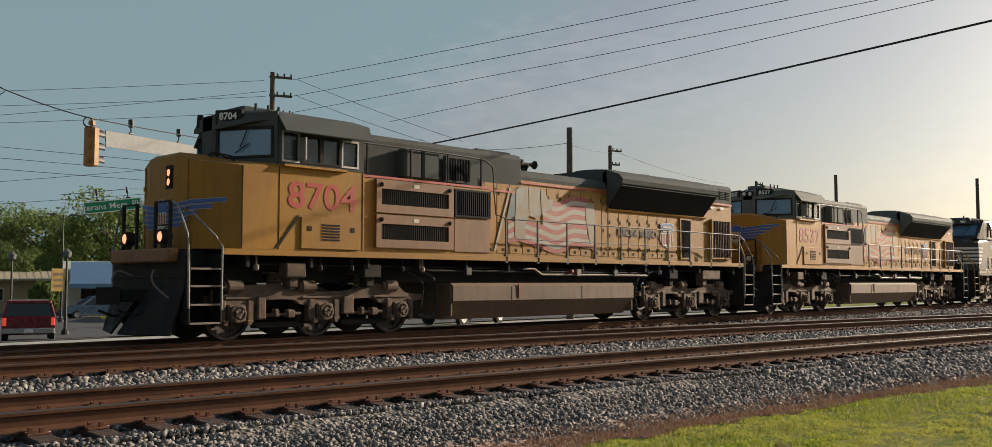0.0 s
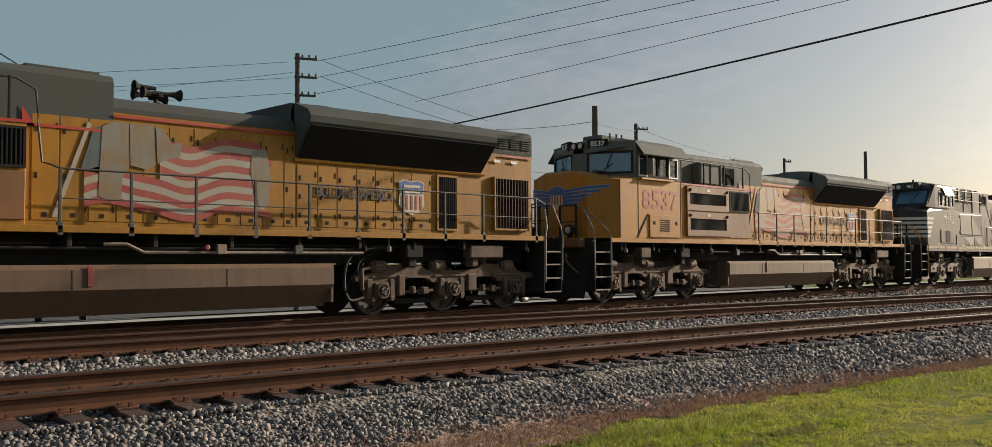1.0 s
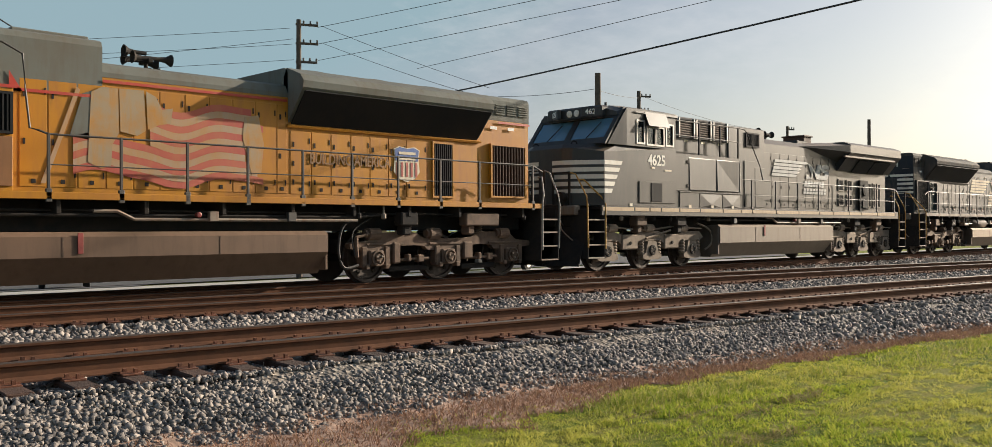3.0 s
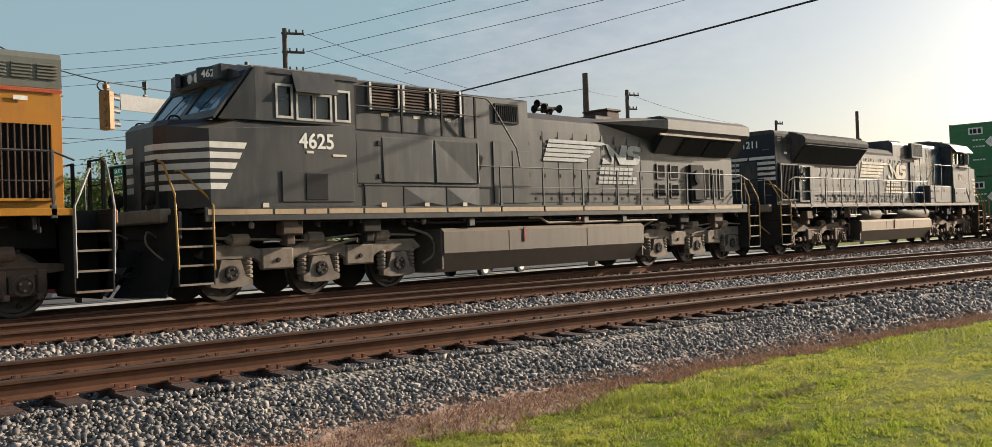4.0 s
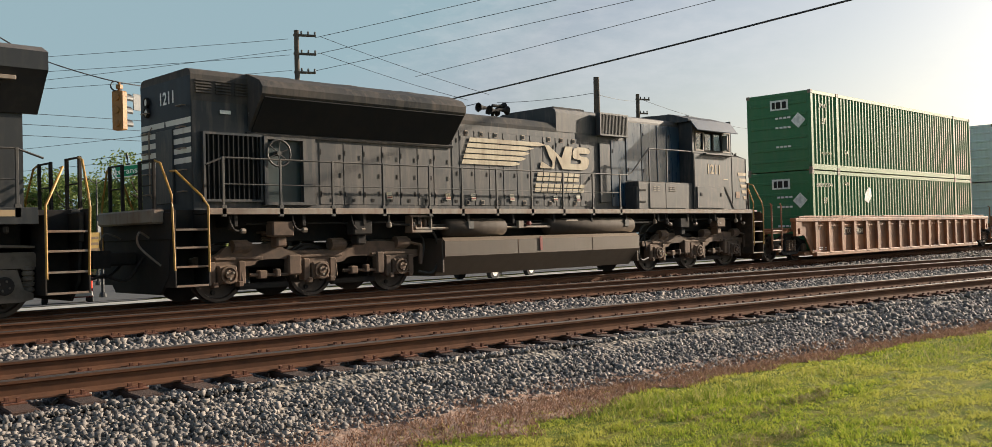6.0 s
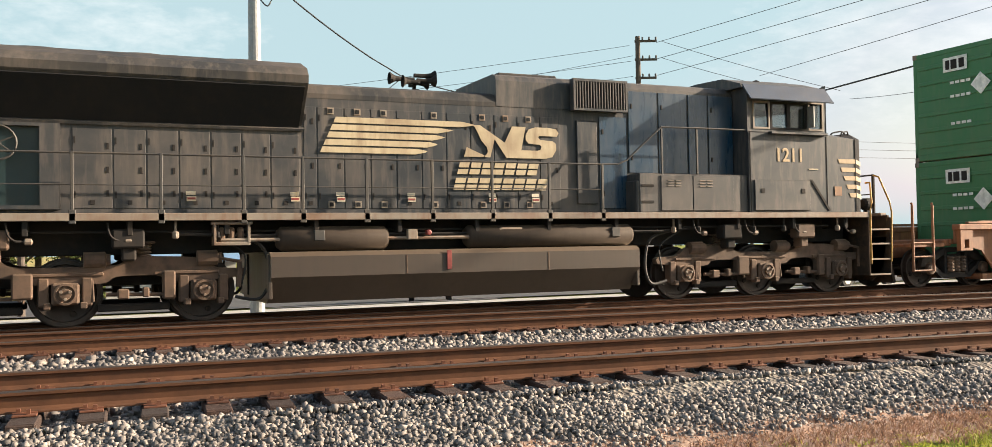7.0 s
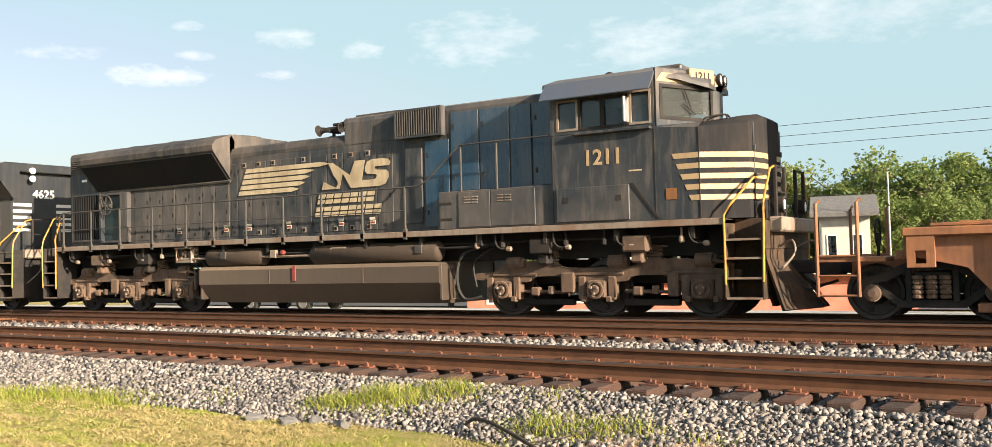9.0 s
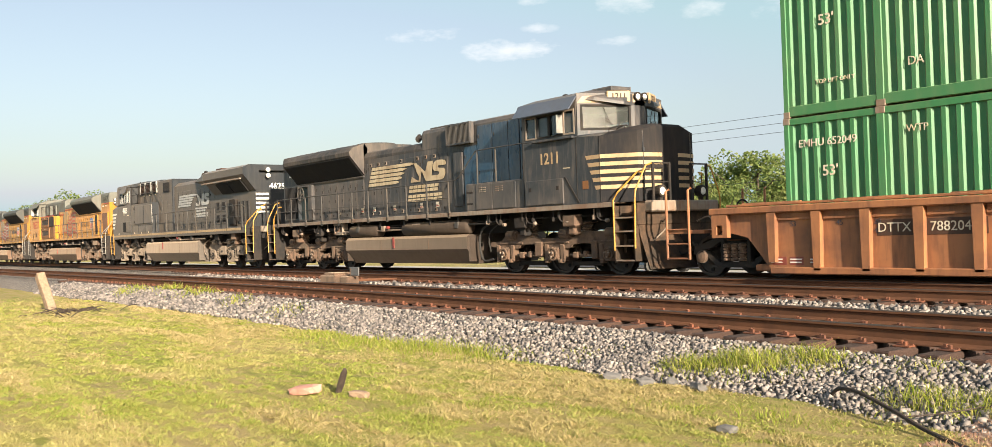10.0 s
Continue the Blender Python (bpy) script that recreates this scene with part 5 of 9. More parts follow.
        if s > 0 or up:
            slatted("equipment_grille", lo, s, -7.50, -6.85, 1.86, 3.14, 1.055, body, DARKGRILLE, 9, True, 0.04, "dark louvred hood grille")
        else:
            bm = bmesh.new()
            panel(bm, Matrix.Translation((0, s * 1.05, 0)) @ SIDE[s], (-8.03, -6.86, 1.84, 3.17), [(-7.95, -7.15, 1.90, 3.12)], 0.13)
            rc = part("brake_recess", bm, body, lo)
            bm = bmesh.new()
            box(bm, -7.95, -7.15, s * 1.052, s * 1.064, 1.90, 3.12, 0.002)
            part("recess_back", bm, TEAL, rc, "dark blue-green recess behind the brake wheel")
        slatted("blower_grille", lo, s, -9.28, -8.05, 1.90, 3.20, 1.06, body, BROWNGRILLE if up else DARKGRILLE, 11, True, 0.09, "barred ventilation grille")
        bm = bmesh.new()
        for a in range(3):
            for k in range(5):
                box(bm, -9.38 + a * 0.40, -9.06 + a * 0.40, s * 1.06, s * 1.085, 3.92 + k * 0.055, 3.95 + k * 0.055, 0.004)
        part("vent_louvre", bm, roofm, lo)
        for x in (-8.9, -8.3):
            stripe(lo, "notice_plate", s, 1.085, [(x, 3.55), (x + 0.22, 3.55), (x + 0.22, 3.62), (x, 3.62)], REFLECT)
        # handwheel of the parking brake
        bm = bmesh.new()
        ring = [(-7.72 + 0.26 * math.cos(a * math.pi / 10), s * 1.20, 2.85 + 0.26 * math.sin(a * math.pi / 10)) for a in range(21)]
        tube(bm, ring, 0.02, 6)
        for a in (0.4, 1.45, 2.5):
            tube(bm, [(-7.72 - 0.25 * math.cos(a), s * 1.20, 2.85 - 0.25 * math.sin(a)), (-7.72 + 0.25 * math.cos(a), s * 1.20, 2.85 + 0.25 * math.sin(a))], 0.012, 5)
        tube(bm, [(-7.72, s * 1.06, 2.85), (-7.72, s * 1.22, 2.85)], 0.05, 8)
        if s < 0:
            part("brake_wheel", bm, RAILDARK, lo)
        else:
            bm.free()
        xs = [1.65, 0.47, -0.72, -1.92, -3.12, -4.3, -5.5, -6.7, -7.9, -9.1] if s > 0 else [2.6, 1.45, 0.28, -0.88, -2.08, -3.18, -4.15, -5.42, -6.7, -7.9, -9.1]
        ends = [(-9.45, s * 1.52, 2.55)]
        if s > 0:
            ends += [(1.78, s * 1.5, 2.74), (1.9, s * 1.42, 2.78), (1.95, s * 1.40, 3.3), (2.0, s * 1.40, 3.95), (2.3, s * 1.40, 4.10), (3.3, s * 1.40, 4.12), (6.0, s * 1.40, 4.12)]
        else:
            ends += [(2.95, s * 1.52, 2.70), (3.15, s * 1.52, 2.78), (3.98, s * 1.50, 3.46), (4.85, s * 1.50, 3.47), (6.05, s * 1.50, 3.47)]
        railing(lo, s, xs, 1.52, 1.72, 2.69, railm, railm, True, ends)
    # left flank: dust-bin filter boxes and the cabinets over them
    s = 1
    bm = bmesh.new()
    box(bm, 2.15, 6.1, 1.0, 1.44, 1.76, 3.38, 0.01)
    part("filter_cabinet", bm, body, lo)
    for z0, z1 in ((2.64, 3.36), (1.88, 2.60)):
        bm = bmesh.new()
        panel(bm, Matrix.Translation((0, 1.44, 0)) @ SIDE[1], (3.42, 5.72, z0, z1), [(3.58, 5.58, z0 + 0.18, z1 - 0.20)], 0.07)
        for x in (3.55, 5.58):
            lathe(bm, "y", (x, 1.51, z1 - 0.11), [(0, 0.05), (0.02, 0.05), (0.05, 0.02)], 8, 1)
        fb = part("filter_box", bm, [BROWNDUST if up else body, UNDER], lo, "louvred air filter box")
        bm = bmesh.new()
        box(bm, 3.58, 5.58, 1.43, 1.452, z0 + 0.18, z1 - 0.20, 0.002)
        part("filter_back", bm, DARKGRILLE, fb)
        for k in range(34):
            x = 3.60 + 1.96 * (k + 0.5) / 34
            bm = bmesh.new()
            box(bm, x - 0.012, x + 0.012, 1.452, 1.488, z0 + 0.18, z1 - 0.20, 0.003)
            part("slat", bm, UNDER, fb)
        stripe(lo, "notice_plate", 1, 1.512, [(4.5, z1 - 0.14), (4.66, z1 - 0.14), (4.66, z1 - 0.06), (4.5, z1 - 0.06)], FADEDWHITE)
    slatted("intake_grille", lo, 1, 2.17, 3.36, 2.66, 3.32, 1.445, DARKGRILLE, DARKGRILLE, 16, True, 0.06)
    bm = bmesh.new()
    box(bm, 2.17, 3.36, 1.44, 1.47, 1.84, 2.62, 0.01)
    part("access_panel", bm, BROWNDUST if up else body, lo)
    for x0, x1 in ((3.72, 4.24), (4.27, 4.80)):
        bm = bmesh.new()
        box(bm, x0, x1, 1.04, 1.36, 3.46, 4.14, 0.05)
        part("relay_box", bm, top, lo)
    slatted("brake_grid_vent", lo, 1, 2.55, 3.40, 3.50, 4.12, 1.12, top, DARKGRILLE, 14, True, 0.10)
    for x in (5.9, 4.66, 3.52, 2.4):
        bm = bmesh.new()
        box(bm, x - 0.02, x + 0.02, 1.38, 1.42, 3.36, 4.13, 0.006)
        part("handrail_post", bm, UNDER, lo)
    # right flank: recessed walkway with battery boxes under it
    bm = bmesh.new()
    box(bm, 3.45, 6.1, -1.50, -1.0, 1.76, 2.54, 0.02)
    box(bm, 3.40, 3.50, -1.48, -1.0, 1.76, 2.40, 0.02)
    bb = part("battery_box", bm, body, lo)
    for x0, x1 in ((3.95, 4.70), (4.72, 5.72)):
        bm = bmesh.new()
        box(bm, x0, x1, -1.52, -1.49, 1.80, 2.50, 0.008)
        for q in range(3):
            for dx in (0.15, 0.33):
                box(bm, x0 + dx, x0 + dx + 0.14, -1.535, -1.515, 2.28 + q * 0.055, 2.30 + q * 0.055, 0.003, 1)
        part("battery_door", bm, [body, SILLGREY], bb)
    for z in (1.95, 2.27):
        bm = bmesh.new()
        box(bm, 3.50, 3.78, -1.512, -1.495, z, z + 0.05, 0.004)
        part("step_slot", bm, UNDER, bb)
    slatted("brake_grid_vent", lo, -1, 2.16, 3.38, 3.76, 4.38, 1.10, body, RAILDARK, 18, True, 0.16, "louvred brake-grid vent")
    # on the black engine these doors carry blue shade in their paint colour
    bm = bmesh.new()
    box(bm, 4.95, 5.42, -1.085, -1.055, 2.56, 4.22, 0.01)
    part("cabinet_door", bm, UNDER if up else SKYGLOSSBLACK, lo)
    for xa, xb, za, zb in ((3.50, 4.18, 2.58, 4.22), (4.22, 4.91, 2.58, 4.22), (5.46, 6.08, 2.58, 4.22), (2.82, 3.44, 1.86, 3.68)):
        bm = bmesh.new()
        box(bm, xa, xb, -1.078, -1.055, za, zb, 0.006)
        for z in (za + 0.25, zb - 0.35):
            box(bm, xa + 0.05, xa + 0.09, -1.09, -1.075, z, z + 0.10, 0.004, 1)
        part("cabinet_panel", bm, [body if up else SKYGLOSSBLACK, UNDER], lo)
    for x in (4.0, 4.85):
        bm = bmesh.new()
        box(bm, x - 0.02, x + 0.02, -1.50, -1.46, 2.52, 3.48, 0.006)
        part("handrail_post", bm, RAILDARK, lo)
    bm = bmesh.new()
    box(bm, 2.30, 2.75, -1.10, -1.05, 1.95, 3.58, 0.01)
    part("cabinet_door", bm, body, lo)
    if not up:
        for x0, x1 in ((-3.6, -1.64), (-0.2, 3.36)):
            bm = bmesh.new()
            lathe(bm, "x", (0, -1.28, 1.34), [(x0, 0.04), (x0 + 0.02, 0.15), (x0 + 0.09, 0.205), (x1 - 0.09, 0.205), (x1 - 0.02, 0.15), (x1, 0.04)], 20)
            part("air_reservoir", bm, RESERVOIR, lo, "long cylindrical air reservoir", True)
        bm = bmesh.new()
        box(bm, -4.66, -4.00, -1.47, -1.40, 1.58, 1.63, 0.01)
        box(bm, -4.62, -4.04, -1.46, -1.20, 1.24, 1.30, 0.01)
        for x in (-4.62, -4.08):
            box(bm, x, x + 0.04, -1.46, -1.22, 1.28, 1.62, 0.006)
        vr = part("valve_rack", bm, SILLGREY, lo, "rusty bracket with three short cylinders")
        for x in (-4.48, -4.33, -4.18):
            bm = bmesh.new()
            lathe(bm, "z", (x, -1.36, 1.29), [(0, 0.03), (0.01, 0.058), (0.22, 0.058), (0.25, 0.03)], 12)
            part("cylinder", bm, TRUCK, vr)
        for x in (-8.95, -7.6, -6.2, 4.75, 6.05, 7.35, 8.75):      # hanging pipes and cocks
            bm = bmesh.new()
            tube(bm, curve_pts([(x, -1.43, 1.62), (x + 0.02, -1.45, 1.46), (x + 0.10, -1.44, 1.36), (x + 0.24, -1.40, 1.34)], 4), 0.020, 6)
            lathe(bm, "x", (x + 0.24, -1.40, 1.34), [(0, 0.03), (0.02, 0.05), (0.10, 0.05), (0.12, 0.02)], 8, 1)
            part("air_cock", bm, [UNDER, SILLGREY], lo)
    # cab flank panels
    for s in (-1, 1):
        bm = bmesh.new()
        box(bm, 6.22, 7.70, s * 1.54, s * 1.585, 1.80, 2.44, 0.012)
        sh = part("side_hatch", bm, body, lo)
        for q in range(6 if s > 0 else 0):
            bm = bmesh.new()
            box(bm, 6.75, 7.20, s * 1.58, s * 1.60, 1.98 + q * 0.06, 2.01 + q * 0.06, 0.004)
            part("louvre", bm, UNDER, sh)
        for x in (6.42, 7.5):
            bm = bmesh.new()
            box(bm, x - 0.05, x + 0.05, s * 1.58, s * 1.594, 2.16, 2.26, 0.004)
            part("latch", bm, UNDER, sh)
        bm = bmesh.new()
        prism(bm, [(7.72, 2.46), (7.78, 2.46), (8.28, 1.80), (8.22, 1.80)], "y", s * 1.55, s * 1.566)
        part("panel_seam", bm, UNDER, lo)
        for x, a, b in ((8.2, 1.78, 3.40), (6.14, 1.78, 3.44)):
            bm = bmesh.new()
            box(bm, x - 0.008, x + 0.008, s * 1.548, s * 1.558, a, b, 0.002)
            part("panel_seam", bm, UNDER, lo)
    if up:
        for s in (-1, 1):
            lettering("road_number", number, 0.74, RED if number == "8704" else GHOSTRED, lo, on_side(s, 7.15, 1.556, 2.84) @ Matrix.Diagonal((1.17, 1, 1, 1)), "red painted road number", bold=0.012)
            for x0, x1, z in ((-3.05, 0.6, 3.68), (0.6, 2.12, 3.40), (2.1, 6.1, 3.385)):
                stripe(lo, "red_line", s, 1.075 if x0 < 2 else 1.45 if s > 0 else 1.075, [(x0, z), (x1, z), (x1, z + 0.05), (x0, z + 0.05)], RED)
            stripe(lo, "red_line", s, 1.075, [(1.9, 3.40), (2.1, 3.72), (2.1, 3.40)], RED)
            stripe(lo, "red_line", s, 1.085, [(-9.45, 3.70), (-8.35, 3.70), (-8.35, 3.75), (-9.45, 3.75)], RED)
            flag_mural(lo, s, number != "8704")
            shield(lo, s)
            slogan = lettering("slogan", "BUILDING AMERICA", 0.31, SLOGAN if number == "8704" else GHOSTINK, lo, on_side(s, -4.60, 1.082, 2.58) @ Matrix.Diagonal((0.74, 1, 1, 1)), "dark painted slogan", bold=0.006)
        wings(lo, 0.0 if number == "8704" else 0.48)
    else:
        for s in (-1, 1):
            lettering("road_number", number, 0.40, CREAM, lo, on_side(s, 7.18, 1.556, 2.96), "pale painted road number", bold=0.008)
            ns_mark(lo, s, -2.75, 1.90, 1.082, material=FADEDCREAM)
            for k in range(5):
                z = 2.92 - 0.185 * k
                x0 = 8.52 + 0.075 * k
                stripe(lo, "nose_stripe", s, 1.553, [(x0, z), (9.02, z), (9.02, z - 0.095), (x0 + 0.04, z - 0.095)], CREAM)
                bm = bmesh.new()
                geo(bm, [(9.03, s * 1.56, z), (9.735, s * 0.99, z), (9.855, s * 0.5, z), (9.855, s * 0.28, z), (9.03, s * 1.56, z - 0.095), (9.735, s * 0.99, z - 0.095), (9.855, s * 0.5, z - 0.095), (9.855, s * 0.28, z - 0.095)],
                    [[0, 1, 5, 4], [1, 2, 6, 5], [2, 3, 7, 6]])
                part("nose_stripe", bm, CREAM, lo)
                bm = bmesh.new()
                geo(bm, [(-9.466, s * 1.04, z + 0.55), (-9.466, s * 0.02 * (k + 1), z + 0.55), (-9.466, s * 0.02 * (k + 2), z + 0.445), (-9.466, s * 1.04, z + 0.445)], [[0, 1, 2, 3]])
                part("end_stripe", bm, WHITE, lo)
            for x in (-3.3, -2.5, -1.2, 0.4, 1.3, -5.0):
                stripe(lo, "notice_plate", s, 1.082, [(x, 2.08), (x + 0.15, 2.08), (x + 0.15, 2.14), (x, 2.14)], FADEDWHITE)
                plate = stripe(lo, "notice_plate", s, 1.082, [(x + 0.01, 1.98), (x + 0.16, 1.98), (x + 0.16, 2.06), (x + 0.01, 2.06)], FADEDWHITE)
                stripe(plate, "notice_band", s, 1.089, [(x + 0.02, 2.005), (x + 0.15, 2.005), (x + 0.15, 2.04), (x + 0.02, 2.04)], HOSE_RED)
            stripe(lo, "notice_plate", s, 1.556, [(8.40, 2.12), (8.60, 2.12), (8.60, 2.32), (8.40, 2.32)], BROWNDUST)
            stripe(lo, "lettering_bar", s, 1.556, [(7.70, 2.67), (7.95, 2.67), (7.95, 2.695), (7.70, 2.695)], FADEDCREAM)
            for x in (1.26, 0.78, 0.30, -0.66, -1.62, -2.10, -2.58):      # framed door latches high and low
                for z in (1.93, 3.56):
                    bm = bmesh.new()
                    box(bm, x - 0.06, x + 0.06, s * 1.060, s * 1.074, z - 0.06, z + 0.06, 0.006)
                    box(bm, x - 0.035, x + 0.035, s * 1.073, s * 1.082, z - 0.035, z + 0.035, 0.006, 1)
                    part("latch", bm, [SILLGREY, DARKGRILLE], lo)
        lettering("road_number", number, 0.34, REFLECT, lo, pose(-9.468, 0.0, 3.90, 90, 0, -90) @ Matrix.Translation((0.1, 0, 0)), bold=0.006)
    if up:
        lengthen_rear(lo, -0.60)
    return lo


def flag_mural(lo, s, ghost):
    """A waving flag in applied film across the hood doors, its canton worn to bare silver film."""
    red, pale, film, blue = (GHOSTPINK, GHOSTPALE, GHOSTFILM, UPGREY) if ghost else (FADEDRED, FLAGPALE, FADEDGREY, FLAGTEAL)
    n = 18
    x_a, x_b = 1.10, -2.62

    def wave(t):
        return 0.115 * math.sin(t * 9.5 + 0.2) + 0.03 * math.sin(t * 21.0) - 0.08 * t

    for k in range(11):
        a = 0.0 if k < 5 else 0.36
        b = 0.97 - 0.035 * ((k * 5) % 4)
        top, bot = [], []
        for i in range(n + 1):
            t = a + (b - a) * i / n
            x = x_a + (x_b - x_a) * t
            z = min(max(2.06 + 0.127 * k + wave(t), 1.90), 3.50)
            bot.append((x, z))
            top.append((x, min(z + 0.125, 3.53)))
        stripe(lo, "flag_stripe", s, 1.0745, bot + top[::-1], red if k % 2 == 0 else pale)
    # the staff leaning at the hoist, and the canton
    stripe(lo, "flag_staff", s, 1.0745, [(1.62, 1.92), (1.54, 1.92), (0.98, 3.52), (1.04, 3.56)], pale)
    stripe(lo, "flag_canton", s, 1.0745, [(1.16, 2.72), (0.80, 2.68), (0.78, 3.52), (0.94, 3.46)], blue)
    worn = [[(0.86, 2.30), (0.80, 3.50), (0.62, 3.60), (0.34, 3.60), (0.32, 2.84), (0.44, 2.62), (0.46, 2.26), (0.62, 2.20)],
            [(0.30, 2.86), (0.32, 3.60), (-0.12, 3.61), (-0.16, 2.90), (0.0, 2.80)],
            [(-0.19, 2.92), (-0.16, 3.60), (-0.34, 3.52), (-0.46, 3.30), (-0.66, 3.34), (-0.62, 3.06), (-0.40, 3.02)],
            [(-2.26, 2.20), (-2.06, 2.90), (-2.10, 3.30), (-2.40, 3.36), (-2.52, 2.80), (-2.46, 2.24)]]
    for w in worn:
        stripe(lo, "peeled_film", s, 1.081, w, film, "" if ghost else "wrinkled silver film where the picture has worn off")


def shield(lo, s, x=-6.10, z=2.60, k=0.74):
    """The owner's crest as plain shapes."""
    y = 1.0745
    out = [(-0.5, 0.42), (-0.3, 0.5), (0.0, 0.46), (0.3, 0.5), (0.5, 0.42), (0.46, 0.1), (0.5, -0.25), (0.32, -0.45), (0.0, -0.56), (-0.32, -0.45), (-0.5, -0.25), (-0.46, 0.1)]
    stripe(lo, "crest", s, y, [(x + a * k, z + b * k) for a, b in out], FADEDWHITE, "blue, white and red crest")
    stripe(lo, "crest_band", s, y + 0.008, [(x + a * k * 0.92, z + b * k * 0.95) for a, b in ((-0.5, 0.42), (-0.3, 0.5), (0.0, 0.46), (0.3, 0.5), (0.5, 0.42), (0.46, 0.08), (-0.46, 0.08))], BLUE)
    for i in range(5):
        a = -0.36 + 0.18 * i
        stripe(lo, "crest_bar", s, y + 0.008, [(x + (a - 0.04) * k, z + 0.03 * k), (x + (a + 0.04) * k, z + 0.03 * k), (x + (a + 0.04) * k, z - 0.40 * k), (x + (a - 0.04) * k, z - 0.40 * k)], FADEDRED)
    for zz in (0.34, 0.18):
        stripe(lo, "crest_bar", s, y + 0.016, [(x - 0.32 * k, z + zz * k), (x + 0.32 * k, z + zz * k), (x + 0.32 * k, z + (zz - 0.08) * k), (x - 0.32 * k, z + (zz - 0.08) * k)], FADEDWHITE)


def wings(lo, lift=0.0):
    """Wing device on the nose: a small crest with feathered blue bars swept to each side, bent round the nose."""
    def at(y, z):
        ay = abs(y)
        if ay <= 0.5:
            x = 9.848
        elif ay <= 0.98:
            x = 9.848 - (ay - 0.5) / 0.48 * 0.12
        else:
            x = 9.728 - (ay - 0.98) / 0.57 * 0.70
        return (x + 0.012, y, z)
    for k in range(5):
        for s in (-1, 1):
            z0 = 2.56 + lift - 0.090 * k
            y1 = 1.38 - 0.17 * k
            pts = [0.22, 0.5, 0.98, y1] if y1 > 1.0 else [0.22, 0.5, y1] if y1 > 0.52 else [0.22, y1]
            for mt, half, push in ((FLAGPALE, 0.050, 0.0), (BLUE, 0.037, 0.004)):
                bm = bmesh.new()
                vs = []
                for y in pts:
                    t = (y - 0.22) / (1.5 - 0.22)
                    z = z0 + 0.15 * t * (1 - 0.15 * k)
                    vs.append([(at(s * y, z - half)[0] + push, s * y, z - half), (at(s * y, z + half)[0] + push, s * y, z + half)])
                for p, q in zip(vs[:-1], vs[1:]):
                    geo(bm, [p[0], q[0], q[1], p[1]], [[0, 1, 2, 3]])
                part("wing_feather", bm, mt, lo)
    bm = bmesh.new()
    prism(bm, [(-0.26, 2.68), (0.0, 2.74), (0.26, 2.68), (0.24, 2.26), (0.0, 2.06), (-0.24, 2.26)], "x", 9.845, 9.862)
    bm.transform(Matrix.Translation((0, 0, lift)))
    part("nose_crest", bm, FADEDWHITE, lo)
    bm = bmesh.new()
    prism(bm, [(-0.25, 2.67), (0.0, 2.73), (0.25, 2.67), (0.24, 2.48), (-0.24, 2.48)], "x", 9.862, 9.868)
    bm.transform(Matrix.Translation((0, 0, lift)))
    part("nose_crest_band", bm, BLUE, lo)
    for k in range(4):
        y = -0.16 + 0.105 * k
        bm = bmesh.new()
        prism(bm, [(y - 0.022, 2.46), (y + 0.022, 2.46), (y + 0.022, 2.22), (y - 0.022, 2.22)], "x", 9.862, 9.868)
        bm.transform(Matrix.Translation((0, 0, lift)))
        part("nose_crest_bar", bm, FADEDRED, lo)


def ns_mark(lo, s, x0, x1, y, z=3.15, flip=1, material=None):
    """The owner's mark as plain shapes: five bars swept into two slanting blocks, with two lines of bars below."""
    mt = material or CREAM
    d = -1 if s > 0 else 1       # runs to the reader's right
    mid = (x0 + x1) / 2
    L = x1 - x0
    X = lambda t: mid + d * (t - 0.5) * L
    H = 0.00496 * L / 4.65      # metres of height for each unit of the drawing, which is 887 wide
    draw = lambda pts: [(X(u / 887), z - v * H) for u, v in pts]
    tips = [(535, 470, 440, 410, 372), (548, 447, 425, 400, 365), (505, 418, 400, 380, 335)]
    for k in range(5):
        lean, top = 50 - 11.5 * k, -63 + 26.5 * k
        stripe(lo, "mark_bar", s, y, draw([(lean, top), (tips[2][k], top), (tips[0][k] if k else 548, top + (7 if k else 9)), (tips[1][k], top + 13), (tips[2][k] - 8, top + 20.5), (lean - 9, top + 20.5)]), mt)
    stripe(lo, "mark_block", s, y, draw([(547, -53), (572, -53), (668, 10), (697, -53), (752, -53), (727, 68), (674, 68), (628, -2), (610, 67), (586, 67), (601, 47), (598, 30), (577, 6), (565, -20)]), mt)
    stripe(lo, "mark_block", s, y, draw([(520, 31), (548, 44), (577, 56), (588, 60), (582, 67), (508, 67)]), mt)
    stripe(lo, "mark_block", s, y, draw([(880, -20), (887, -34), (876, -48), (846, -53), (790, -53), (764, -44), (752, -22), (752, -2), (764, 11), (808, 14), (816, 21), (811, 33), (800, 37), (733, 37), (724, 68), (832, 68), (860, 60), (876, 33), (876, 10), (863, -1), (812, -5), (802, -13), (806, -20)]), mt)
    for a, b, mid_v, n in ((487, 805, 110, 7), (472, 842, 168, 8)):
        w = (b - a) / n
        for k in range(n):
            u, v = a + w * k, a + w * (k + 0.84)
            for t0, t1 in ((-22, -3), (3, 22)):
                stripe(lo, "mark_letter_bar", s, y, draw([(u - t0 * 0.25, mid_v + t0), (v - t0 * 0.25, mid_v + t0), (v - t1 * 0.25, mid_v + t1), (u - t1 * 0.25, mid_v + t1)]), mt)


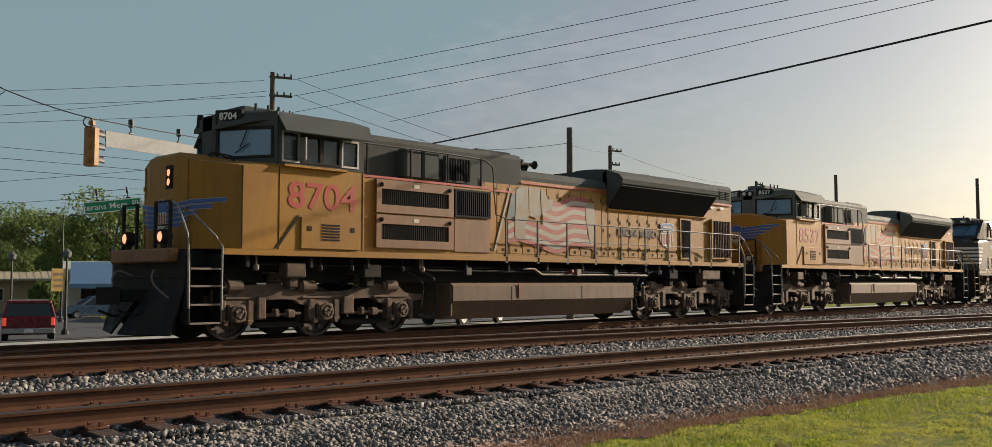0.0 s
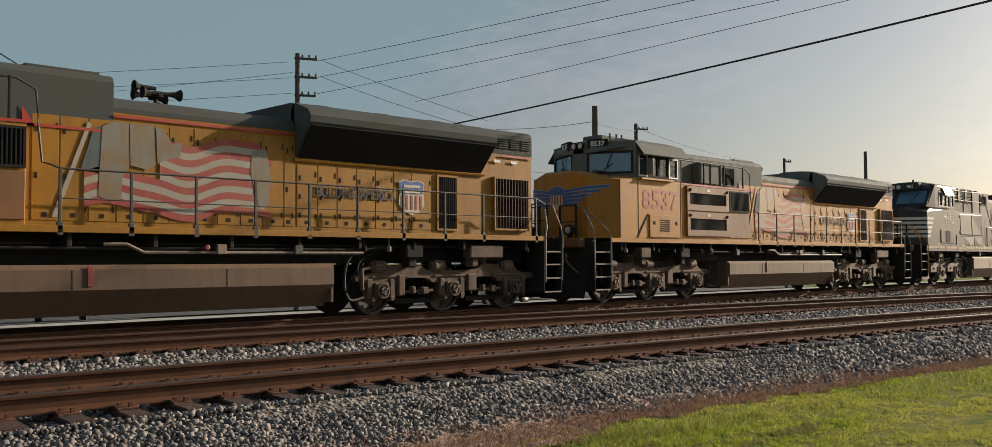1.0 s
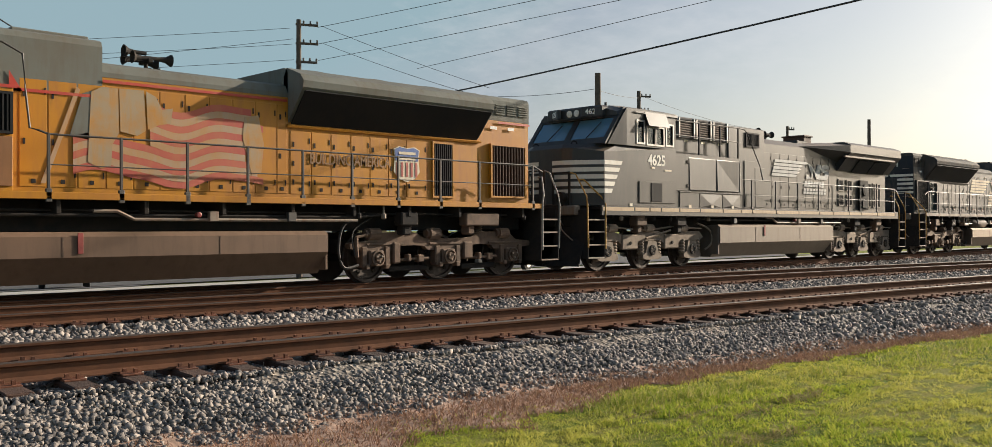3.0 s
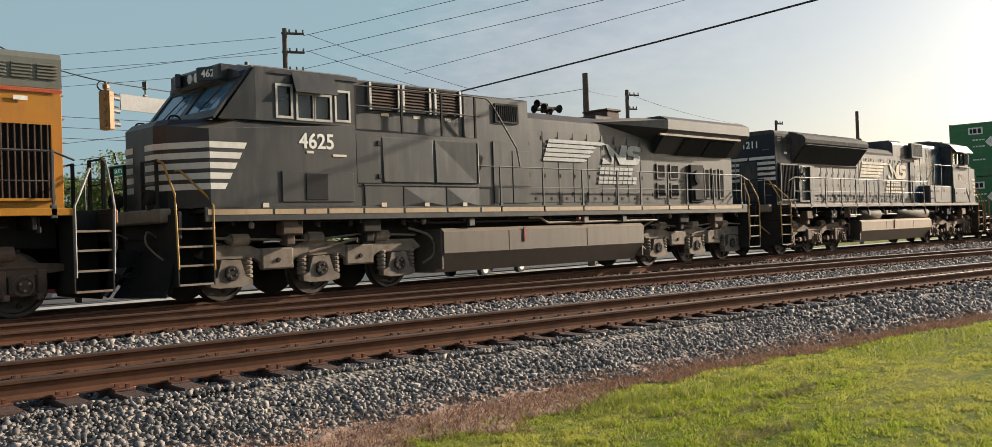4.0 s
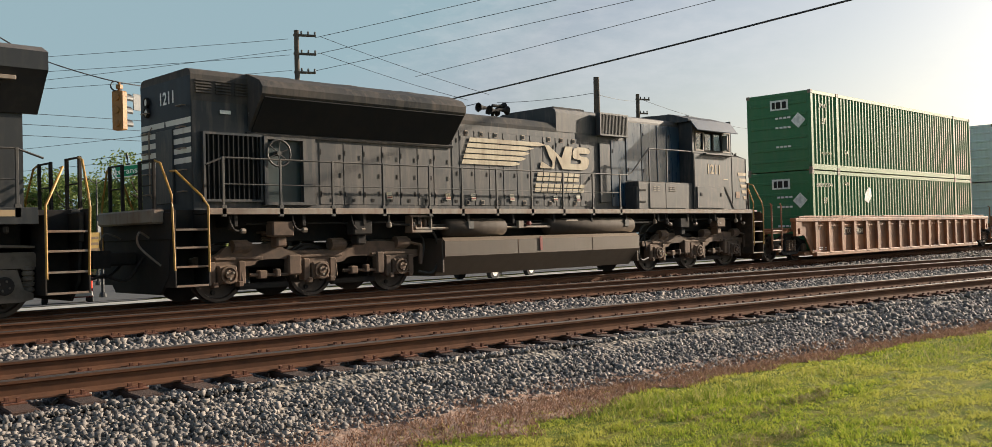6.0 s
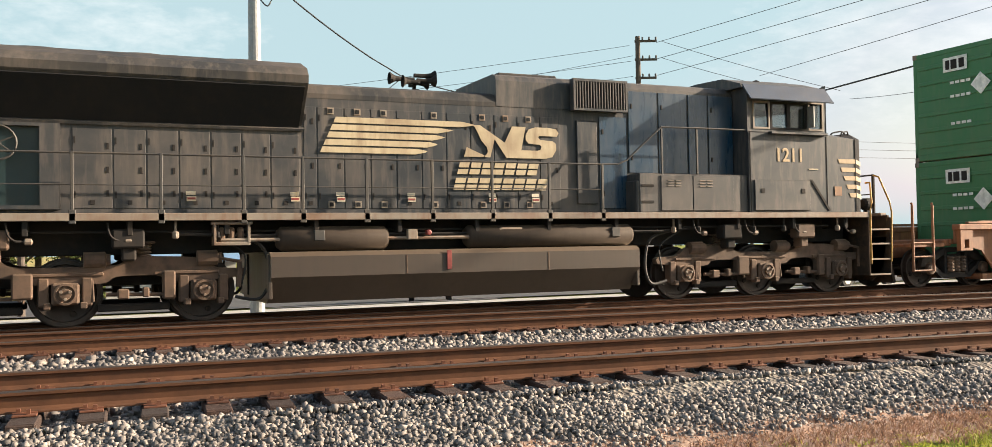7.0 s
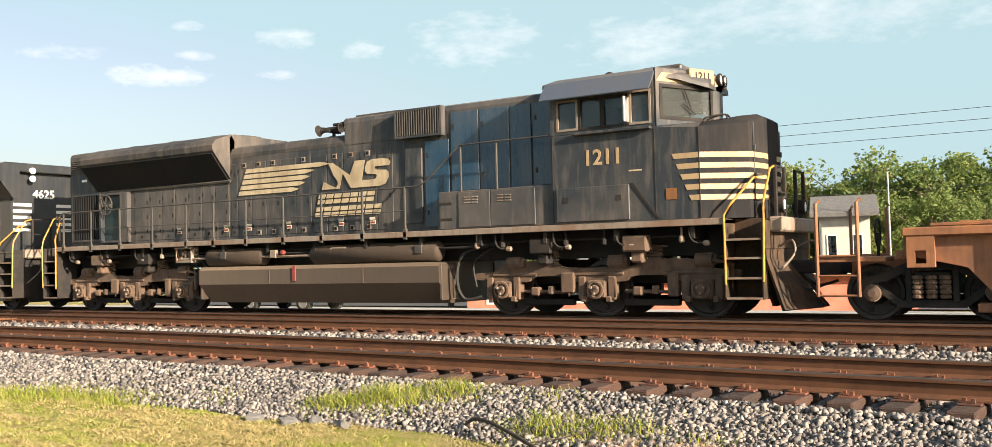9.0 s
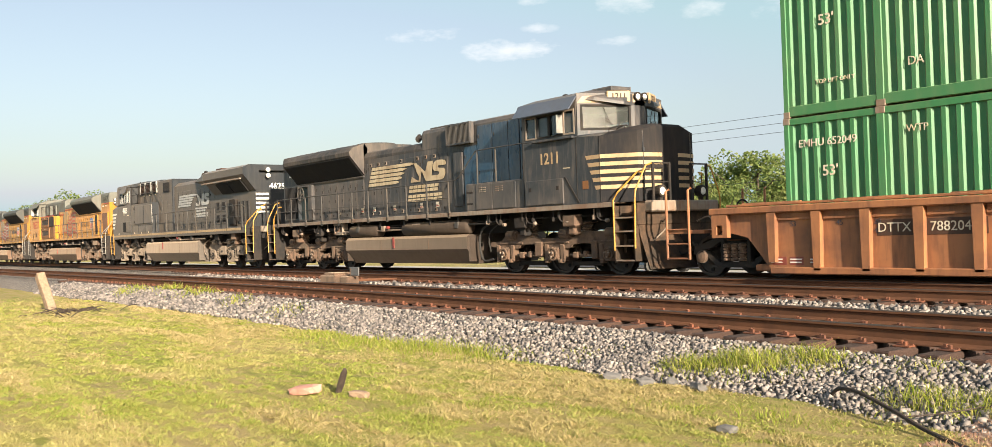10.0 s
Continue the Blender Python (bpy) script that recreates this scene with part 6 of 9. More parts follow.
def ge_truck(parent, x, end, way):
    """Three-axle bogie with A-shaped bearing castings and rubber springs."""
    tr = part("truck", (lambda b: (box(b, -2.2, 2.2, -0.55, 0.55, 0.60, 0.90), b)[1])(bmesh.new()), UNDER, parent, "dusty three-axle truck with open side frames")
    tr.location = (x, 0, 0)
    for k in (-1, 0, 1):
        wheelset(tr, k * 2.03, 0.53, way)
    for s in (-1, 1):
        bm = bmesh.new()
        prism(bm, [(-2.7, 0.88), (-2.5, 1.06), (-1.7, 1.06), (-1.35, 0.96), (-0.7, 0.96), (-0.35, 1.08), (0.35, 1.08), (0.7, 0.96), (1.35, 0.96), (1.7, 1.06), (2.5, 1.06), (2.7, 0.88), (2.5, 0.80), (1.5, 0.80), (1.3, 0.66), (0.72, 0.66), (0.5, 0.80), (-0.5, 0.80), (-0.72, 0.66), (-1.3, 0.66), (-1.5, 0.80), (-2.5, 0.80)], "y", s * 0.98, s * 1.14)
        for cx in (-1.0, 1.0):
            box(bm, cx - 0.36, cx + 0.36, s * 1.02, s * 1.18, 0.56, 0.98, 0.03)
            lathe(bm, "y", (cx, s * 1.18, 0.74), [(0, 0.05), (s * 0.03, 0.04)], 8, 1)
        part("side_frame", bm, [GREYTRUCK, UNDER], tr)
        for k in (-1, 0, 1):
            cx = k * 2.03
            bm = bmesh.new()
            prism(bm, [(cx - 0.44, 0.30), (cx - 0.44, 0.40), (cx - 0.30, 0.46), (cx - 0.20, 0.78), (cx + 0.20, 0.78), (cx + 0.30, 0.46), (cx + 0.44, 0.40), (cx + 0.44, 0.30), (cx + 0.26, 0.26), (cx - 0.26, 0.26)], "y", s * 1.02, s * 1.20)
            lathe(bm, "y", (cx, s * 1.20, 0.53), [(0, 0.15), (s * 0.03, 0.15), (s * 0.04, 0.12), (s * 0.03, 0.05)], 16, 1)
            for q in range(4):
                a = q * math.pi / 2 + 0.4
                lathe(bm, "y", (cx + 0.08 * math.cos(a), s * 1.235, 0.53 + 0.08 * math.sin(a)), [(0, 0.02), (s * 0.02, 0.016)], 6)
            part("journal_box", bm, [GREYTRUCK, UNDER], tr, "A-shaped axle bearing casting")
            for d in (-0.40, 0.40):
                bm = bmesh.new()
                for q in range(5):
                    lathe(bm, "z", (cx + d, s * 1.08, 0.42 + q * 0.085), [(0, 0.07), (0.015, 0.10), (0.06, 0.10), (0.08, 0.07)], 12)
                part("coil_spring", bm, GREYTRUCK, tr)
        for cx in (-1.55, 0.15, 1.85):
            bm = bmesh.new()
            lathe(bm, "x", (cx, s * 1.15, 1.16), [(-0.22, 0.05), (-0.2, 0.11), (0.16, 0.12), (0.18, 0.08), (0.26, 0.06)], 14)
            box(bm, cx - 0.1, cx + 0.1, s * 0.95, s * 1.12, 0.98, 1.10)
            part("brake_cylinder", bm, GREYTRUCK, tr)
        bm = bmesh.new()
        tube(bm, [(-2.5, s * 1.2, 1.14), (-1.0, s * 1.2, 1.20), (0.2, s * 1.2, 1.10), (2.4, s * 1.2, 1.20)], 0.025, 6)
        tube(bm, [(-0.9, s * 1.2, 1.1), (0.3, s * 1.2, 0.86)], 0.03, 6)
        tube(bm, curve_pts([(-2.3 * end, s * 1.2, 1.3), (-2.9 * end, s * 1.24, 1.1), (-3.0 * end, s * 1.24, 0.7), (-2.7 * end, s * 1.2, 0.5)], 5), 0.03, 6)
        part("brake_rigging", bm, GREYTRUCK, tr)
    return tr


def ge(number, label, way, name="locomotive"):
    lo = thing(name, label, "locomotive", "locomotives of the train")
    underframe(lo, BLACK, 9.62, -9.35, (-3.75, 3.80), way, ge_truck, (6.9, -6.9), UNDER, 1.26, 1.50)
    plow(lo, UNDER)
    for e in (1, -1):
        for s in (-1, 1):
            stepwell(lo, *sorted((e * 9.45, e * 10.15)), s, UNDER, SILLGREY)
        end_rails(lo, e, SAFETY, e * 9.46, e * 10.14)
    # nose and cab
    plan = [(6.2, -1.55), (9.5, -1.55), (9.98, -0.85), (10.10, -0.58), (10.10, 0.58), (9.98, 0.85), (9.5, 1.55), (6.2, 1.55)]
    bm = bmesh.new()
    loft(bm, [[(x, y, 1.765) for x, y in plan], [(x, y, 3.20 if abs(y) > 1.4 and x > 9 else 3.30 if x > 7 else 3.44) for x, y in plan], [(x if x < 9 else x - 0.7 if abs(y) > 1.4 else x - 0.12, y * 0.93, 3.46 if x < 9 else 3.42) for x, y in plan]])
    part("nose_and_cab_base", bm, BLACK, lo)
    bm = bmesh.new()
    holes = [(6.34, 6.66, 3.52, 4.10), (6.80, 7.17, 3.50, 3.98), (7.21, 7.58, 3.50, 3.98), (7.72, 8.04, 3.52, 4.12)]
    for s in (-1, 1):
        panel(bm, Matrix.Translation((0, s * 1.47, 0)) @ SIDE[s], (6.2, 8.5, 3.42, 4.44), holes, 0.06)
        geo(bm, [(8.5, s * 1.47, 3.42), (9.25, s * 1.40, 3.42), (8.5, s * 1.47, 4.44), (8.5, s * 1.53, 3.42), (9.25, s * 1.46, 3.42), (8.5, s * 1.53, 4.44)], [[0, 1, 2], [3, 5, 4], [0, 3, 4, 1], [1, 4, 5, 2], [2, 5, 3, 0]])
    panel(bm, pose(6.2, -1.47, 3.42, 90, 0, 90), (0, 2.94, 0, 1.02), [], 0.06)
    # raked front with two screens
    base, up_v = Vector((9.30, -1.46, 3.44)), Vector((-0.78, 0, 0.98)).normalized()
    nrm = Vector((up_v.z, 0, -up_v.x))
    m = Matrix(((0, up_v.x, nrm.x, base.x), (1, 0, 0, base.y), (0, up_v.z, nrm.z, base.z), (0, 0, 0, 1)))
    H = 1.27
    panel(bm, m, (0, 2.92, -0.04, H), [(0.14, 1.36, 0.18, 0.92), (1.56, 2.78, 0.18, 0.92)], 0.05)
    cab = part("cab_shell", bm, BLACK, lo)
    for a, b in ((0.14, 1.36), (1.56, 2.78)):
        bm = bmesh.new()
        panel(bm, m @ Matrix.Translation((0, 0, 0.015)), (a, b, 0.18, 0.92), [], 0.008)
        part("windscreen", bm, WINDSCREEN, cab)
        bm = bmesh.new()
        tube(bm, [m @ Vector(((a + b) / 2, 0.16, 0.07)), m @ Vector(((a + b) / 2 + 0.25, 0.75, 0.07))], 0.012, 5)
        part("wiper", bm, UNDER, cab)
    for s in (-1, 1):
        for i, h in enumerate(holes):
            bm = bmesh.new()
            panel(bm, Matrix.Translation((0, s * 1.525, 0)) @ SIDE[s], (h[0] - 0.035, h[1] + 0.035, h[2] - 0.035, h[3] + 0.035), [(h[0] + 0.012, h[1] - 0.012, h[2] + 0.012, h[3] - 0.012)], 0.022)
            part("window_frame", bm, ALU, cab)
            bm = bmesh.new()
            box(bm, h[0], h[1], s * 1.495, s * 1.503, h[2], h[3], 0.001)
            part("side_window", bm, GLASS, cab).visible_shadow = False
        bm = bmesh.new()
        prism(bm, [(s * 1.52, 4.36), (s * 1.68, 3.99), (s * 1.70, 4.00), (s * 1.54, 4.40)], "x", 6.70, 7.70)
        part("sun_visor", bm, BLACK, cab, "hinged sun visor over the side window")
    bm = bmesh.new()
    rows = []
    for x, w, k in ((6.1, 1.56, 0.0), (8.1, 1.56, 0.0), (8.5, 1.5, -0.02), (8.75, 1.42, -0.10)):
        rows.append([(x, -w, 4.34 + k), (x, -w * 0.97, 4.44 + k), (x, -w * 0.62, 4.58 + k), (x, 0, 4.60 + k), (x, w * 0.62, 4.58 + k), (x, w * 0.97, 4.44 + k), (x, w, 4.34 + k)])
    loft(bm, rows)
    part("cab_roof", bm, BLACK, cab)
    bm = bmesh.new()
    box(bm, 6.6, 7.5, -0.5, 0.5, 4.56, 4.68, 0.03)
    tube(bm, [(8.0, 0.4, 4.56), (8.0, 0.4, 4.74)], 0.04, 6)
    part("roof_equipment", bm, BLACK, cab)
    bm = bmesh.new()
    box(bm, 8.55, 8.95, -1.0, 1.0, 4.20, 4.54, 0.05)
    part("headlight_box", bm, BLACK, cab)
    number_box(lo, 8.96, 4.37, number, BLACK, REFLECT, 0.70, 0.32)
    for y in (-0.13, 0.13):
        bm = bmesh.new()
        lathe(bm, "x", (8.96, y, 4.37), [(-0.02, 0.10), (0.01, 0.095), (0.02, 0.03)], 14)
        part("headlight", bm, LAMP_OFF, lo)
    bm = bmesh.new()
    box(bm, 6.3, 8.4, -1.4, 1.4, 3.44, 3.47)
    box(bm, 6.5, 6.9, -1.1, -0.6, 3.46, 3.9, 0.05)
    box(bm, 7.4, 7.7, 0.5, 1.0, 3.46, 3.95, 0.05)
    part("cab_fittings", bm, CABIN, cab)
    for s in (-1, 1):
        bm = bmesh.new()
        lathe(bm, "x", (10.36, s * 0.72, 1.98), [(-0.22, 0.10), (-0.16, 0.14), (0.0, 0.145), (0.01, 0.11), (-0.02, 0.11)], 14)
        box(bm, 10.2, 10.3, s * 0.72 - 0.05, s * 0.72 + 0.05, 1.74, 1.9)
        part("ditch_light", bm, UNDER, lo)
        bm = bmesh.new()
        tube(bm, curve_pts([(9.6, s * 0.7, 3.42), (9.66, s * 0.7, 3.50), (9.8, s * 0.7, 3.50), (9.86, s * 0.7, 3.40)], 4), 0.018, 6)
        part("nose_grab_iron", bm, UNDER, lo)
    # hood
    bm = bmesh.new()
    box(bm, 2.64, 6.2, -1.5, 1.5, 1.50, 3.34, 0.015)
    part("control_cabinet", bm, BLACK, lo)
    bm = bmesh.new()
    prism(bm, [(-1.12, 3.34), (1.12, 3.34), (1.12, 4.46), (0.95, 4.52), (-0.95, 4.52), (-1.12, 4.46)], "x", 2.72, 6.15)
    part("upper_cabinet", bm, BLACK, lo)
    bm = bmesh.new()
    box(bm, 0.50, 2.76, -1.16, 1.16, 1.76, 4.42, 0.03)
    part("blower_cabinet", bm, BLACK, lo)
    bm = bmesh.new()
    prism(bm, [(-1.05, 1.74), (1.05, 1.74), (1.05, 4.0), (0.85, 4.18), (-0.85, 4.18), (-1.05, 4.0)], "x", -9.30, 0.58)
    part("engine_hood", bm, BLACK, lo)
    bm = bmesh.new()
    box(bm, -3.75, -3.0, -0.5, 0.5, 4.16, 4.36, 0.03)
    part("silencer", bm, BLACK, lo)
    bm = bmesh.new()
    box(bm, -4.25, -3.65, -0.42, 0.42, 4.16, 4.56, 0.03)
    box(bm, -4.29, -3.61, -0.46, 0.46, 4.54, 4.60, 0.01)
    part("exhaust_stack", bm, BROWNGRILLE, lo, "rust-brown exhaust stack")
    horn(lo, -1.55, 4.18)
    bm = bmesh.new()
    for s in (-1, 1):
        prism(bm, [(s * 0.9, 3.55), (s * 1.05, 3.30), (s * 1.10, 3.30), (s * 1.52, 3.84), (s * 1.62, 3.95), (s * 1.62, 4.24), (s * 1.35, 4.36), (s * 0.9, 4.36)], "x", -9.52, -4.95)
        geo(bm, [(-2.2, s * 1.0, 4.05), (-2.2, s * 0.6, 4.18), (-4.95, s * 1.62, 4.22), (-4.95, s * 1.62, 3.96), (-4.95, s * 0.8, 4.36), (-4.95, s * 1.0, 3.6)], [[0, 1, 4, 2], [0, 2, 3], [0, 3, 5], [1, 0, 5, 4], [2, 4, 5, 3]])
    box(bm, -9.52, -4.95, -0.92, 0.92, 4.1, 4.36, 0.02)
    part("radiator_wing", bm, BLACK, lo, "broad overhanging radiator wing")
    for s in (-1, 1):
        for xa, xb in ((-7.34, -6.05), (-8.86, -7.42)):
            bm = bmesh.new()
            prism(bm, [(s * 1.09, 3.30), (s * 1.13, 3.27), (s * 1.47, 3.70), (s * 1.43, 3.74)], "x", xa, xb)
            part("radiator_screen", bm, DARKGRILLE, lo, "sloping dark radiator screen")
        bm = bmesh.new()
        box(bm, -9.05, -4.6, s * 1.50, s * 1.58, 3.76, 3.83, 0.01)
        part("radiator_lip", bm, SILLGREY, lo)
        hood_doors(lo, s, [0.5, -0.1, -0.7, -1.3, -1.9, -2.5, -3.1, -3.7, -4.3, -4.9], 1.86, 3.70, 1.05, BLACK, UNDER, (2.5, 3.3))
        for x0, x1 in ((-5.52, -5.08), (-6.22, -5.76)):
            for z0, z1 in ((1.98, 2.42), (2.54, 2.99)):
                slatted("vent_grille", lo, s, x0, x1, z0, z1, 1.055, BLACK, DARKGRILLE, 7, True, 0.035)
        for x0, x1 in ((-7.92, -7.62), (-8.34, -8.06), (-8.78, -8.48)):
            slatted("vent_grille", lo, s, x0, x1, 1.95, 2.92, 1.055, BLACK, DARKGRILLE, 4, True, 0.035)
        bm = bmesh.new()
        box(bm, -7.48, -6.76, s * 1.05, s * 1.16, 1.84, 3.0, 0.02)
        lathe(bm, "y", (-7.1, s * 1.16, 2.62), [(0, 0.22), (s * 0.06, 0.22), (s * 0.07, 0.12)], 16, 1)
        box(bm, -7.35, -6.9, s * 1.15, s * 1.20, 1.92, 2.25, 0.01, 1)
        part("pump_cover", bm, [UNDER, DARKGRILLE], lo)
        xs = [1.95, 0.43, -1.10, -2.59, -3.65, -4.98, -5.96, -7.42, -9.05]
        ends = [(-9.45, s * 1.52, 2.55), (2.66, s * 1.50, 2.69)]
        railing(lo, s, xs, 1.52, 1.72, 2.69, RAILDARK, RAILDARK, True, ends)
        for x in (6.14, 4.88, 3.72, 2.67):
            bm = bmesh.new()
            box(bm, x - 0.03, x + 0.03, s * 1.44, s * 1.48, 3.33, 4.30, 0.006)
            part("handrail_post", bm, UNDER, lo)
        bm = bmesh.new()
        tube(bm, [(6.2, s * 1.46, 4.29), (2.75, s * 1.46, 4.31), (2.25, s * 1.44, 4.30), (2.1, s * 1.44, 4.20), (1.25, s * 1.40, 3.20), (1.22, s * 1.42, 3.05), (1.22, s * 1.50, 2.69)], 0.020, 6)
        part("handrail", bm, RAILDARK, lo)
        bm = bmesh.new()
        tube(bm, [(6.2, s * 1.46, 3.87), (2.52, s * 1.46, 3.86)], 0.018, 6)
        part("handrail", bm, RAILDARK, lo)
        for x0, x1 in ((4.72, 5.51), (3.81, 4.59), (2.87, 3.65)):
            vt = slatted("cabinet_vent", lo, s, x0, x1, 3.86, 4.44, 1.125, DARKGRILLE, BROWNGRILLE, 7, False, 0.06, "louvred vent between two pale posts")
            for x in (x0 - 0.035, x1 - 0.035):
                bm = bmesh.new()
                box(bm, x, x + 0.07, s * 1.12, s * 1.205, 3.85, 4.46, 0.008)
                part("vent_post", bm, ALU, vt)
            stripe(lo, "notice_plate", s, 1.122, [(x0 + 0.25, 3.74), (x0 + 0.45, 3.74), (x0 + 0.45, 3.81), (x0 + 0.25, 3.81)], FADEDWHITE)
        slatted("blower_vent", lo, s, 0.90, 1.73, 3.80, 4.27, 1.165, DARKGRILLE, DARKGRILLE, 10, True, 0.04)
        for x0, x1, z0, z1 in ((5.54, 6.17, 2.25, 3.26), (4.97, 5.98, 1.76, 2.19)):
            bm = bmesh.new()
            box(bm, x0, x1, s * 1.495, s * 1.522, z0, z1, 0.01)
            part("cabinet_panel", bm, BLACK, lo)
        for x0, x1 in ((3.72, 4.93), (2.67, 3.68)):      # panels pressed to a low point
            bm = bmesh.new()
            q, xm = s * 1.498, (x0 + x1) / 2
            geo(bm, [(x0, q, 1.76), (x1, q, 1.76), (x1, q, 2.19), (x0, q, 2.19), (xm, s * 1.542, 1.86), (x0, s * 1.512, 2.18), (x1, s * 1.512, 2.18), (x0, s * 1.512, 1.77), (x1, s * 1.512, 1.77)],
                [[7, 8, 4], [8, 6, 4], [6, 5, 4], [5, 7, 4], [0, 1, 8, 7], [1, 2, 6, 8], [2, 3, 5, 6], [3, 0, 7, 5]])
            part("cabinet_panel", bm, BLACK, lo, "black steel panel pressed to a low point")
        # two pressed panels, creased from corner to corner
        for x0, x1, d in ((4.05, 5.50, 1), (2.72, 4.01, -1)):
            bm = bmesh.new()
            xm, q = (x0 + x1) / 2, s * 1.498
            geo(bm, [(x0, q, 2.26), (x1, q, 2.26), (x1, q, 3.25), (x0, q, 3.25), (x0 + 0.03, s * 1.535, 2.29), (x1 - 0.03, s * 1.540, 2.29), (x1 - 0.03, s * 1.510, 3.22), (x0 + 0.03, s * (1.552 if d < 0 else 1.515), 3.22)],
                [[0, 1, 5, 4], [1, 2, 6, 5], [2, 3, 7, 6], [3, 0, 4, 7], [4, 5, 7], [5, 6, 7]] if d > 0 else [[0, 1, 5, 4], [1, 2, 6, 5], [2, 3, 7, 6], [3, 0, 4, 7], [4, 5, 6], [4, 6, 7]])
            part("cabinet_panel", bm, BLACK, lo, "black pressed steel panel with a diagonal crease")
        bm = bmesh.new()
        box(bm, 2.655, 2.675, s * 1.50, s * 1.53, 2.28, 3.22, 0.003)
        part("hinge_strip", bm, ALU, lo)
        bm = bmesh.new()
        box(bm, 2.64, 6.02, s * 1.50, s * 1.535, 2.20, 2.235, 0.006)
        part("drip_ledge", bm, BLACK, lo)
        for x in (5.58,):
            for z in (2.35, 3.05):
                bm = bmesh.new()
                box(bm, x - 0.05, x + 0.05, s * 1.52, s * 1.545, z, z + 0.10, 0.01)
                part("hinge", bm, UNDER, lo)
        cuts = [9.6, 8.2, 7.5, 6.95, 6.05, 4.97, 3.72, 2.67, 1.98, 0.45, -1.08, -2.57, -3.63, -4.96, -5.94, -7.40, -9.03]
        for a, b in zip(cuts[:-1], cuts[1:]):
            stripe(lo, "reflective_strip", s, 1.553, [(b + 0.03, 1.625), (a - 0.03, 1.625), (a - 0.03, 1.725), (b + 0.03, 1.725)], CREAM)
        for x, w, z in ((0.62, 0.08, 3.0), (1.45, 0.10, 2.85)):
            stripe(lo, "notice_plate", s, 1.165, [(x, z), (x + w, z), (x + w, z + 0.13), (x, z + 0.13)], FADEDWHITE)
        for xa, xb, za, zb in ((0.55, 1.15, 1.84, 3.14), (1.18, 1.82, 1.84, 3.34)):
            bm = bmesh.new()
            box(bm, xa, xb, s * 1.155, s * 1.182, za, zb, 0.008)
            part("blower_door", bm, BLACK, lo)
        bm = bmesh.new()
        box(bm, 6.3, 8.0, s * 1.545, s * 1.575, 1.86, 2.46, 0.01)
        part("side_hatch", bm, BLACK, lo)
        bm = bmesh.new()
        box(bm, 6.95, 7.46, s * 1.57, s * 1.59, 1.90, 2.42, 0.006)
        part("hatch_screen", bm, DARKGRILLE, lo)
        lettering("road_number", number, 0.42, WHITE, lo, on_side(s, 7.16, 1.556, 3.05), "white painted road number", bold=0.008)
        ns_mark(lo, s, -4.31, -0.10, 1.082, 3.22, material=GREYWHITE)
        for x, w, z in ((6.45, 0.34, 2.77), (7.25, 0.16, 2.82)):
            stripe(lo, "lettering_bar", s, 1.556, [(x, z), (x + w, z), (x + w, z + 0.05), (x, z + 0.05)], FADEDWHITE)
        for x in (3.1, 4.25, 5.45, 8.3):
            stripe(lo, "notice_plate", s, 1.556, [(x, 1.755), (x + 0.13, 1.755), (x + 0.13, 1.84), (x, 1.84)], FADEDWHITE)
        for k in range(5):
            z = 2.97 - 0.19 * k
            x0 = 8.73 + 0.105 * k
            stripe(lo, "nose_stripe", s, 1.553, [(x0, z), (9.5, z), (9.5, z - 0.115), (x0 + 0.06, z - 0.115)], WHITE)
            bm = bmesh.new()
            geo(bm, [(9.51, s * 1.56, z), (9.995, s * 0.86, z), (10.115, s * 0.58, z), (10.115, s * 0.25, z), (9.51, s * 1.56, z - 0.115), (9.995, s * 0.86, z - 0.115), (10.115, s * 0.58, z - 0.115), (10.115, s * 0.25, z - 0.115)], [[0, 1, 5, 4], [1, 2, 6, 5], [2, 3, 7, 6]])
            part("nose_stripe", bm, WHITE, lo)
            bm = bmesh.new()
            geo(bm, [(-9.312, s * 0.98, z + 0.2), (-9.312, s * 0.2, z + 0.2), (-9.312, s * 0.2, z + 0.11), (-9.312, s * 0.98, z + 0.11)], [[0, 1, 2, 3]])
            part("end_stripe", bm, WHITE, lo)
    lettering("road_number", number, 0.36, REFLECT, lo, pose(-9.315, 0.0, 3.45, 90, 0, -90), bold=0.006)
    for y in (-0.12, 0.12):
        bm = bmesh.new()
        lathe(bm, "x", (-9.54, 0.5, 4.02 + y), [(0.02, 0.10), (-0.02, 0.095), (-0.03, 0.03)], 14)
        part("headlight", bm, LAMP_OFF, lo)
    bm = bmesh.new()
    box(bm, -9.34, -9.30, -0.4, 0.4, 1.85, 3.2, 0.01)
    part("rear_door", bm, BLACK, lo)
    return lo


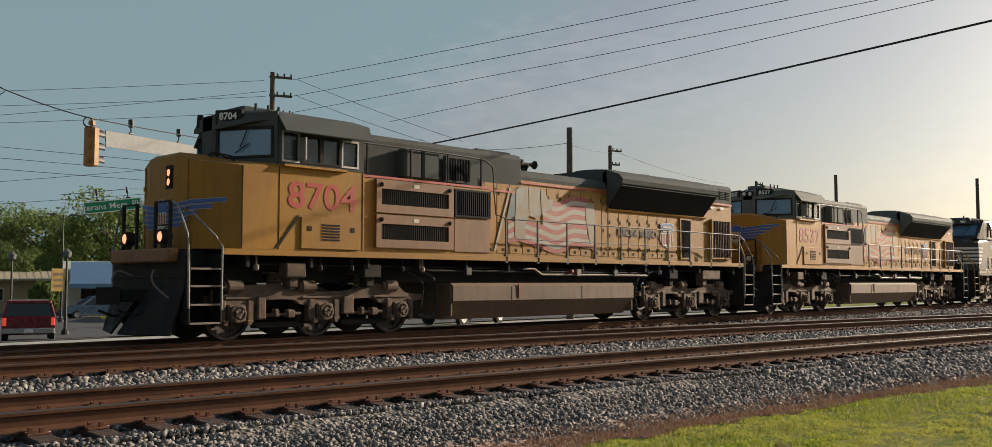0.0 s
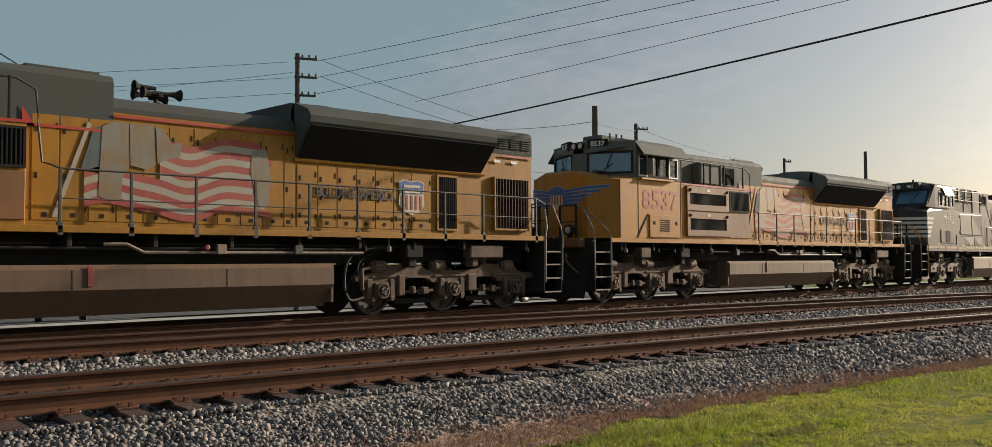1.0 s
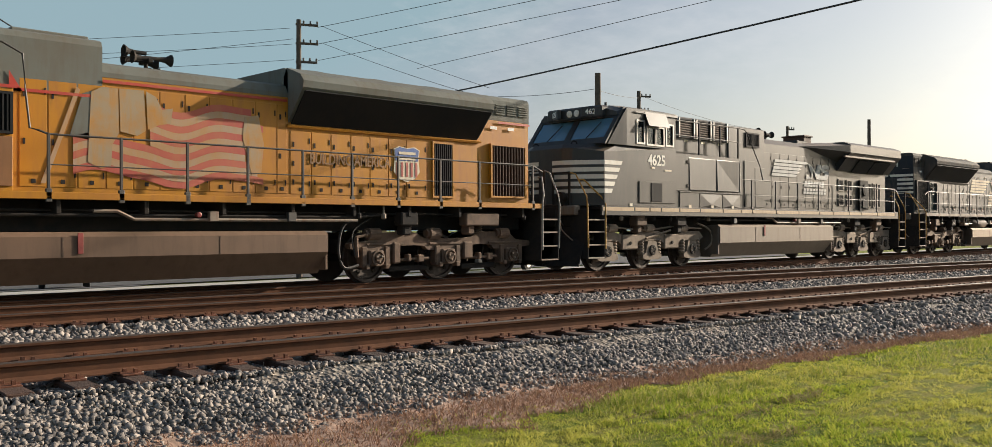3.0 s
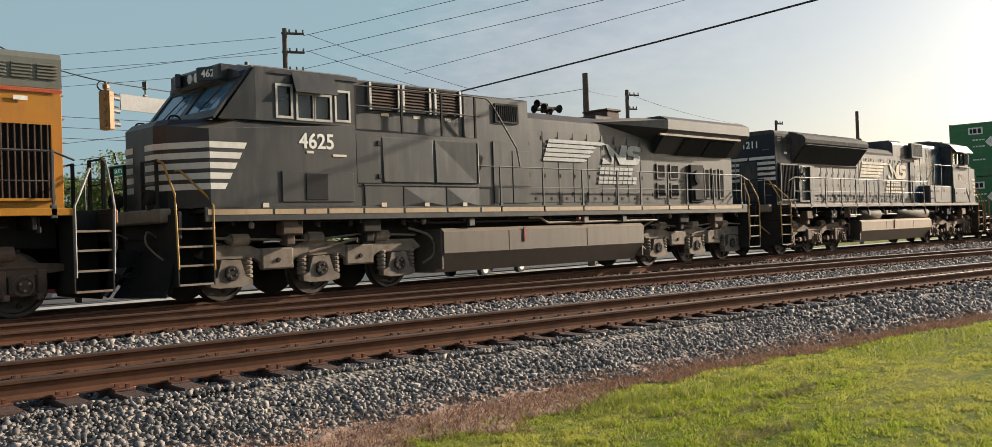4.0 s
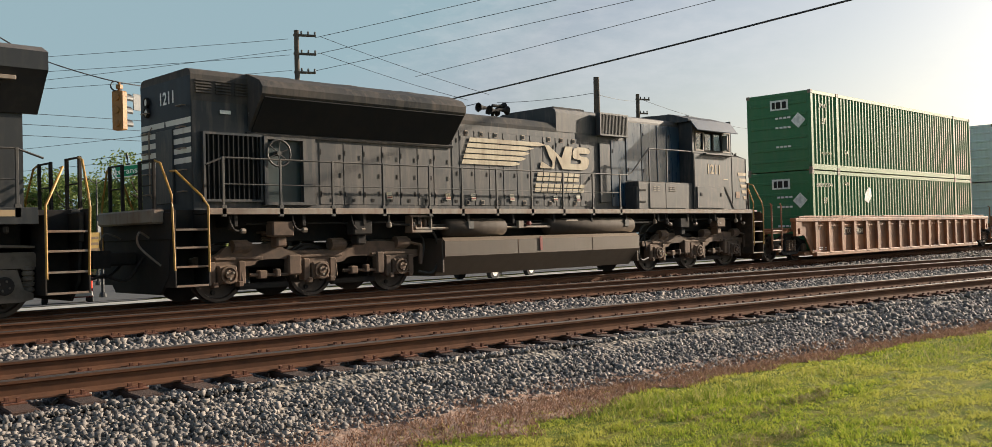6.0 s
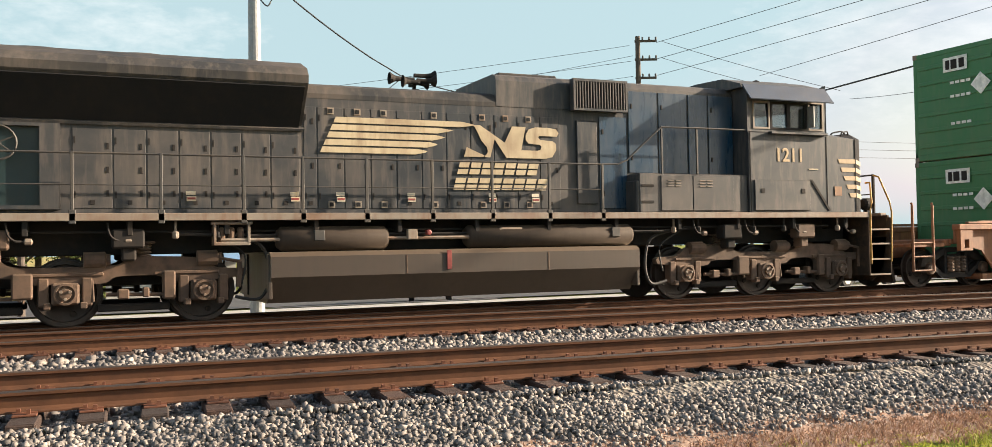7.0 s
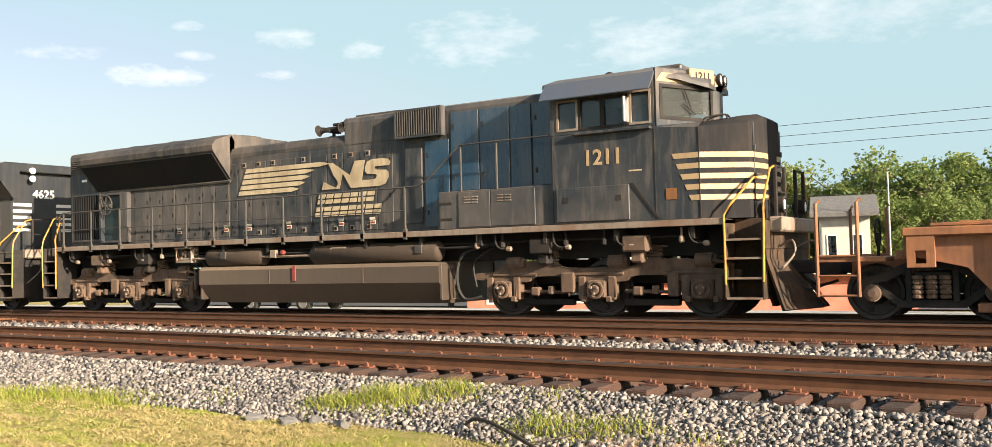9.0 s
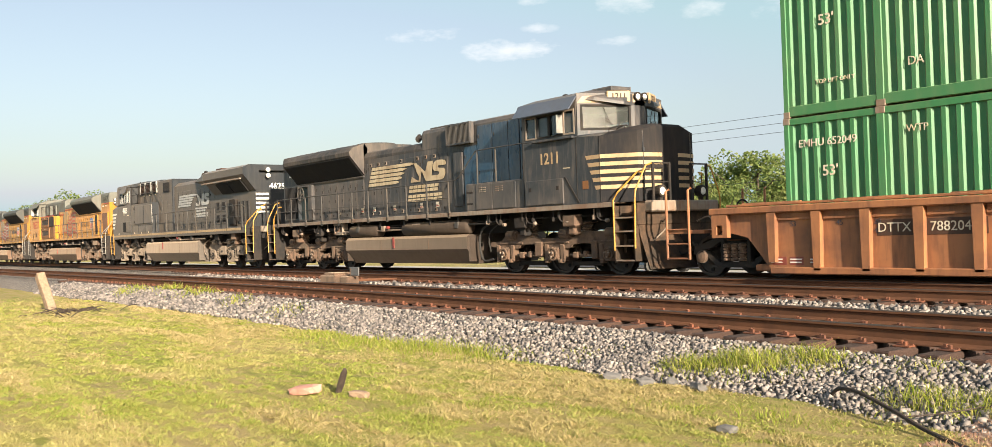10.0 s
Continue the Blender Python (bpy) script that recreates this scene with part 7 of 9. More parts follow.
# ---- well cars and containers ----
def freight_truck(parent, x, way):
    tr = part("truck", (lambda b: (box(b, -0.28, 0.28, -1.05, 1.05, 0.42, 0.78, 0.03), b)[1])(bmesh.new()), UNDER, parent, "two-axle freight truck")
    tr.location = (x, 0, 0)
    for k in (-1, 1):
        wheelset(tr, k * 0.88, 0.45, way)
    for s in (-1, 1):
        bm = bmesh.new()
        prism(bm, [(-1.14, 0.50), (-1.10, 0.68), (-0.75, 0.76), (-0.35, 0.94), (0.35, 0.94), (0.75, 0.76), (1.10, 0.68), (1.14, 0.50), (0.98, 0.50), (0.90, 0.60), (0.66, 0.64), (0.30, 0.82), (-0.30, 0.82), (-0.66, 0.64), (-0.90, 0.60), (-0.98, 0.50)], "y", s * 0.98, s * 1.10)
        prism(bm, [(-0.80, 0.60), (-0.44, 0.34), (0.44, 0.34), (0.80, 0.60), (0.68, 0.64), (0.80, 0.50), (0.46, 0.22), (-0.46, 0.22), (-0.80, 0.50), (-0.68, 0.64)][:4] + [(0.90, 0.56), (0.48, 0.22), (-0.48, 0.22), (-0.90, 0.56)], "y", s * 0.98, s * 1.10)
        for q in (-0.38, 0.30):
            box(bm, q, q + 0.09, s * 0.98, s * 1.11, 0.30, 0.88, 0.01)
        part("side_frame", bm, UNDER, tr)
        for q in (-0.2, 0.0, 0.2):
            bm = bmesh.new()
            for j in range(5):
                lathe(bm, "z", (q, s * 1.12, 0.36 + j * 0.075), [(0, 0.06), (0.015, 0.085), (0.05, 0.085), (0.07, 0.06)], 10)
            part("coil_spring", bm, TRUCK, tr)
        for k in (-1, 1):
            bm = bmesh.new()
            lathe(bm, "y", (k * 0.88, s * 1.10, 0.45), [(0, 0.14), (s * 0.08, 0.13), (s * 0.10, 0.06)], 14)
            part("bearing_cap", bm, TRUCK, tr)
    return tr


def well_car(x0, x1, label, near_end):
    """A deep well car between x0 and x1, measured in the train's own line."""
    car = thing("well_car", label, "freight car", "well cars")
    bm = bmesh.new()
    box(bm, x0 + 1.0, x1 - 1.0, -1.3, 1.3, 0.16, 0.30, 0.02)
    part("well_floor", bm, WELLPAINT, car)
    for s in (-1, 1):
        bm = bmesh.new()
        out = [(x0, 1.05), (x0, 1.36), (x1, 1.36), (x1, 1.05), (x1 - 0.35, 0.98), (x1 - 0.9, 0.85), (x1 - 1.5, 0.14), (x0 + 1.5, 0.14), (x0 + 0.9, 0.85), (x0 + 0.35, 0.98)]
        prism(bm, out, "y", s * 1.34, s * 1.38)
        part("side_sheet", bm, WELLPAINT, car)
        bm = bmesh.new()
        box(bm, x0, x1, s * 1.30, s * 1.52, 1.34, 1.48, 0.02)
        box(bm, x0 + 0.4, x1 - 0.4, s * 1.34, s * 1.44, 1.49, 1.54, 0.01)
        part("top_chord", bm, WELLPAINT, car)
        bm = bmesh.new()
        box(bm, x0 + 1.5, x1 - 1.5, s * 1.32, s * 1.50, 0.12, 0.26, 0.02)
        part("bottom_chord", bm, WELLPAINT, car)
        n = 16
        for k in range(n + 1):
            x = x0 + 1.55 + (x1 - x0 - 2.7) * k / n
            bm = bmesh.new()
            lo_z = 0.2 if 0 < k < n else 0.35
            prism(bm, [(x - 0.10, 1.34), (x + 0.10, 1.34), (x + 0.075, lo_z), (x - 0.075, lo_z)], "y", s * 1.38, s * 1.50)
            part("side_post", bm, WELLPAINT, car)
            if k < n:
                bm = bmesh.new()
                w = (x1 - x0 - 2.7) / n
                box(bm, x + 0.11, x + w - 0.11, s * 1.37, s * 1.42, 1.18, 1.23, 0.008)
                part("side_stiffener", bm, WELLPAINT, car)
        for k in range(8):
            bm = bmesh.new()
            xa = x0 + 0.8 + (x1 - x0 - 1.6) * k / 8
            box(bm, xa, xa + 1.4, s * 1.36, s * 1.42, 1.535, 1.56, 0.006)
            part("guide_rail", bm, WELLPAINT, car)
    for e, xe in ((-1, x0), (1, x1)):
        bm = bmesh.new()
        box(bm, xe - 0.05, xe + 1.0 if e < 0 else xe + 0.05, -1.30, 1.30, 1.02, 1.14, 0.02) if e < 0 else box(bm, xe - 1.0, xe + 0.05, -1.30, 1.30, 1.02, 1.14, 0.02)
        box(bm, xe + e * 1.0, xe - e * 0.3, -0.30, 0.30, 0.70, 1.04, 0.03)
        box(bm, xe + e * 0.15, xe - e * 0.05, -1.25, 1.25, 0.98, 1.12, 0.02)
        part("end_platform", bm, WELLPAINT, car)
        for s in (-1, 1):
            bm = bmesh.new()
            panel(bm, Matrix.Translation((0, s * 1.38, 0)) @ SIDE[s], (*sorted((xe - e * 0.06, xe - e * 0.46)), 0.86, 1.35), [(*sorted((xe - e * 0.18, xe - e * 0.34)), 0.92, 1.12)], 0.12)
            part("jacking_bracket", bm, WELLPAINT, car)
        if near_end:
            for s in (-1, 1):
                bm = bmesh.new()
                xa, xb = xe + e * 1.32, xe + e * 0.68
                for x in (xa, xb):
                    tube(bm, [(x, s * 1.36, 0.40), (x, s * 1.36, 1.92), (x - e * 0.05, s * 1.30, 1.97)], 0.03, 8)
                for z in (0.42, 0.74, 1.06):
                    tube(bm, [(xa, s * 1.36, z), (xb, s * 1.36, z)], 0.022, 6)
                box(bm, min(xa, xb) - 0.05, max(xa, xb) + 0.4, s * 0.5, s * 1.34, 0.96, 1.04, 0.01)
                part("end_ladder", bm, WELLPAINT, car, "brown ladder with two tall stanchions")
            bm = bmesh.new()
            ring = [(xe + e * 0.7, 0.55 + 0.25 * math.cos(a * math.pi / 9), 1.45 + 0.25 * math.sin(a * math.pi / 9)) for a in range(19)]
            tube(bm, ring, 0.02, 6)
            tube(bm, [(xe + e * 0.7, 0.55, 1.0), (xe + e * 0.7, 0.55, 1.45)], 0.03, 6)
            part("brake_wheel", bm, UNDER, car)
            bm = bmesh.new()
            box(bm, xe + e * 0.9, xe + e * 1.6, -0.12, 0.12, 0.76, 1.0, 0.03)
            part("coupler", bm, UNDER, car)
    for s in (-1, 1):
        bm = bmesh.new()
        for a, b in ((0.08, 0.42), (0.50, 0.80), (0.98, 1.25)):
            box(bm, x0 + 1.4 + a, x0 + 1.4 + b, s * 1.381, s * 1.386, 0.30, 0.46, 0.001)
        part("placard", bm, WELLRED, car)
        bm = bmesh.new()
        for k in range(3):
            box(bm, x0 + 1.45 + 0.45 * k, x0 + 1.72 + 0.45 * k, s * 1.387, s * 1.391, 0.34, 0.36, 0.0005)
            box(bm, x0 + 1.45 + 0.45 * k, x0 + 1.72 + 0.45 * k, s * 1.387, s * 1.391, 0.40, 0.42, 0.0005)
        part("placard_line", bm, REFLECT, car)
    return car


def container(name_label, length, height, paint_m, seed, plain_marks=True):
    """A corrugated domestic container with rails, posts and castings, standing on its origin and running along +x."""
    co = thing("container", name_label, "container", "stacked containers")
    W = 1.27
    h = height
    rails = bmesh.new()
    for s in (-1, 1):
        box(rails, 0, length, s * (W - 0.09), s * W, 0.02, 0.22, 0.01)
        box(rails, 0, length, s * (W - 0.09), s * W, h - 0.13, h, 0.01)
    for x in (0, length - 0.10):
        box(rails, x, x + 0.10, -W + 0.05, W - 0.05, 0.02, 0.18, 0.01)
        box(rails, x, x + 0.10, -W + 0.05, W - 0.05, h - 0.13, h, 0.01)
    part("rail_frame", rails, paint_m, co)
    posts = [0.0, 1.98, length - 2.10, length - 0.12]
    for x in posts:
        for s in (-1, 1):
            bm = bmesh.new()
            wd = 0.12 if x in (posts[0], posts[-1]) else 0.16
            box(bm, x, x + wd, s * (W - 0.10), s * (W + 0.006), 0.0, h, 0.012)
            part("corner_post", bm, paint_m, co)
            for z0, z1 in ((-0.01, 0.12), (h - 0.12, h + 0.012)):
                bm = bmesh.new()
                box(bm, x - 0.01, x + wd + 0.02, s * (W - 0.12), s * (W + 0.012), z0, z1, 0.01)
                part("corner_casting", bm, SILLGREY, co)
    for s in (-1, 1):
        for a, b in ((0.12, 1.98), (2.14, length - 2.10), (length - 1.94, length - 0.12)):
            bm = bmesh.new()
            n = max(int(round((b - a) / 0.26)), 2)
            w = (b - a) / n
            xs, ys = [], []
            for k in range(n):
                x = a + k * w
                for f, d in ((0.0, 0.0), (0.30, 0.0), (0.46, 0.045), (0.84, 0.045)):
                    xs.append(x + f * w)
                    ys.append(W - 0.015 - d)
            xs.append(b)
            ys.append(W - 0.015)
            vs = [(x, s * y, z) for z in (0.2, h - 0.12) for x, y in zip(xs, ys)]
            m = len(xs)
            geo(bm, vs, [[i, i + 1, i + 1 + m, i + m] for i in range(m - 1)])
            part("side_panel", bm, paint_m, co)
    bm = bmesh.new()
    box(bm, 0.05, length - 0.05, -W + 0.03, W - 0.03, h - 0.05, h - 0.02, 0.005)
    box(bm, 0.03, length - 0.03, -W + 0.05, W - 0.05, 0.05, 0.12, 0.005)
    part("roof_panel", bm, paint_m, co)
    for x, e in ((0.03, -1), (length - 0.03, 1)):
        bm = bmesh.new()
        box(bm, x - 0.02, x + 0.02, -W + 0.08, W - 0.08, 0.15, h - 0.1, 0.004)
        ew = part("end_wall", bm, paint_m, co)
        for k in range(6):
            z = 0.35 + (h - 0.8) * k / 5
            bm = bmesh.new()
            box(bm, x + e * 0.015, x + e * 0.05, -W + 0.16, W - 0.16, z, z + 0.10, 0.02)
            part("rib", bm, paint_m, ew)
    return co


def container_marks(co, length, h, serial):
    for s in (-1, 1):
        x = 0.85 if s < 0 else length - 0.85
        lettering("serial_number", serial, 0.21, FADEDWHITE, co, on_side(s, x + (0.1 if s < 0 else -0.1), 1.262, h - 0.52), bold=0.001)
        lettering("length_mark", "53'", 0.29, FADEDWHITE, co, on_side(s, x + (0.15 if s < 0 else -0.15), 1.262, h - 1.08), bold=0.003)
    bm = bmesh.new()
    box(bm, -0.03, -0.018, -0.42, 0.30, h - 0.62, h - 0.25, 0.002)
    part("owner_plate", bm, REFLECT, co, "white owner plate on the end wall")
    for y0, y1 in ((-0.34, -0.18), (-0.12, 0.06), (0.10, 0.22)):
        bm = bmesh.new()
        box(bm, -0.036, -0.029, y0, y1, h - 0.56, h - 0.32, 0.001)
        part("owner_bar", bm, UNDER, co)
    bm = bmesh.new()
    m = pose(-0.03, -0.8, h - 1.05, 45, 0, 0)
    box(bm, -0.006, 0.006, -0.2, 0.2, -0.2, 0.2, 0.002)
    bm.transform(m)
    part("hazard_diamond", bm, REFLECT, co)
    for z in (h - 0.95, h - 1.30, h - 2.0):
        bm = bmesh.new()
        for k in range(4):
            box(bm, -0.034, -0.028, -0.5 + k * 0.16, -0.38 + k * 0.16, z, z + 0.07, 0.001)
        part("lettering_bar", bm, REFLECT, co)


# ---- the train, put together and set in motion ----
PLACE = []          # (thing, its x at 5 s, turn)
LEAD = emd("yellow", "8704", "grey and yellow six-axle diesel locomotive with lit headlights leading the train", 1)
SECOND = emd("yellow", "8537", "weathered grey and yellow six-axle diesel locomotive coupled second", 1)
THIRD = ge("4625", "dusty black wide-nosed diesel locomotive with white nose stripes", 1)
FOURTH = emd("black", "1211", "dusty black six-axle diesel locomotive with cream nose stripes running backwards", -1)
PLACE += [(LEAD, -36.7, 180), (SECOND, -14.65, 180), (THIRD, 7.3, 180), (FOURTH, 28.98, 0)]
CAR1 = well_car(41.2, 60.2, "orange-brown well car carrying two stacked containers", True)
lettering("car_number", "DTTX", 0.24, FADEDWHITE, CAR1, pose(45.30, -1.392, 0.98, 90, 0, 0))
lettering("car_number", "788204", 0.24, FADEDWHITE, CAR1, pose(46.32, -1.392, 0.98, 90, 0, 0))
for x, words in ((43.20, "53"), (44.22, "45"), (44.98, "20"), (44.98, "40")):
    lettering("size_mark", words, 0.14, SLOGAN, CAR1, pose(x, -1.39, 1.10 if words != "40" else 0.93, 90, 0, 0))
bm = bmesh.new()
box(bm, 44.96, 46.95, -1.386, -1.382, 0.84, 1.13, 0.001)
part("number_panel", bm, BROWNGRILLE, CAR1)
freight_truck(CAR1, 41.55, -1)
freight_truck(CAR1, 60.6, -1)
CAR2 = well_car(61.0, 80.0, "brown well car carrying two white containers", False)
freight_truck(CAR2, 80.4, -1)
PLACE += [(CAR1, 0.0, 0), (CAR2, 0.0, 0)]
for label, x, z, serial, mat in (("lower green corrugated steel container resting in the well car", 42.98, 0.31, "EMHU 652049", GREENBOX), ("upper green corrugated steel container stacked on another", 43.0, 3.20, "EMHU", GREENBOX),
                                 ("lower white corrugated container resting in the well car", 62.2, 0.31, "", WHITEBOX), ("upper white corrugated container stacked on another", 62.1, 3.20, "", WHITEBOX)):
    co = container(label, 15.75, 2.87, mat, 1)
    if serial:
        container_marks(co, 15.75, 2.87, serial)
        words = "TOP LIFT ONLY" if z > 3 else ""
        if words:
            lettering("handling_note", words, 0.12, FADEDWHITE, co, pose(1.15, -1.262, 0.62, 90, 0, 0))
            lettering("handling_note", "DA", 0.22, FADEDWHITE, co, pose(2.75, -1.262, 0.72, 90, 0, 0))
        else:
            lettering("handling_note", "WTP", 0.19, FADEDWHITE, co, pose(2.75, -1.262, 2.42, 90, 0, 0))
            stripe(co, "torn_label", -1, 1.262, [(4.2, 1.85), (4.55, 1.72), (4.85, 2.0), (4.8, 2.28), (4.62, 2.36), (4.3, 2.1)], REFLECT, "torn white paper label")
    PLACE.append((co, x, 0))
    co["rest_z"] = z




# ---- the town behind the tracks ----
def polar(az, d, z=None, el=None):
    """A place by its bearing from the viewer (clockwise from +y), distance and height."""
    a = radians(az)
    x, y = 0.15 + d * math.sin(a), -0.08 + d * math.cos(a)
    if z is None:
        z = 1.129 + d * math.tan(radians(el)) if el is not None else ground_z(x, y)
    return Vector((x, y, z))


def wire(label, a, b, sag=0.3, r=0.012, beyond=1.0):
    a, b = Vector(a), Vector(b)
    b = a + (b - a) * beyond
    bm = bmesh.new()
    pts = [a.lerp(b, k / 16) - Vector((0, 0, 4 * sag * (k / 16) * (1 - k / 16))) for k in range(17)]
    tube(bm, pts, r, 6)
    return tagged(part("overhead_wire", bm, WIRE), label, "cable", "overhead wires")


def utility_pole(p, top, arms, label, r=0.15, lamp=False, mat=POLEWOOD):
    ob = thing("utility_pole", label, "utility pole", "utility poles", "", p)
    h = top - p.z
    bm = bmesh.new()
    tube(bm, [(0, 0, -0.3), (0, 0, h * 0.5), (0, 0, h)], r, 12, 0, [r, r * 0.88, r * 0.72])
    part("pole", bm, mat, ob)
    for z, half, turn in arms:
        bm = bmesh.new()
        d = Vector((math.cos(radians(turn)), math.sin(radians(turn)), 0))
        bm2 = bmesh.new()
        box(bm2, -half * 0.16, half, -0.045, 0.045, h - z - 0.06, h - z + 0.06, 0.01)
        bm2.transform(Matrix.Rotation(radians(turn), 4, "Z"))
        ar = part("crossarm", bm2, mat, ob)
        bm.free()
        for t in (0.25, 0.6, 0.95):
            bm = bmesh.new()
            q = d * half * t
            lathe(bm, "z", (q.x, q.y, h - z + 0.06), [(0, 0.03), (0.05, 0.06), (0.09, 0.04), (0.12, 0.06), (0.16, 0.03)], 8)
            part("insulator", bm, SIGNBACK, ar)
    if lamp:
        bm = bmesh.new()
        tube(bm, curve_pts([(0, 0, h * 0.62), (1.2, -0.2, h * 0.69), (2.4, -0.4, h * 0.71)], 5), 0.04, 6)
        box(bm, 2.3, 3.0, -0.5, -0.25, h * 0.705, h * 0.725, 0.03)
        part("street_light_arm", bm, GALV, ob)
    return ob


pole_a = polar(33.1, 50)
utility_pole(pole_a, polar(33.1, 50, el=12.3).z, [(0.25, 1.0, -25), (1.22, 1.0, -25), (2.18, 0.95, -25), (3.15, 0.95, -25)], "dark timber utility pole with short crossarms", 0.17, True)
utility_pole(polar(51.0, 45), polar(51.0, 45, el=9.3).z, [], "dark timber pole cut off flat at the top", 0.19)
utility_pole(polar(53.4, 75), polar(53.4, 75, el=8.2).z, [(0.4, 1.1, -20), (1.5, 0.9, -20)], "distant timber utility pole with crossarms", 0.2)
utility_pole(polar(66.3, 80), polar(66.3, 80, el=6.1).z, [], "distant thin timber pole", 0.17)
utility_pole(polar(73.5, 100), polar(73.5, 100, el=5.6).z, [], "distant thin timber pole", 0.2)
utility_pole(polar(61.9, 90), polar(61.9, 90, el=5.9).z, [(0.3, 0.8, -20)], "distant timber pole with one crossarm", 0.15)
utility_pole(polar(36.5, 110), polar(36.5, 110, el=4.6).z, [(0.4, 1.0, 10), (1.2, 1.0, 10)], "far timber pole with crossarms", 0.16)
utility_pole(polar(-9.6, 58), polar(-9.6, 58, el=4.4).z, [], "slim pale metal pole", 0.07, False, GALV)
utility_pole(polar(-35.0, 46), polar(-35.0, 46, el=8.0).z, [(0.4, 1.2, 10), (1.3, 1.0, 10)], "dark timber pole carrying street wires", 0.16)
utility_pole(polar(-2.2, 46), polar(-2.2, 46, el=9.8).z, [(0.4, 1.2, 10), (1.5, 1.0, 10)], "timber pole carrying street wires", 0.16)

# steel mast that holds the signal span
mast_p = polar(10.3, 26.5)
mast = thing("signal_mast", "tall round galvanised steel signal mast", "mast", "", "", mast_p)
bm = bmesh.new()
tube(bm, [(0, 0, -0.3), (0, 0, 5), (0, 0, 9.8)], 0.19, 16, 0, [0.20, 0.18, 0.155])
part("shaft", bm, GALV, mast)
bm = bmesh.new()
lathe(bm, "z", (0, 0, -0.05), [(0, 0.34), (0.05, 0.34), (0.06, 0.2)], 16)
for k in range(4):
    lathe(bm, "z", (0.27 * math.cos(k * 1.57), 0.27 * math.sin(k * 1.57), 0), [(0, 0.03), (0.08, 0.03)], 6)
part("base_plate", bm, GALV, mast)
bm = bmesh.new()
tube(bm, curve_pts([(0.16, 0, 8.6), (0.35, -0.1, 8.4), (0.5, -0.1, 8.75), (0.4, 0, 8.9)], 5), 0.02, 5)
part("cable_loop", bm, WIRE, mast)

wire("span wire for the signals, wrapped near the mast", mast_p + Vector((0.2, 0, 9.35)), polar(17.2, 27, el=11.3), 0.1, 0.022)
wire("span wire for the signals", polar(17.2, 27, el=11.3), polar(18.8, 27.2, el=10.36), 0.0, 0.018)
wire("span wire for the signals", polar(18.8, 27.2, el=10.36), polar(23.3, 27.8, el=9.1), 0.05, 0.016)
wire("span wire that carries a sign panel", polar(23.3, 27.8, el=9.1), polar(29.2, 32, el=8.35), 0.03, 0.016, 1.5)
wire("guy wire crossing under the span", polar(18.9, 27.2, el=10.2), polar(16.4, 30, el=8.2), 0.0, 0.012)
for (a0, e0), (a1, e1), d1, sag, r in (((34.2, 11.9), (57.8, 16.5), 38, 0.12, 0.013), ((34.2, 10.95), (63.1, 16.15), 36, 0.12, 0.013), ((34.2, 10.0), (63.4, 15.2), 36, 0.12, 0.012), ((40.1, 9.64), (71.1, 15.37), 34, 0.1, 0.012),
                                      ((33.5, 6.45), (74.4, 14.5), 30, 0.40, 0.034), ((34.5, 11.96), (44.5, 8.5), 52, 0.1, 0.012), ((34.5, 11.0), (43.2, 8.2), 52, 0.1, 0.012)):
    wire("sagging dark overhead wire", polar(a0, 50, el=e0), polar(a1, d1, el=e1), sag, r, 1.5 if a1 > 50 else 1.0)
for (a0, e0), (a1, e1) in (((32.6, 11.8), (18.5, 10.33)), ((32.7, 10.89), (18.6, 9.56)), ((32.8, 10.0), (18.6, 8.65)), ((32.5, 7.2), (18.7, 5.52)), ((32.9, 5.75), (18.7, 4.33)), ((32.8, 11.2), (20.0, 9.3))):
    wire("overhead wire along the street", polar(a0, 50, el=e0), polar(a1, 50, el=e1), 0.12, 0.011, 1.9)
wire("short wire to the cut-off pole", polar(51.0, 45, el=8.4), polar(45.0, 50, el=8.0), 0.1, 0.012)
wire("wire between far poles", polar(51.0, 45, el=8.3), polar(53.4, 75, el=7.8), 0.1, 0.012)
wire("wire from the far pole", polar(53.6, 75, el=7.9), polar(60.0, 90, el=5.8), 0.3, 0.014)
for z in (7.75, 7.25, 6.75):
    wire("street wire running past the trees", (-85, 45, z), (60, 45, z - 0.2), 0.5, 0.013)
wire("low street wire in front of the trees", (-70, 45, 3.75), (-1.62, 45.88, 3.95), 0.3, 0.014, 1.0)


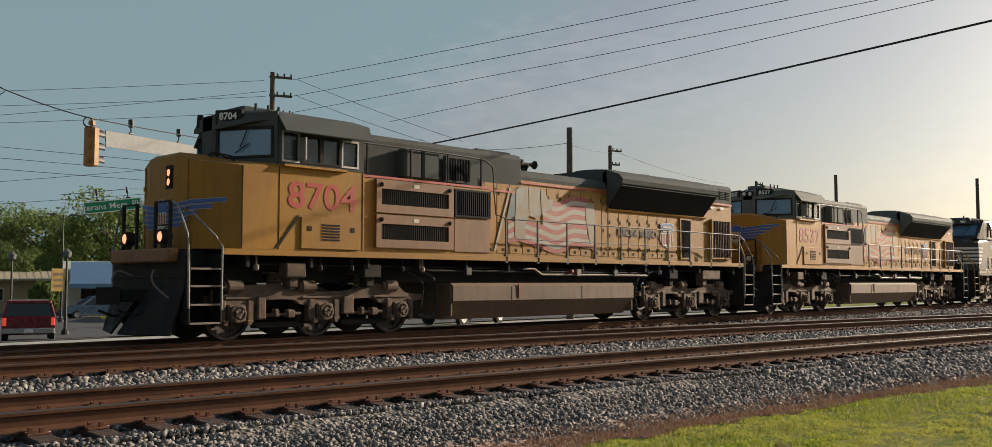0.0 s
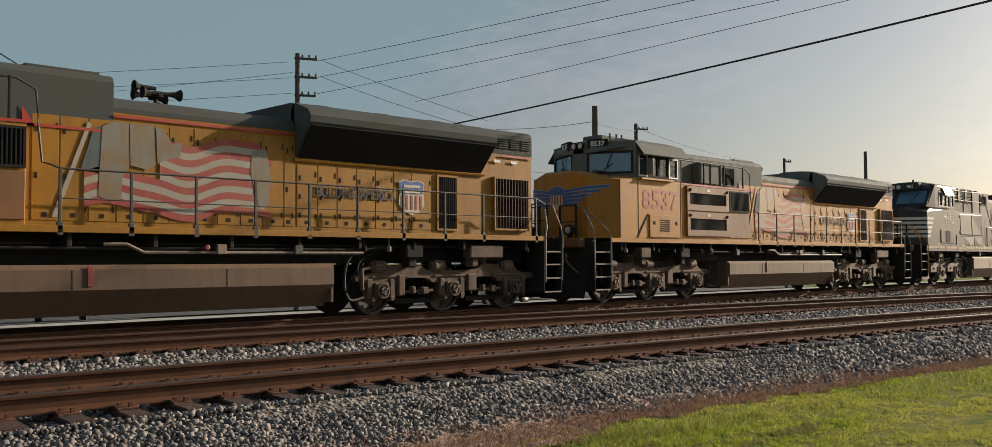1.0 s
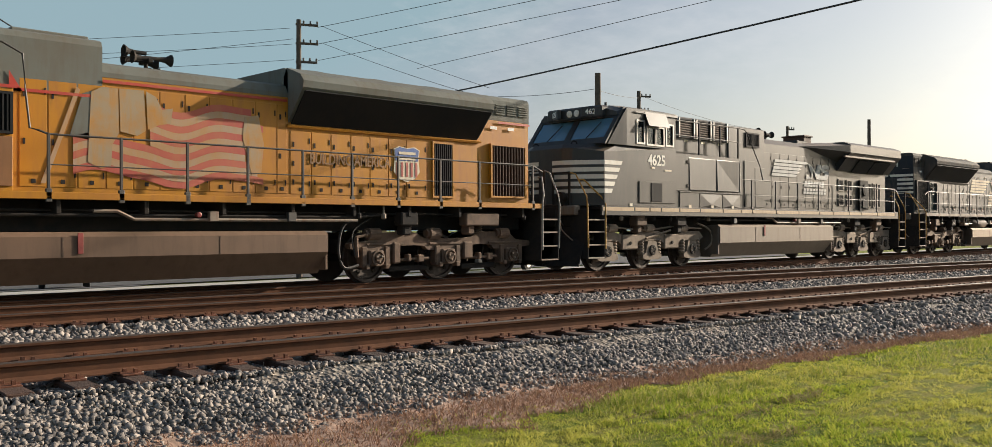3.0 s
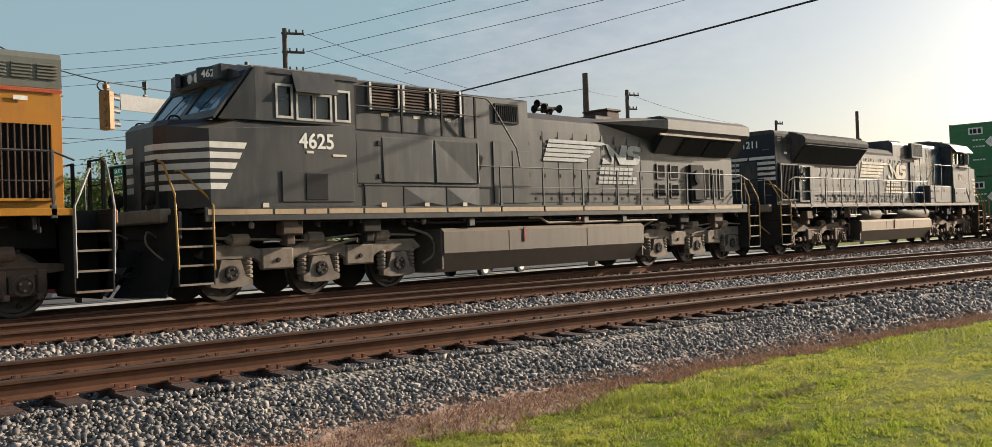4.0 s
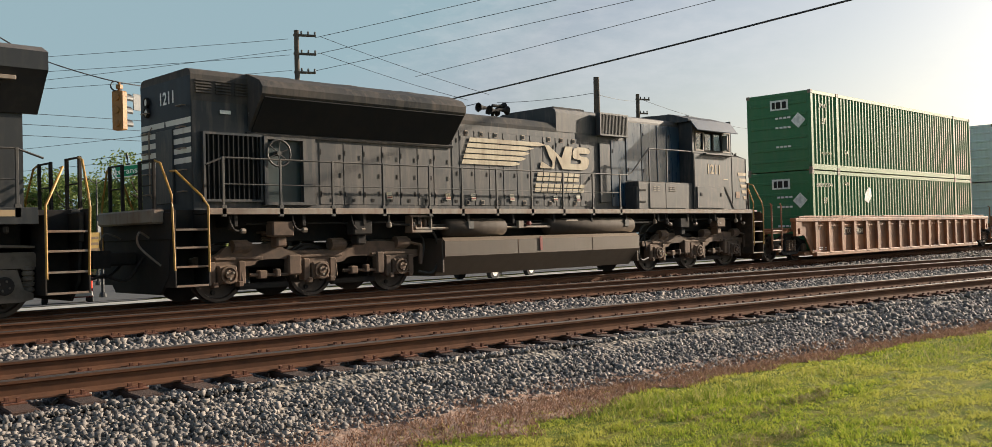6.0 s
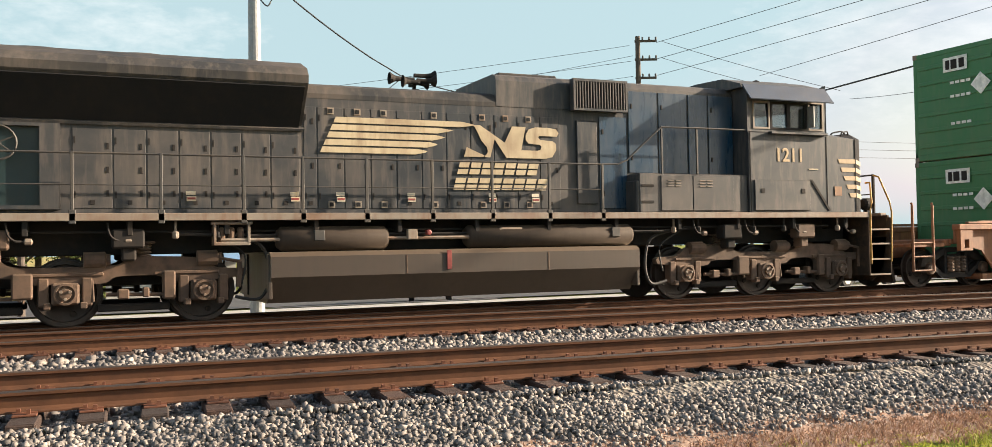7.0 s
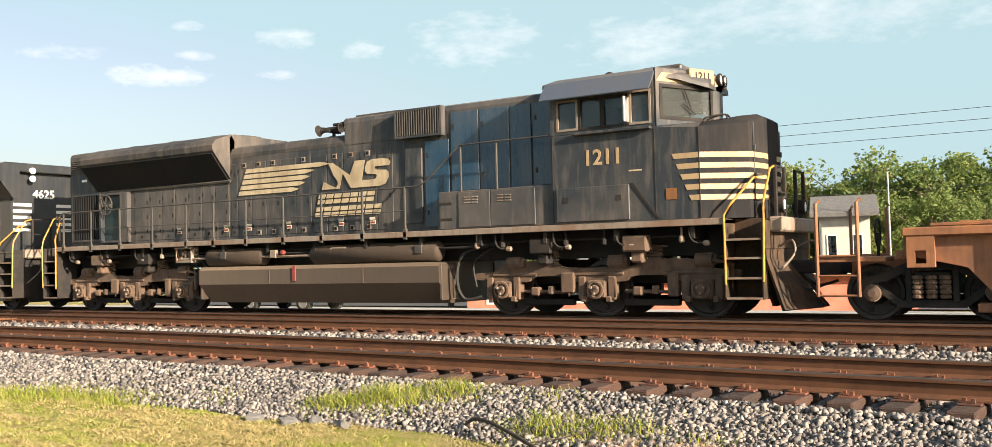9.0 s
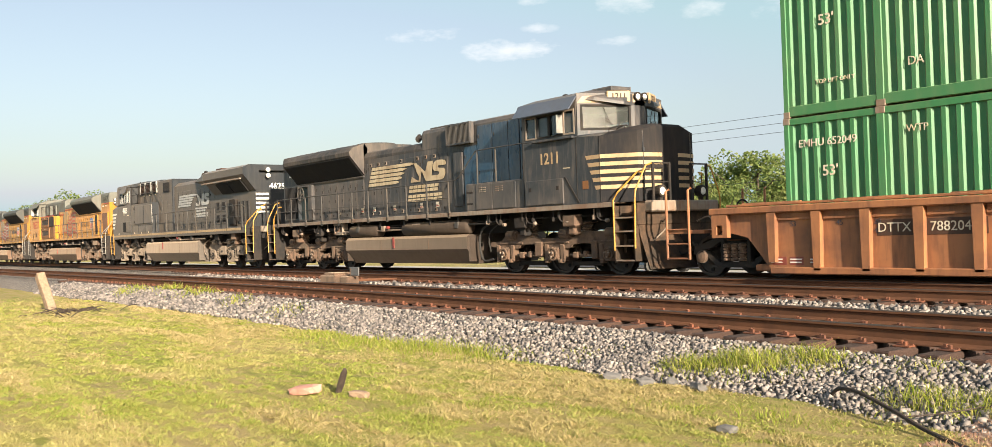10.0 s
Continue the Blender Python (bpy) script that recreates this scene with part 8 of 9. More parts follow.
def traffic_signal(p, face, body, label, lit=False):
    ob = thing("traffic_signal", label, "traffic light", "traffic signals", "", p)
    ob.rotation_euler = (0, 0, radians(face))
    bm = bmesh.new()
    box(bm, -0.17, 0.17, -0.12, 0.12, -1.07, 0.0, 0.03)
    for z in (-0.18, -0.53, -0.89):
        lathe(bm, "y", (0, 0.12, z), [(0, 0.10), (0.04, 0.09), (0.05, 0.03)], 10)
    part("housing", bm, body, ob)
    for k, z in enumerate((-0.18, -0.53, -0.89)):
        bm = bmesh.new()
        n = 12
        vs = []
        for i in range(n + 1):
            a = math.pi * (-0.15 + 1.3 * i / n)
            for y in (-0.12, -0.38):
                vs.append((0.155 * math.cos(a), y, z + 0.155 * math.sin(a)))
        geo(bm, vs, [[2 * i, 2 * i + 1, 2 * i + 3, 2 * i + 2] for i in range(n)])
        part("visor", bm, SIGNALBLK, ob)
        bm = bmesh.new()
        lathe(bm, "y", (0, -0.125, z), [(0.0, 0.145), (-0.02, 0.12), (-0.03, 0.04)], 14)
        part("lens", bm, SIGNALBLK, ob)
    bm = bmesh.new()
    tube(bm, [(0, 0, 0), (0, 0, 0.25)], 0.03, 8)
    box(bm, -0.07, 0.07, -0.07, 0.07, 0.05, 0.18, 0.015)
    part("hanger", bm, body, ob)
    return ob


traffic_signal(polar(23.3, 27.8, el=9.1) - Vector((0, 0, 0.24)), 120, SIGNALYEL, "yellow three-lamp traffic signal hung on a wire")
traffic_signal(polar(35.0, 36, el=5.75), 20, SIGNALBLK, "black three-lamp traffic signal hung on a wire")
traffic_signal(polar(38.0, 36, el=6.4), 20, SIGNALBLK, "black three-lamp traffic signal hung on a wire")
hang_a, hang_b = polar(35.0, 36, el=5.75) + Vector((0, 0, 0.24)), polar(38.0, 36, el=6.4) + Vector((0, 0, 0.24))
wire("span wire over the street", polar(33.2, 50, el=6.9), hang_a, 0.0, 0.014)
wire("span wire over the street", hang_a, hang_b, 0.0, 0.014, 3.0)
bm = bmesh.new()
ring = [polar(23.1, 27.77, el=9.13) - Vector((0, 0, 0.12)) + Vector((0.13 * math.cos(a * math.pi / 8), 0, 0.13 * math.sin(a * math.pi / 8))) for a in range(17)]
tube(bm, ring, 0.02, 6)
tagged(part("cable_coil", bm, WIRE), "coil of black cable hung on the span wire", "cable")


def street_sign(a, b, height, front, words, label, back=False):
    """A long sign panel hung between two places, its face to the viewer."""
    a, b = Vector(a), Vector(b)
    ob = thing("street_sign", label, "street sign", "", "", a)
    d = b - a
    L = d.length
    ex = d.normalized()
    ez = Vector((0, 0, 1)) - ex * ex.z
    ez.normalize()
    ey = ez.cross(ex)
    m = Matrix(((ex.x, ey.x, ez.x, 0), (ex.y, ey.y, ez.y, 0), (ex.z, ey.z, ez.z, 0), (0, 0, 0, 1)))
    bm = bmesh.new()
    box(bm, 0, L, -0.012, 0.012, -height, 0, 0.006)
    bm.transform(m)
    part("panel", bm, front, ob)
    if words:
        bm = bmesh.new()
        panel(bm, m @ Matrix.Translation((0, -0.014, 0)) @ SIDE[-1], (0.0, L, -height, 0), [(0.03, L - 0.03, -height + 0.03, -0.03)], 0.006)
        part("border", bm, REFLECT, ob)
        lettering("lettering", words, height * 0.72, REFLECT, ob, m @ pose(L / 2, -0.016, -height / 2, 90, 0, 0), bold=0.002)
    for t in (0.25, 0.78):
        bm = bmesh.new()
        box(bm, L * t - 0.08, L * t + 0.08, -0.03, 0.03, 0.0, 0.06, 0.01)
        tube(bm, [(L * t, 0, 0.05), (L * t, 0, 0.42)], 0.02, 6)
        box(bm, L * t - 0.04, L * t + 0.04, -0.07, 0.07, 0.2, 0.44, 0.02)
        bm.transform(m)
        part("hanger", bm, SIGNALBLK, ob)
    return ob


street_sign(polar(24.0, 28.2, el=8.5), polar(28.9, 32.0, el=7.85), 0.46, SIGNBACK, "", "bare grey back of a long hanging street sign")
street_sign(polar(22.9, 38, el=4.42), polar(25.9, 38, el=4.82), 0.44, SIGNGREEN, "Veterans Mem. Pkwy", "green hanging street sign with white words")
street_sign(polar(35.8, 36, el=5.75), polar(37.35, 36, el=6.05), 0.34, SIGNGREEN, "Mulberry St", "green hanging street sign with white words")
ga, gb = polar(22.9, 38, el=4.42), polar(25.9, 38, el=4.82)
h1, h2 = ga.lerp(gb, 0.25) + Vector((0, 0, 0.36)), ga.lerp(gb, 0.78) + Vector((0, 0, 0.36))
wire("wire that carries the green sign", h1 - (h2 - h1) * 1.2, h2, 0.0, 0.012)
wire("wire that carries the green sign", h2, polar(33.1, 49.9, el=5.4), 0.0, 0.012)


def tree_mesh(seed, h, spread, leaf, mat_leaf):
    """One broadleaf: tapered trunk with limbs, and a crown of loose clumps."""
    rnd = random.Random(seed)
    ob = thing("tree", "", "tree", "trees behind the town")
    bm = bmesh.new()
    tube(bm, [(0, 0, -0.4), (0.1, 0.05, h * 0.25), (0.0, 0.1, h * 0.55), (0.1, 0, h * 0.8)], 0.3, 9, 0, [h * 0.030, h * 0.024, h * 0.016, h * 0.006])
    cl = []
    for k in range(11):
        a, z = rnd.uniform(0, 6.28), h * rnd.uniform(0.25, 0.7)
        q = Vector((math.cos(a), math.sin(a), rnd.uniform(0.3, 0.9))) * spread * rnd.uniform(0.5, 0.95)
        tube(bm, [(0, 0, z), (q.x * 0.5, q.y * 0.5, z + q.z * 0.35), (q.x, q.y, min(z + q.z, h))], 0.1, 6, 0, [h * 0.012, h * 0.008, h * 0.003])
        cl.append((Vector((q.x, q.y, min(z + q.z, h * 0.97))), spread * rnd.uniform(0.25, 0.42)))
    part("trunk", bm, BARK, ob)
    for k in range(26):
        a, e = rnd.uniform(0, 6.28), rnd.uniform(-0.5, 1.35)
        rr = spread * rnd.uniform(0.45, 1.0)
        cl.append((Vector((math.cos(a) * math.cos(e) * rr, math.sin(a) * math.cos(e) * rr, h * 0.58 + math.sin(e) * h * 0.36 * rnd.uniform(0.7, 1.05))), spread * rnd.uniform(0.16, 0.36)))
    vs, fs = [], []
    for c, r in cl:
        for k in range(int(75 + 360 * r / spread)):
            d = Vector((rnd.gauss(0, 1), rnd.gauss(0, 1), rnd.gauss(0, 0.8))).normalized() * r * rnd.uniform(0.35, 1.0) ** 0.6
            p = c + d
            n1 = Vector((rnd.gauss(0, 1), rnd.gauss(0, 1), rnd.gauss(0, 1))).normalized()
            n2 = n1.cross(Vector((rnd.gauss(0, 1), rnd.gauss(0, 1), rnd.gauss(0, 1)))).normalized()
            s = leaf * rnd.uniform(0.5, 1.15)
            i = len(vs)
            vs += [p - n1 * s, p + n2 * s * 0.55, p + n1 * s, p - n2 * s * 0.55]
            fs.append((i, i + 1, i + 2, i + 3))
    me = bpy.data.meshes.new("crown")
    me.from_pydata(vs, [], fs)
    me.materials.append(mat_leaf)
    cr = new("crown", me)
    cr.parent = ob
    return ob


kinds = [tree_mesh(11, 11.0, 4.2, 0.21, LEAF), tree_mesh(12, 10.0, 3.6, 0.19, LEAF_LIGHT), tree_mesh(13, 12.0, 4.8, 0.22, LEAF), tree_mesh(14, 9.0, 4.0, 0.19, LEAF_LIGHT)]
heights = [11.0, 10.0, 12.0, 9.0]
spots = []
rnd = random.Random(5)
for az, d, el in ((15.5, 118, 3.6), (17.6, 112, 4.0), (19.2, 122, 4.1), (20.6, 115, 4.6), (21.6, 125, 2.9), (23.0, 118, 4.2), (24.3, 105, 5.6), (25.8, 110, 5.2), (27.4, 112, 5.0), (29.2, 118, 4.2), (18.4, 104, 2.6), (20.0, 100, 2.4), (22.4, 102, 2.4), (16.6, 103, 2.2),
                  (33.8, 130, 2.9), (36.0, 135, 2.5), (39.4, 120, 3.1), (41.2, 125, 3.0), (31.5, 125, 3.4)):
    spots.append((az, d, el))
for k in range(34):
    az = -1.5 - k * 1.32
    el = 4.9 + 1.0 * math.sin(k * 1.9) + 0.6 * math.sin(k * 0.7 + 1)
    if -12 < az < -4:
        el += 0.6
    elif -16 < az < -10:
        el -= 1.0
    if az < -33:
        el -= 0.5 + (-33 - az) * 0.20
        el = max(el, 1.8)
    spots.append((az, rnd.uniform(74, 86), el))
    if k % 2 == 0:
        spots.append((az - 0.6, rnd.uniform(66, 71), el * 0.62))
for az, d, el in ((-84, 150, 2.0), (-81.5, 150, 2.2), (-79.2, 145, 2.5), (-76.6, 140, 3.3), (-74.7, 138, 3.2), (-72.8, 140, 2.9), (-70.5, 140, 2.3), (-67, 130, 2.2), (-63, 125, 2.2), (-59, 120, 2.3), (-55, 110, 2.4), (-51, 100, 2.5)):
    spots.append((az, d, el))
for k in range(12):
    az = 13.6 - k * 1.25
    spots.append((az, rnd.uniform(72, 84), 4.0 + 1.2 * math.sin(k * 1.7)))
first = [True] * 4
for i, (az, d, el) in enumerate(spots):
    k = rnd.randrange(4)
    p = polar(az, d)
    want = 1.129 + d * math.tan(radians(el)) - p.z
    q = want / heights[k] / 1.10
    m = pose(p.x, p.y, p.z, 0, 0, rnd.uniform(0, 360))
    if first[k]:
        t = kinds[k]
        t.matrix_basis = m
        first[k] = False
    else:
        t = copy_thing(kinds[k], m)
    t.scale = (q * rnd.uniform(0.95, 1.25), q * rnd.uniform(0.95, 1.25), q)
    tagged(t, ("dark green broadleaf tree with a full uneven crown", "light green broadleaf tree with a loose crown")[k % 2])


def small_tree(p, h):
    t = tree_mesh(31, h, h * 0.34, 0.16, LEAF)
    t.matrix_basis = pose(p.x, p.y, p.z)
    tagged(t, "young street tree with a rounded dark crown", "tree")


small_tree(polar(21.05, 78), 2.9)


def building(name, az0, az1, d, z_top, wall, roof, label, depth=10, awning=None, ribs=True, windows=3):
    a, b = polar(az0, d), polar(az1, d)
    base = min(a.z, b.z) - 0.2
    ex = Vector((b.x - a.x, b.y - a.y, 0))
    L = ex.length
    ang = math.degrees(math.atan2(ex.y, ex.x))
    ob = thing(name, label, "building", "", "", (a.x, a.y, base))
    ob.rotation_euler = (0, 0, radians(ang))
    H = z_top - base
    bm = bmesh.new()
    holes = []
    for k in range(windows):
        x = L * (k + 0.5) / windows
        holes.append((x - L / windows * 0.22, x + L / windows * 0.22, H * 0.32, H * 0.62))
    panel(bm, SIDE[-1], (0, L, 0, H * 0.85), holes, 0.2)
    panel(bm, Matrix.Translation((0, depth, 0)) @ SIDE[1], (0, L, 0, H * 0.85), [], 0.2)
    box(bm, 0, 0.2, 0.0, depth, 0, H * 0.85, 0.01)
    box(bm, L - 0.2, L, 0.0, depth, 0, H * 0.85, 0.01)
    part("wall", bm, wall, ob)
    for h in holes:
        bm = bmesh.new()
        panel(bm, Matrix.Translation((0, -0.16, 0)) @ SIDE[-1], h, [(h[0] + 0.08, h[1] - 0.08, h[2] + 0.08, h[3] - 0.08)], 0.08)
        w = part("window", bm, WHITE, ob)
        bm = bmesh.new()
        box(bm, h[0], h[1], -0.10, -0.08, h[2], h[3], 0.002)
        part("pane", bm, GLASS, w)
    bm = bmesh.new()
    prism(bm, [(-1.0, H * 0.78), (-1.0, H * 0.82), (depth * 0.3, H), (depth + 0.5, H), (depth + 0.5, H * 0.84)], "x", -0.5, L + 0.5)
    rf = part("roof", bm, roof, ob)
    if ribs:
        for k in range(int(L / 0.6)):
            bm = bmesh.new()
            x = -0.4 + 0.6 * k
            geo(bm, [(x, -1.02, H * 0.825), (x + 0.06, -1.02, H * 0.825), (x + 0.06, depth * 0.3, H + 0.03), (x, depth * 0.3, H + 0.03), (x, -1.02, H * 0.80), (x + 0.06, -1.02, H * 0.80), (x + 0.06, depth * 0.3, H - 0.02), (x, depth * 0.3, H - 0.02)],
                [[0, 1, 2, 3], [7, 6, 5, 4], [0, 4, 5, 1], [1, 5, 6, 2], [2, 6, 7, 3], [3, 7, 4, 0]])
            part("rib", bm, roof, rf)
    if awning:
        bm = bmesh.new()
        prism(bm, [(-0.2, H * 0.98), (-2.4, H * 0.60), (-2.4, H * 0.52), (-0.2, H * 0.60)], "x", 0.2, L - 0.2)
        part("awning", bm, awning, ob, "faded blue sloping awning")
        for k in range(3):
            bm = bmesh.new()
            box(bm, 0.6 + (L - 1.6) * k / 2, 1.0 + (L - 1.6) * k / 2, -0.1, 0.4, 0.1, H * 0.5, 0.02)
            part("pier", bm, CONCRETE, ob)
    return ob


building("strip_store", 15.0, 22.1, 95, 2.15, TANWALL, TANROOF, "low tan store with a ribbed metal roof front", 12)
building("awning_store", 22.2, 26.5, 84, 2.9, SIDING, SIDING, "low store with a wide faded blue awning", 10, AWNING, False, 2)
building("yellow_store", 36.4, 38.2, 90, 4.3, TANWALL, SHINGLE, "pale yellow flat-fronted store", 8, None, False, 1)
building("grey_hall", 30.0, 34.5, 70, 1.6, SIDING, SHINGLE, "low grey hall behind the crossing", 8, None, False, 2)
building("white_house", -13.3, -10.6, 60, 4.6, SIDING, SHINGLE, "small white house with a hipped grey roof", 8, None, False, 2)
building("salmon_store", -34.0, -8.5, 42, 0.75, BRICKRED, CONCRETE, "long low salmon brick store", 5, None, False, 6)
building("blue_store", 2.0, 9.0, 58, 1.3, SIDING, AWNING, "low white store with a blue roof edge", 8, None, False, 3)
for i, (az, d, w, h) in enumerate(((-26.6, 46, 1.7, 1.2), (-24.9, 46, 1.9, 1.4), (-23.4, 46, 1.5, 0.8), (-20.4, 46, 1.3, 0.6))):
    p = polar(az, d, 0.95)
    bm = bmesh.new()
    box(bm, -w / 2, w / 2, -0.7, 0.7, -2.4, h - 0.1, 0.04)
    ob = thing("rooftop_unit", "boxy pale metal cooling unit", "cooling unit", "rooftop units", "", p)
    part("casing", bm, SIDING, ob)
    bm = bmesh.new()
    for k in range(4):
        box(bm, -w / 2 + 0.1, w / 2 - 0.1, -0.73, -0.69, 0.1 + k * (h - 0.2) / 4, 0.16 + k * (h - 0.2) / 4, 0.01)
    part("louvre", bm, GALV, ob)


def street_lamp(p, top, double, banner=None):
    ob = thing("street_lamp", "slim dark street lamp" + (" with two arms" if double else " with a lantern head"), "street lamp", "street lamps", "", p)
    h = top - p.z
    bm = bmesh.new()
    tube(bm, [(0, 0, 0), (0, 0, h)], 0.07, 8, 0, [0.09, 0.05])
    lathe(bm, "z", (0, 0, 0), [(0, 0.2), (0.25, 0.18), (0.35, 0.1)], 10)
    part("pole", bm, SIGNALBLK, ob)
    bm = bmesh.new()
    if double:
        for s in (-1, 1):
            tube(bm, [(0, 0, h - 0.3), (s * 0.5, 0, h), (s * 0.9, 0, h)], 0.03, 6)
            box(bm, s * 0.5, s * 1.1, -0.12, 0.12, h - 0.02, h + 0.08, 0.03)
        part("lamp_head", bm, SIGNALBLK, ob)
    else:
        lathe(bm, "z", (0, 0, h), [(0, 0.10), (0.05, 0.20), (0.32, 0.22), (0.36, 0.12), (0.48, 0.04)], 12)
        part("lantern", bm, SIGNBACK, ob)
    if banner:
        bm = bmesh.new()
        box(bm, -0.75, -0.08, -0.015, 0.015, h - 1.7, h - 0.55, 0.004)
        part("banner", bm, BROWNSIGN, ob, "faded yellow cloth banner")
        bm = bmesh.new()
        for k in range(3):
            box(bm, -0.65, -0.18, -0.022, -0.014, h - 1.5 + 0.3 * k, h - 1.36 + 0.3 * k, 0.002)
        part("banner_bar", bm, CUTWOOD, ob)
    return ob


street_lamp(polar(22.15, 53), polar(22.15, 53, el=1.35).z, False, True)
street_lamp(polar(19.45, 58), polar(19.45, 58, el=1.2).z, False)
street_lamp(polar(21.9, 70), polar(21.9, 70, el=3.7).z, True)


def vehicle(p, turn, kind, body, label):
    """Parked or waiting road vehicle, nose towards its own +x."""
    ob = thing({"pickup": "pickup_truck", "suv": "suv_car", "car": "parked_car"}[kind], label, "car", "", "", p)
    ob.rotation_euler = (0, 0, radians(turn))
    L, W, H = {"pickup": (5.4, 0.98, 1.78), "suv": (4.6, 0.92, 1.65), "car": (4.5, 0.90, 1.42)}[kind]
    r = 0.37 if kind == "pickup" else 0.33
    bm = bmesh.new()
    prof = {"pickup": [(-2.7, 0.55), (-2.7, 1.12), (-2.62, 1.16), (2.55, 1.12), (2.7, 0.95), (2.7, 0.5), (2.5, 0.38), (-2.5, 0.40)],
            "suv": [(-2.3, 0.45), (-2.3, 1.0), (-2.2, 1.04), (1.1, 1.04), (2.15, 0.90), (2.3, 0.70), (2.3, 0.40), (-2.1, 0.34)],
            "car": [(-2.25, 0.45), (-2.25, 0.92), (-2.0, 0.98), (1.2, 0.92), (2.1, 0.75), (2.25, 0.60), (2.25, 0.38), (-2.1, 0.32)]}[kind]
    prism(bm, prof, "y", -W, W)
    part("body", bm, body, ob)
    bm = bmesh.new()
    top = {"pickup": [(-2.6, 1.12, 0.95), (-2.45, 1.70, 0.80), (0.55, H, 0.78), (1.35, 1.12, 0.95)], "suv": [(-2.2, 1.02, 0.88), (-1.9, 1.58, 0.74), (0.2, H, 0.72), (1.15, 1.02, 0.88)], "car": [(-1.75, 0.95, 0.86), (-1.0, 1.38, 0.68), (0.3, H, 0.66), (1.25, 0.92, 0.86)]}[kind]
    (xa, za, wa), (xb, zb, wb), (xc, zc, wc), (xd, zd2, wd) = top
    loft(bm, [[(xa, -wa, za), (xa, wa, za), (xd, wd, zd2), (xd, -wd, zd2)], [(xb, -wb, zb), (xb, wb, zb), (xc, wc, zc), (xc, -wc, zc)]])
    part("cabin_glass", bm, GLASSDARK, ob)
    bm = bmesh.new()
    box(bm, top[1][0] - 0.03, top[2][0] + 0.03, -top[1][2] - 0.01, top[1][2] + 0.01, top[1][1] - 0.03, H + 0.02, 0.03)
    for x0, z0, w0, x1, z1, w1 in ((*top[0], *top[1]), (*top[3], *top[2])):
        for s in (-1, 1):
            tube(bm, [(x0, s * w0, z0), (x1, s * w1, z1)], 0.05, 6)
    for s in (-1, 1):
        xm = (top[1][0] + top[2][0]) / 2
        tube(bm, [(xm, s * top[0][2], top[0][1]), (xm, s * top[1][2], H - 0.02)], 0.06, 6)
    part("roof", bm, body, ob)
    for x in (-L * 0.30, L * 0.31):
        for s in (-1, 1):
            bm = bmesh.new()
            lathe(bm, "y", (x, s * (W - 0.20), r), [(0, r * 0.6), (0.0, r), (s * 0.20, r), (s * 0.215, r * 0.7)], 18)
            wh = part("wheel", bm, TYRE, ob)
            bm = bmesh.new()
            lathe(bm, "y", (x, s * (W + 0.016), r), [(0, r * 0.62), (s * 0.01, r * 0.6), (-s * 0.01, r * 0.2), (s * 0.0, 0.03)], 14)
            part("rim", bm, ALU, wh)
    bm = bmesh.new()
    box(bm, -L / 2 - 0.10, -L / 2 + 0.02, -W + 0.02, W - 0.02, 0.46, 0.68, 0.03)
    part("bumper", bm, ALU if kind == "pickup" else body, ob)
    bm = bmesh.new()
    box(bm, L / 2 - 0.02, L / 2 + 0.08, -W + 0.02, W - 0.02, 0.42, 0.64, 0.03)
    part("bumper", bm, ALU if kind == "pickup" else body, ob)
    for s in (-1, 1):
        bm = bmesh.new()
        box(bm, -L / 2 - 0.03, -L / 2 + 0.05, s * (W - 0.16), s * (W - 0.01), 0.78, 1.10, 0.02)
        part("tail_lamp", bm, TAIL if kind == "pickup" else WELLRED, ob)
        bm = bmesh.new()
        box(bm, L / 2 - 0.08, L / 2 + 0.02, s * (W - 0.36), s * (W - 0.04), 0.66, 0.82, 0.02)
        part("headlamp", bm, LAMP_OFF, ob)
    bm = bmesh.new()
    box(bm, -L / 2 - 0.12, -L / 2 - 0.09, -0.16, 0.16, 0.50, 0.64, 0.004)
    part("plate", bm, REFLECT, ob)
    return ob


GLASSDARK = paint("car_glass", (0.02, 0.025, 0.03), 0.08, (0.05, 0.05, 0.05), 0.1, 0, False)
vehicle(polar(20.35, 46), 70, "pickup", CARRED, "maroon pickup truck with a canopy and lit tail lamps")
vehicle(polar(23.6, 78), 170, "suv", CARBLUE, "silver-blue parked sport utility car")
for az, d, kind, body, label in ((-44.3, 37, "car", CARBLUE, "bright blue car parked by the street"), (44.6, 40, "suv", CARBLACK, "dark parked sport utility car")):
    vehicle(polar(az, d), random.Random(az).choice((5, 178, 12)), kind, body, label)

# tall roadside sign of a diner, its device drawn as plain shapes
p = polar(29.9, 62)
sg = thing("pole_sign", "tall blue roadside sign with a round device", "sign", "", "", p)
sg.rotation_euler = (0, 0, radians(-22))
bm = bmesh.new()
box(bm, -0.18, 0.18, -0.18, 0.18, 0, 8.2, 0.03)
part("post", bm, SIGNALBLK, sg)
bm = bmesh.new()
box(bm, -1.2, 1.0, -0.3, 0.3, 8.2, 11.3, 0.08)
part("cabinet", bm, SIGNBLUE, sg)
for z0, z1, mt in ((9.95, 10.6, SIGNORANGE), (9.5, 9.9, FADEDRED), (9.0, 9.45, SIGNORANGE)):
    bm = bmesh.new()
    prism(bm, [(-0.7, z0), (0.5, z0), (0.6, (z0 + z1) / 2), (0.4, z1), (-0.6, z1), (-0.8, (z0 + z1) / 2)], "y", -0.32, -0.29)
    part("device_band", bm, mt, sg)
bm = bmesh.new()
box(bm, -1.3, 1.1, -0.15, 0.15, 7.2, 7.8, 0.03)
part("lower_panel", bm, FADEDRED, sg)

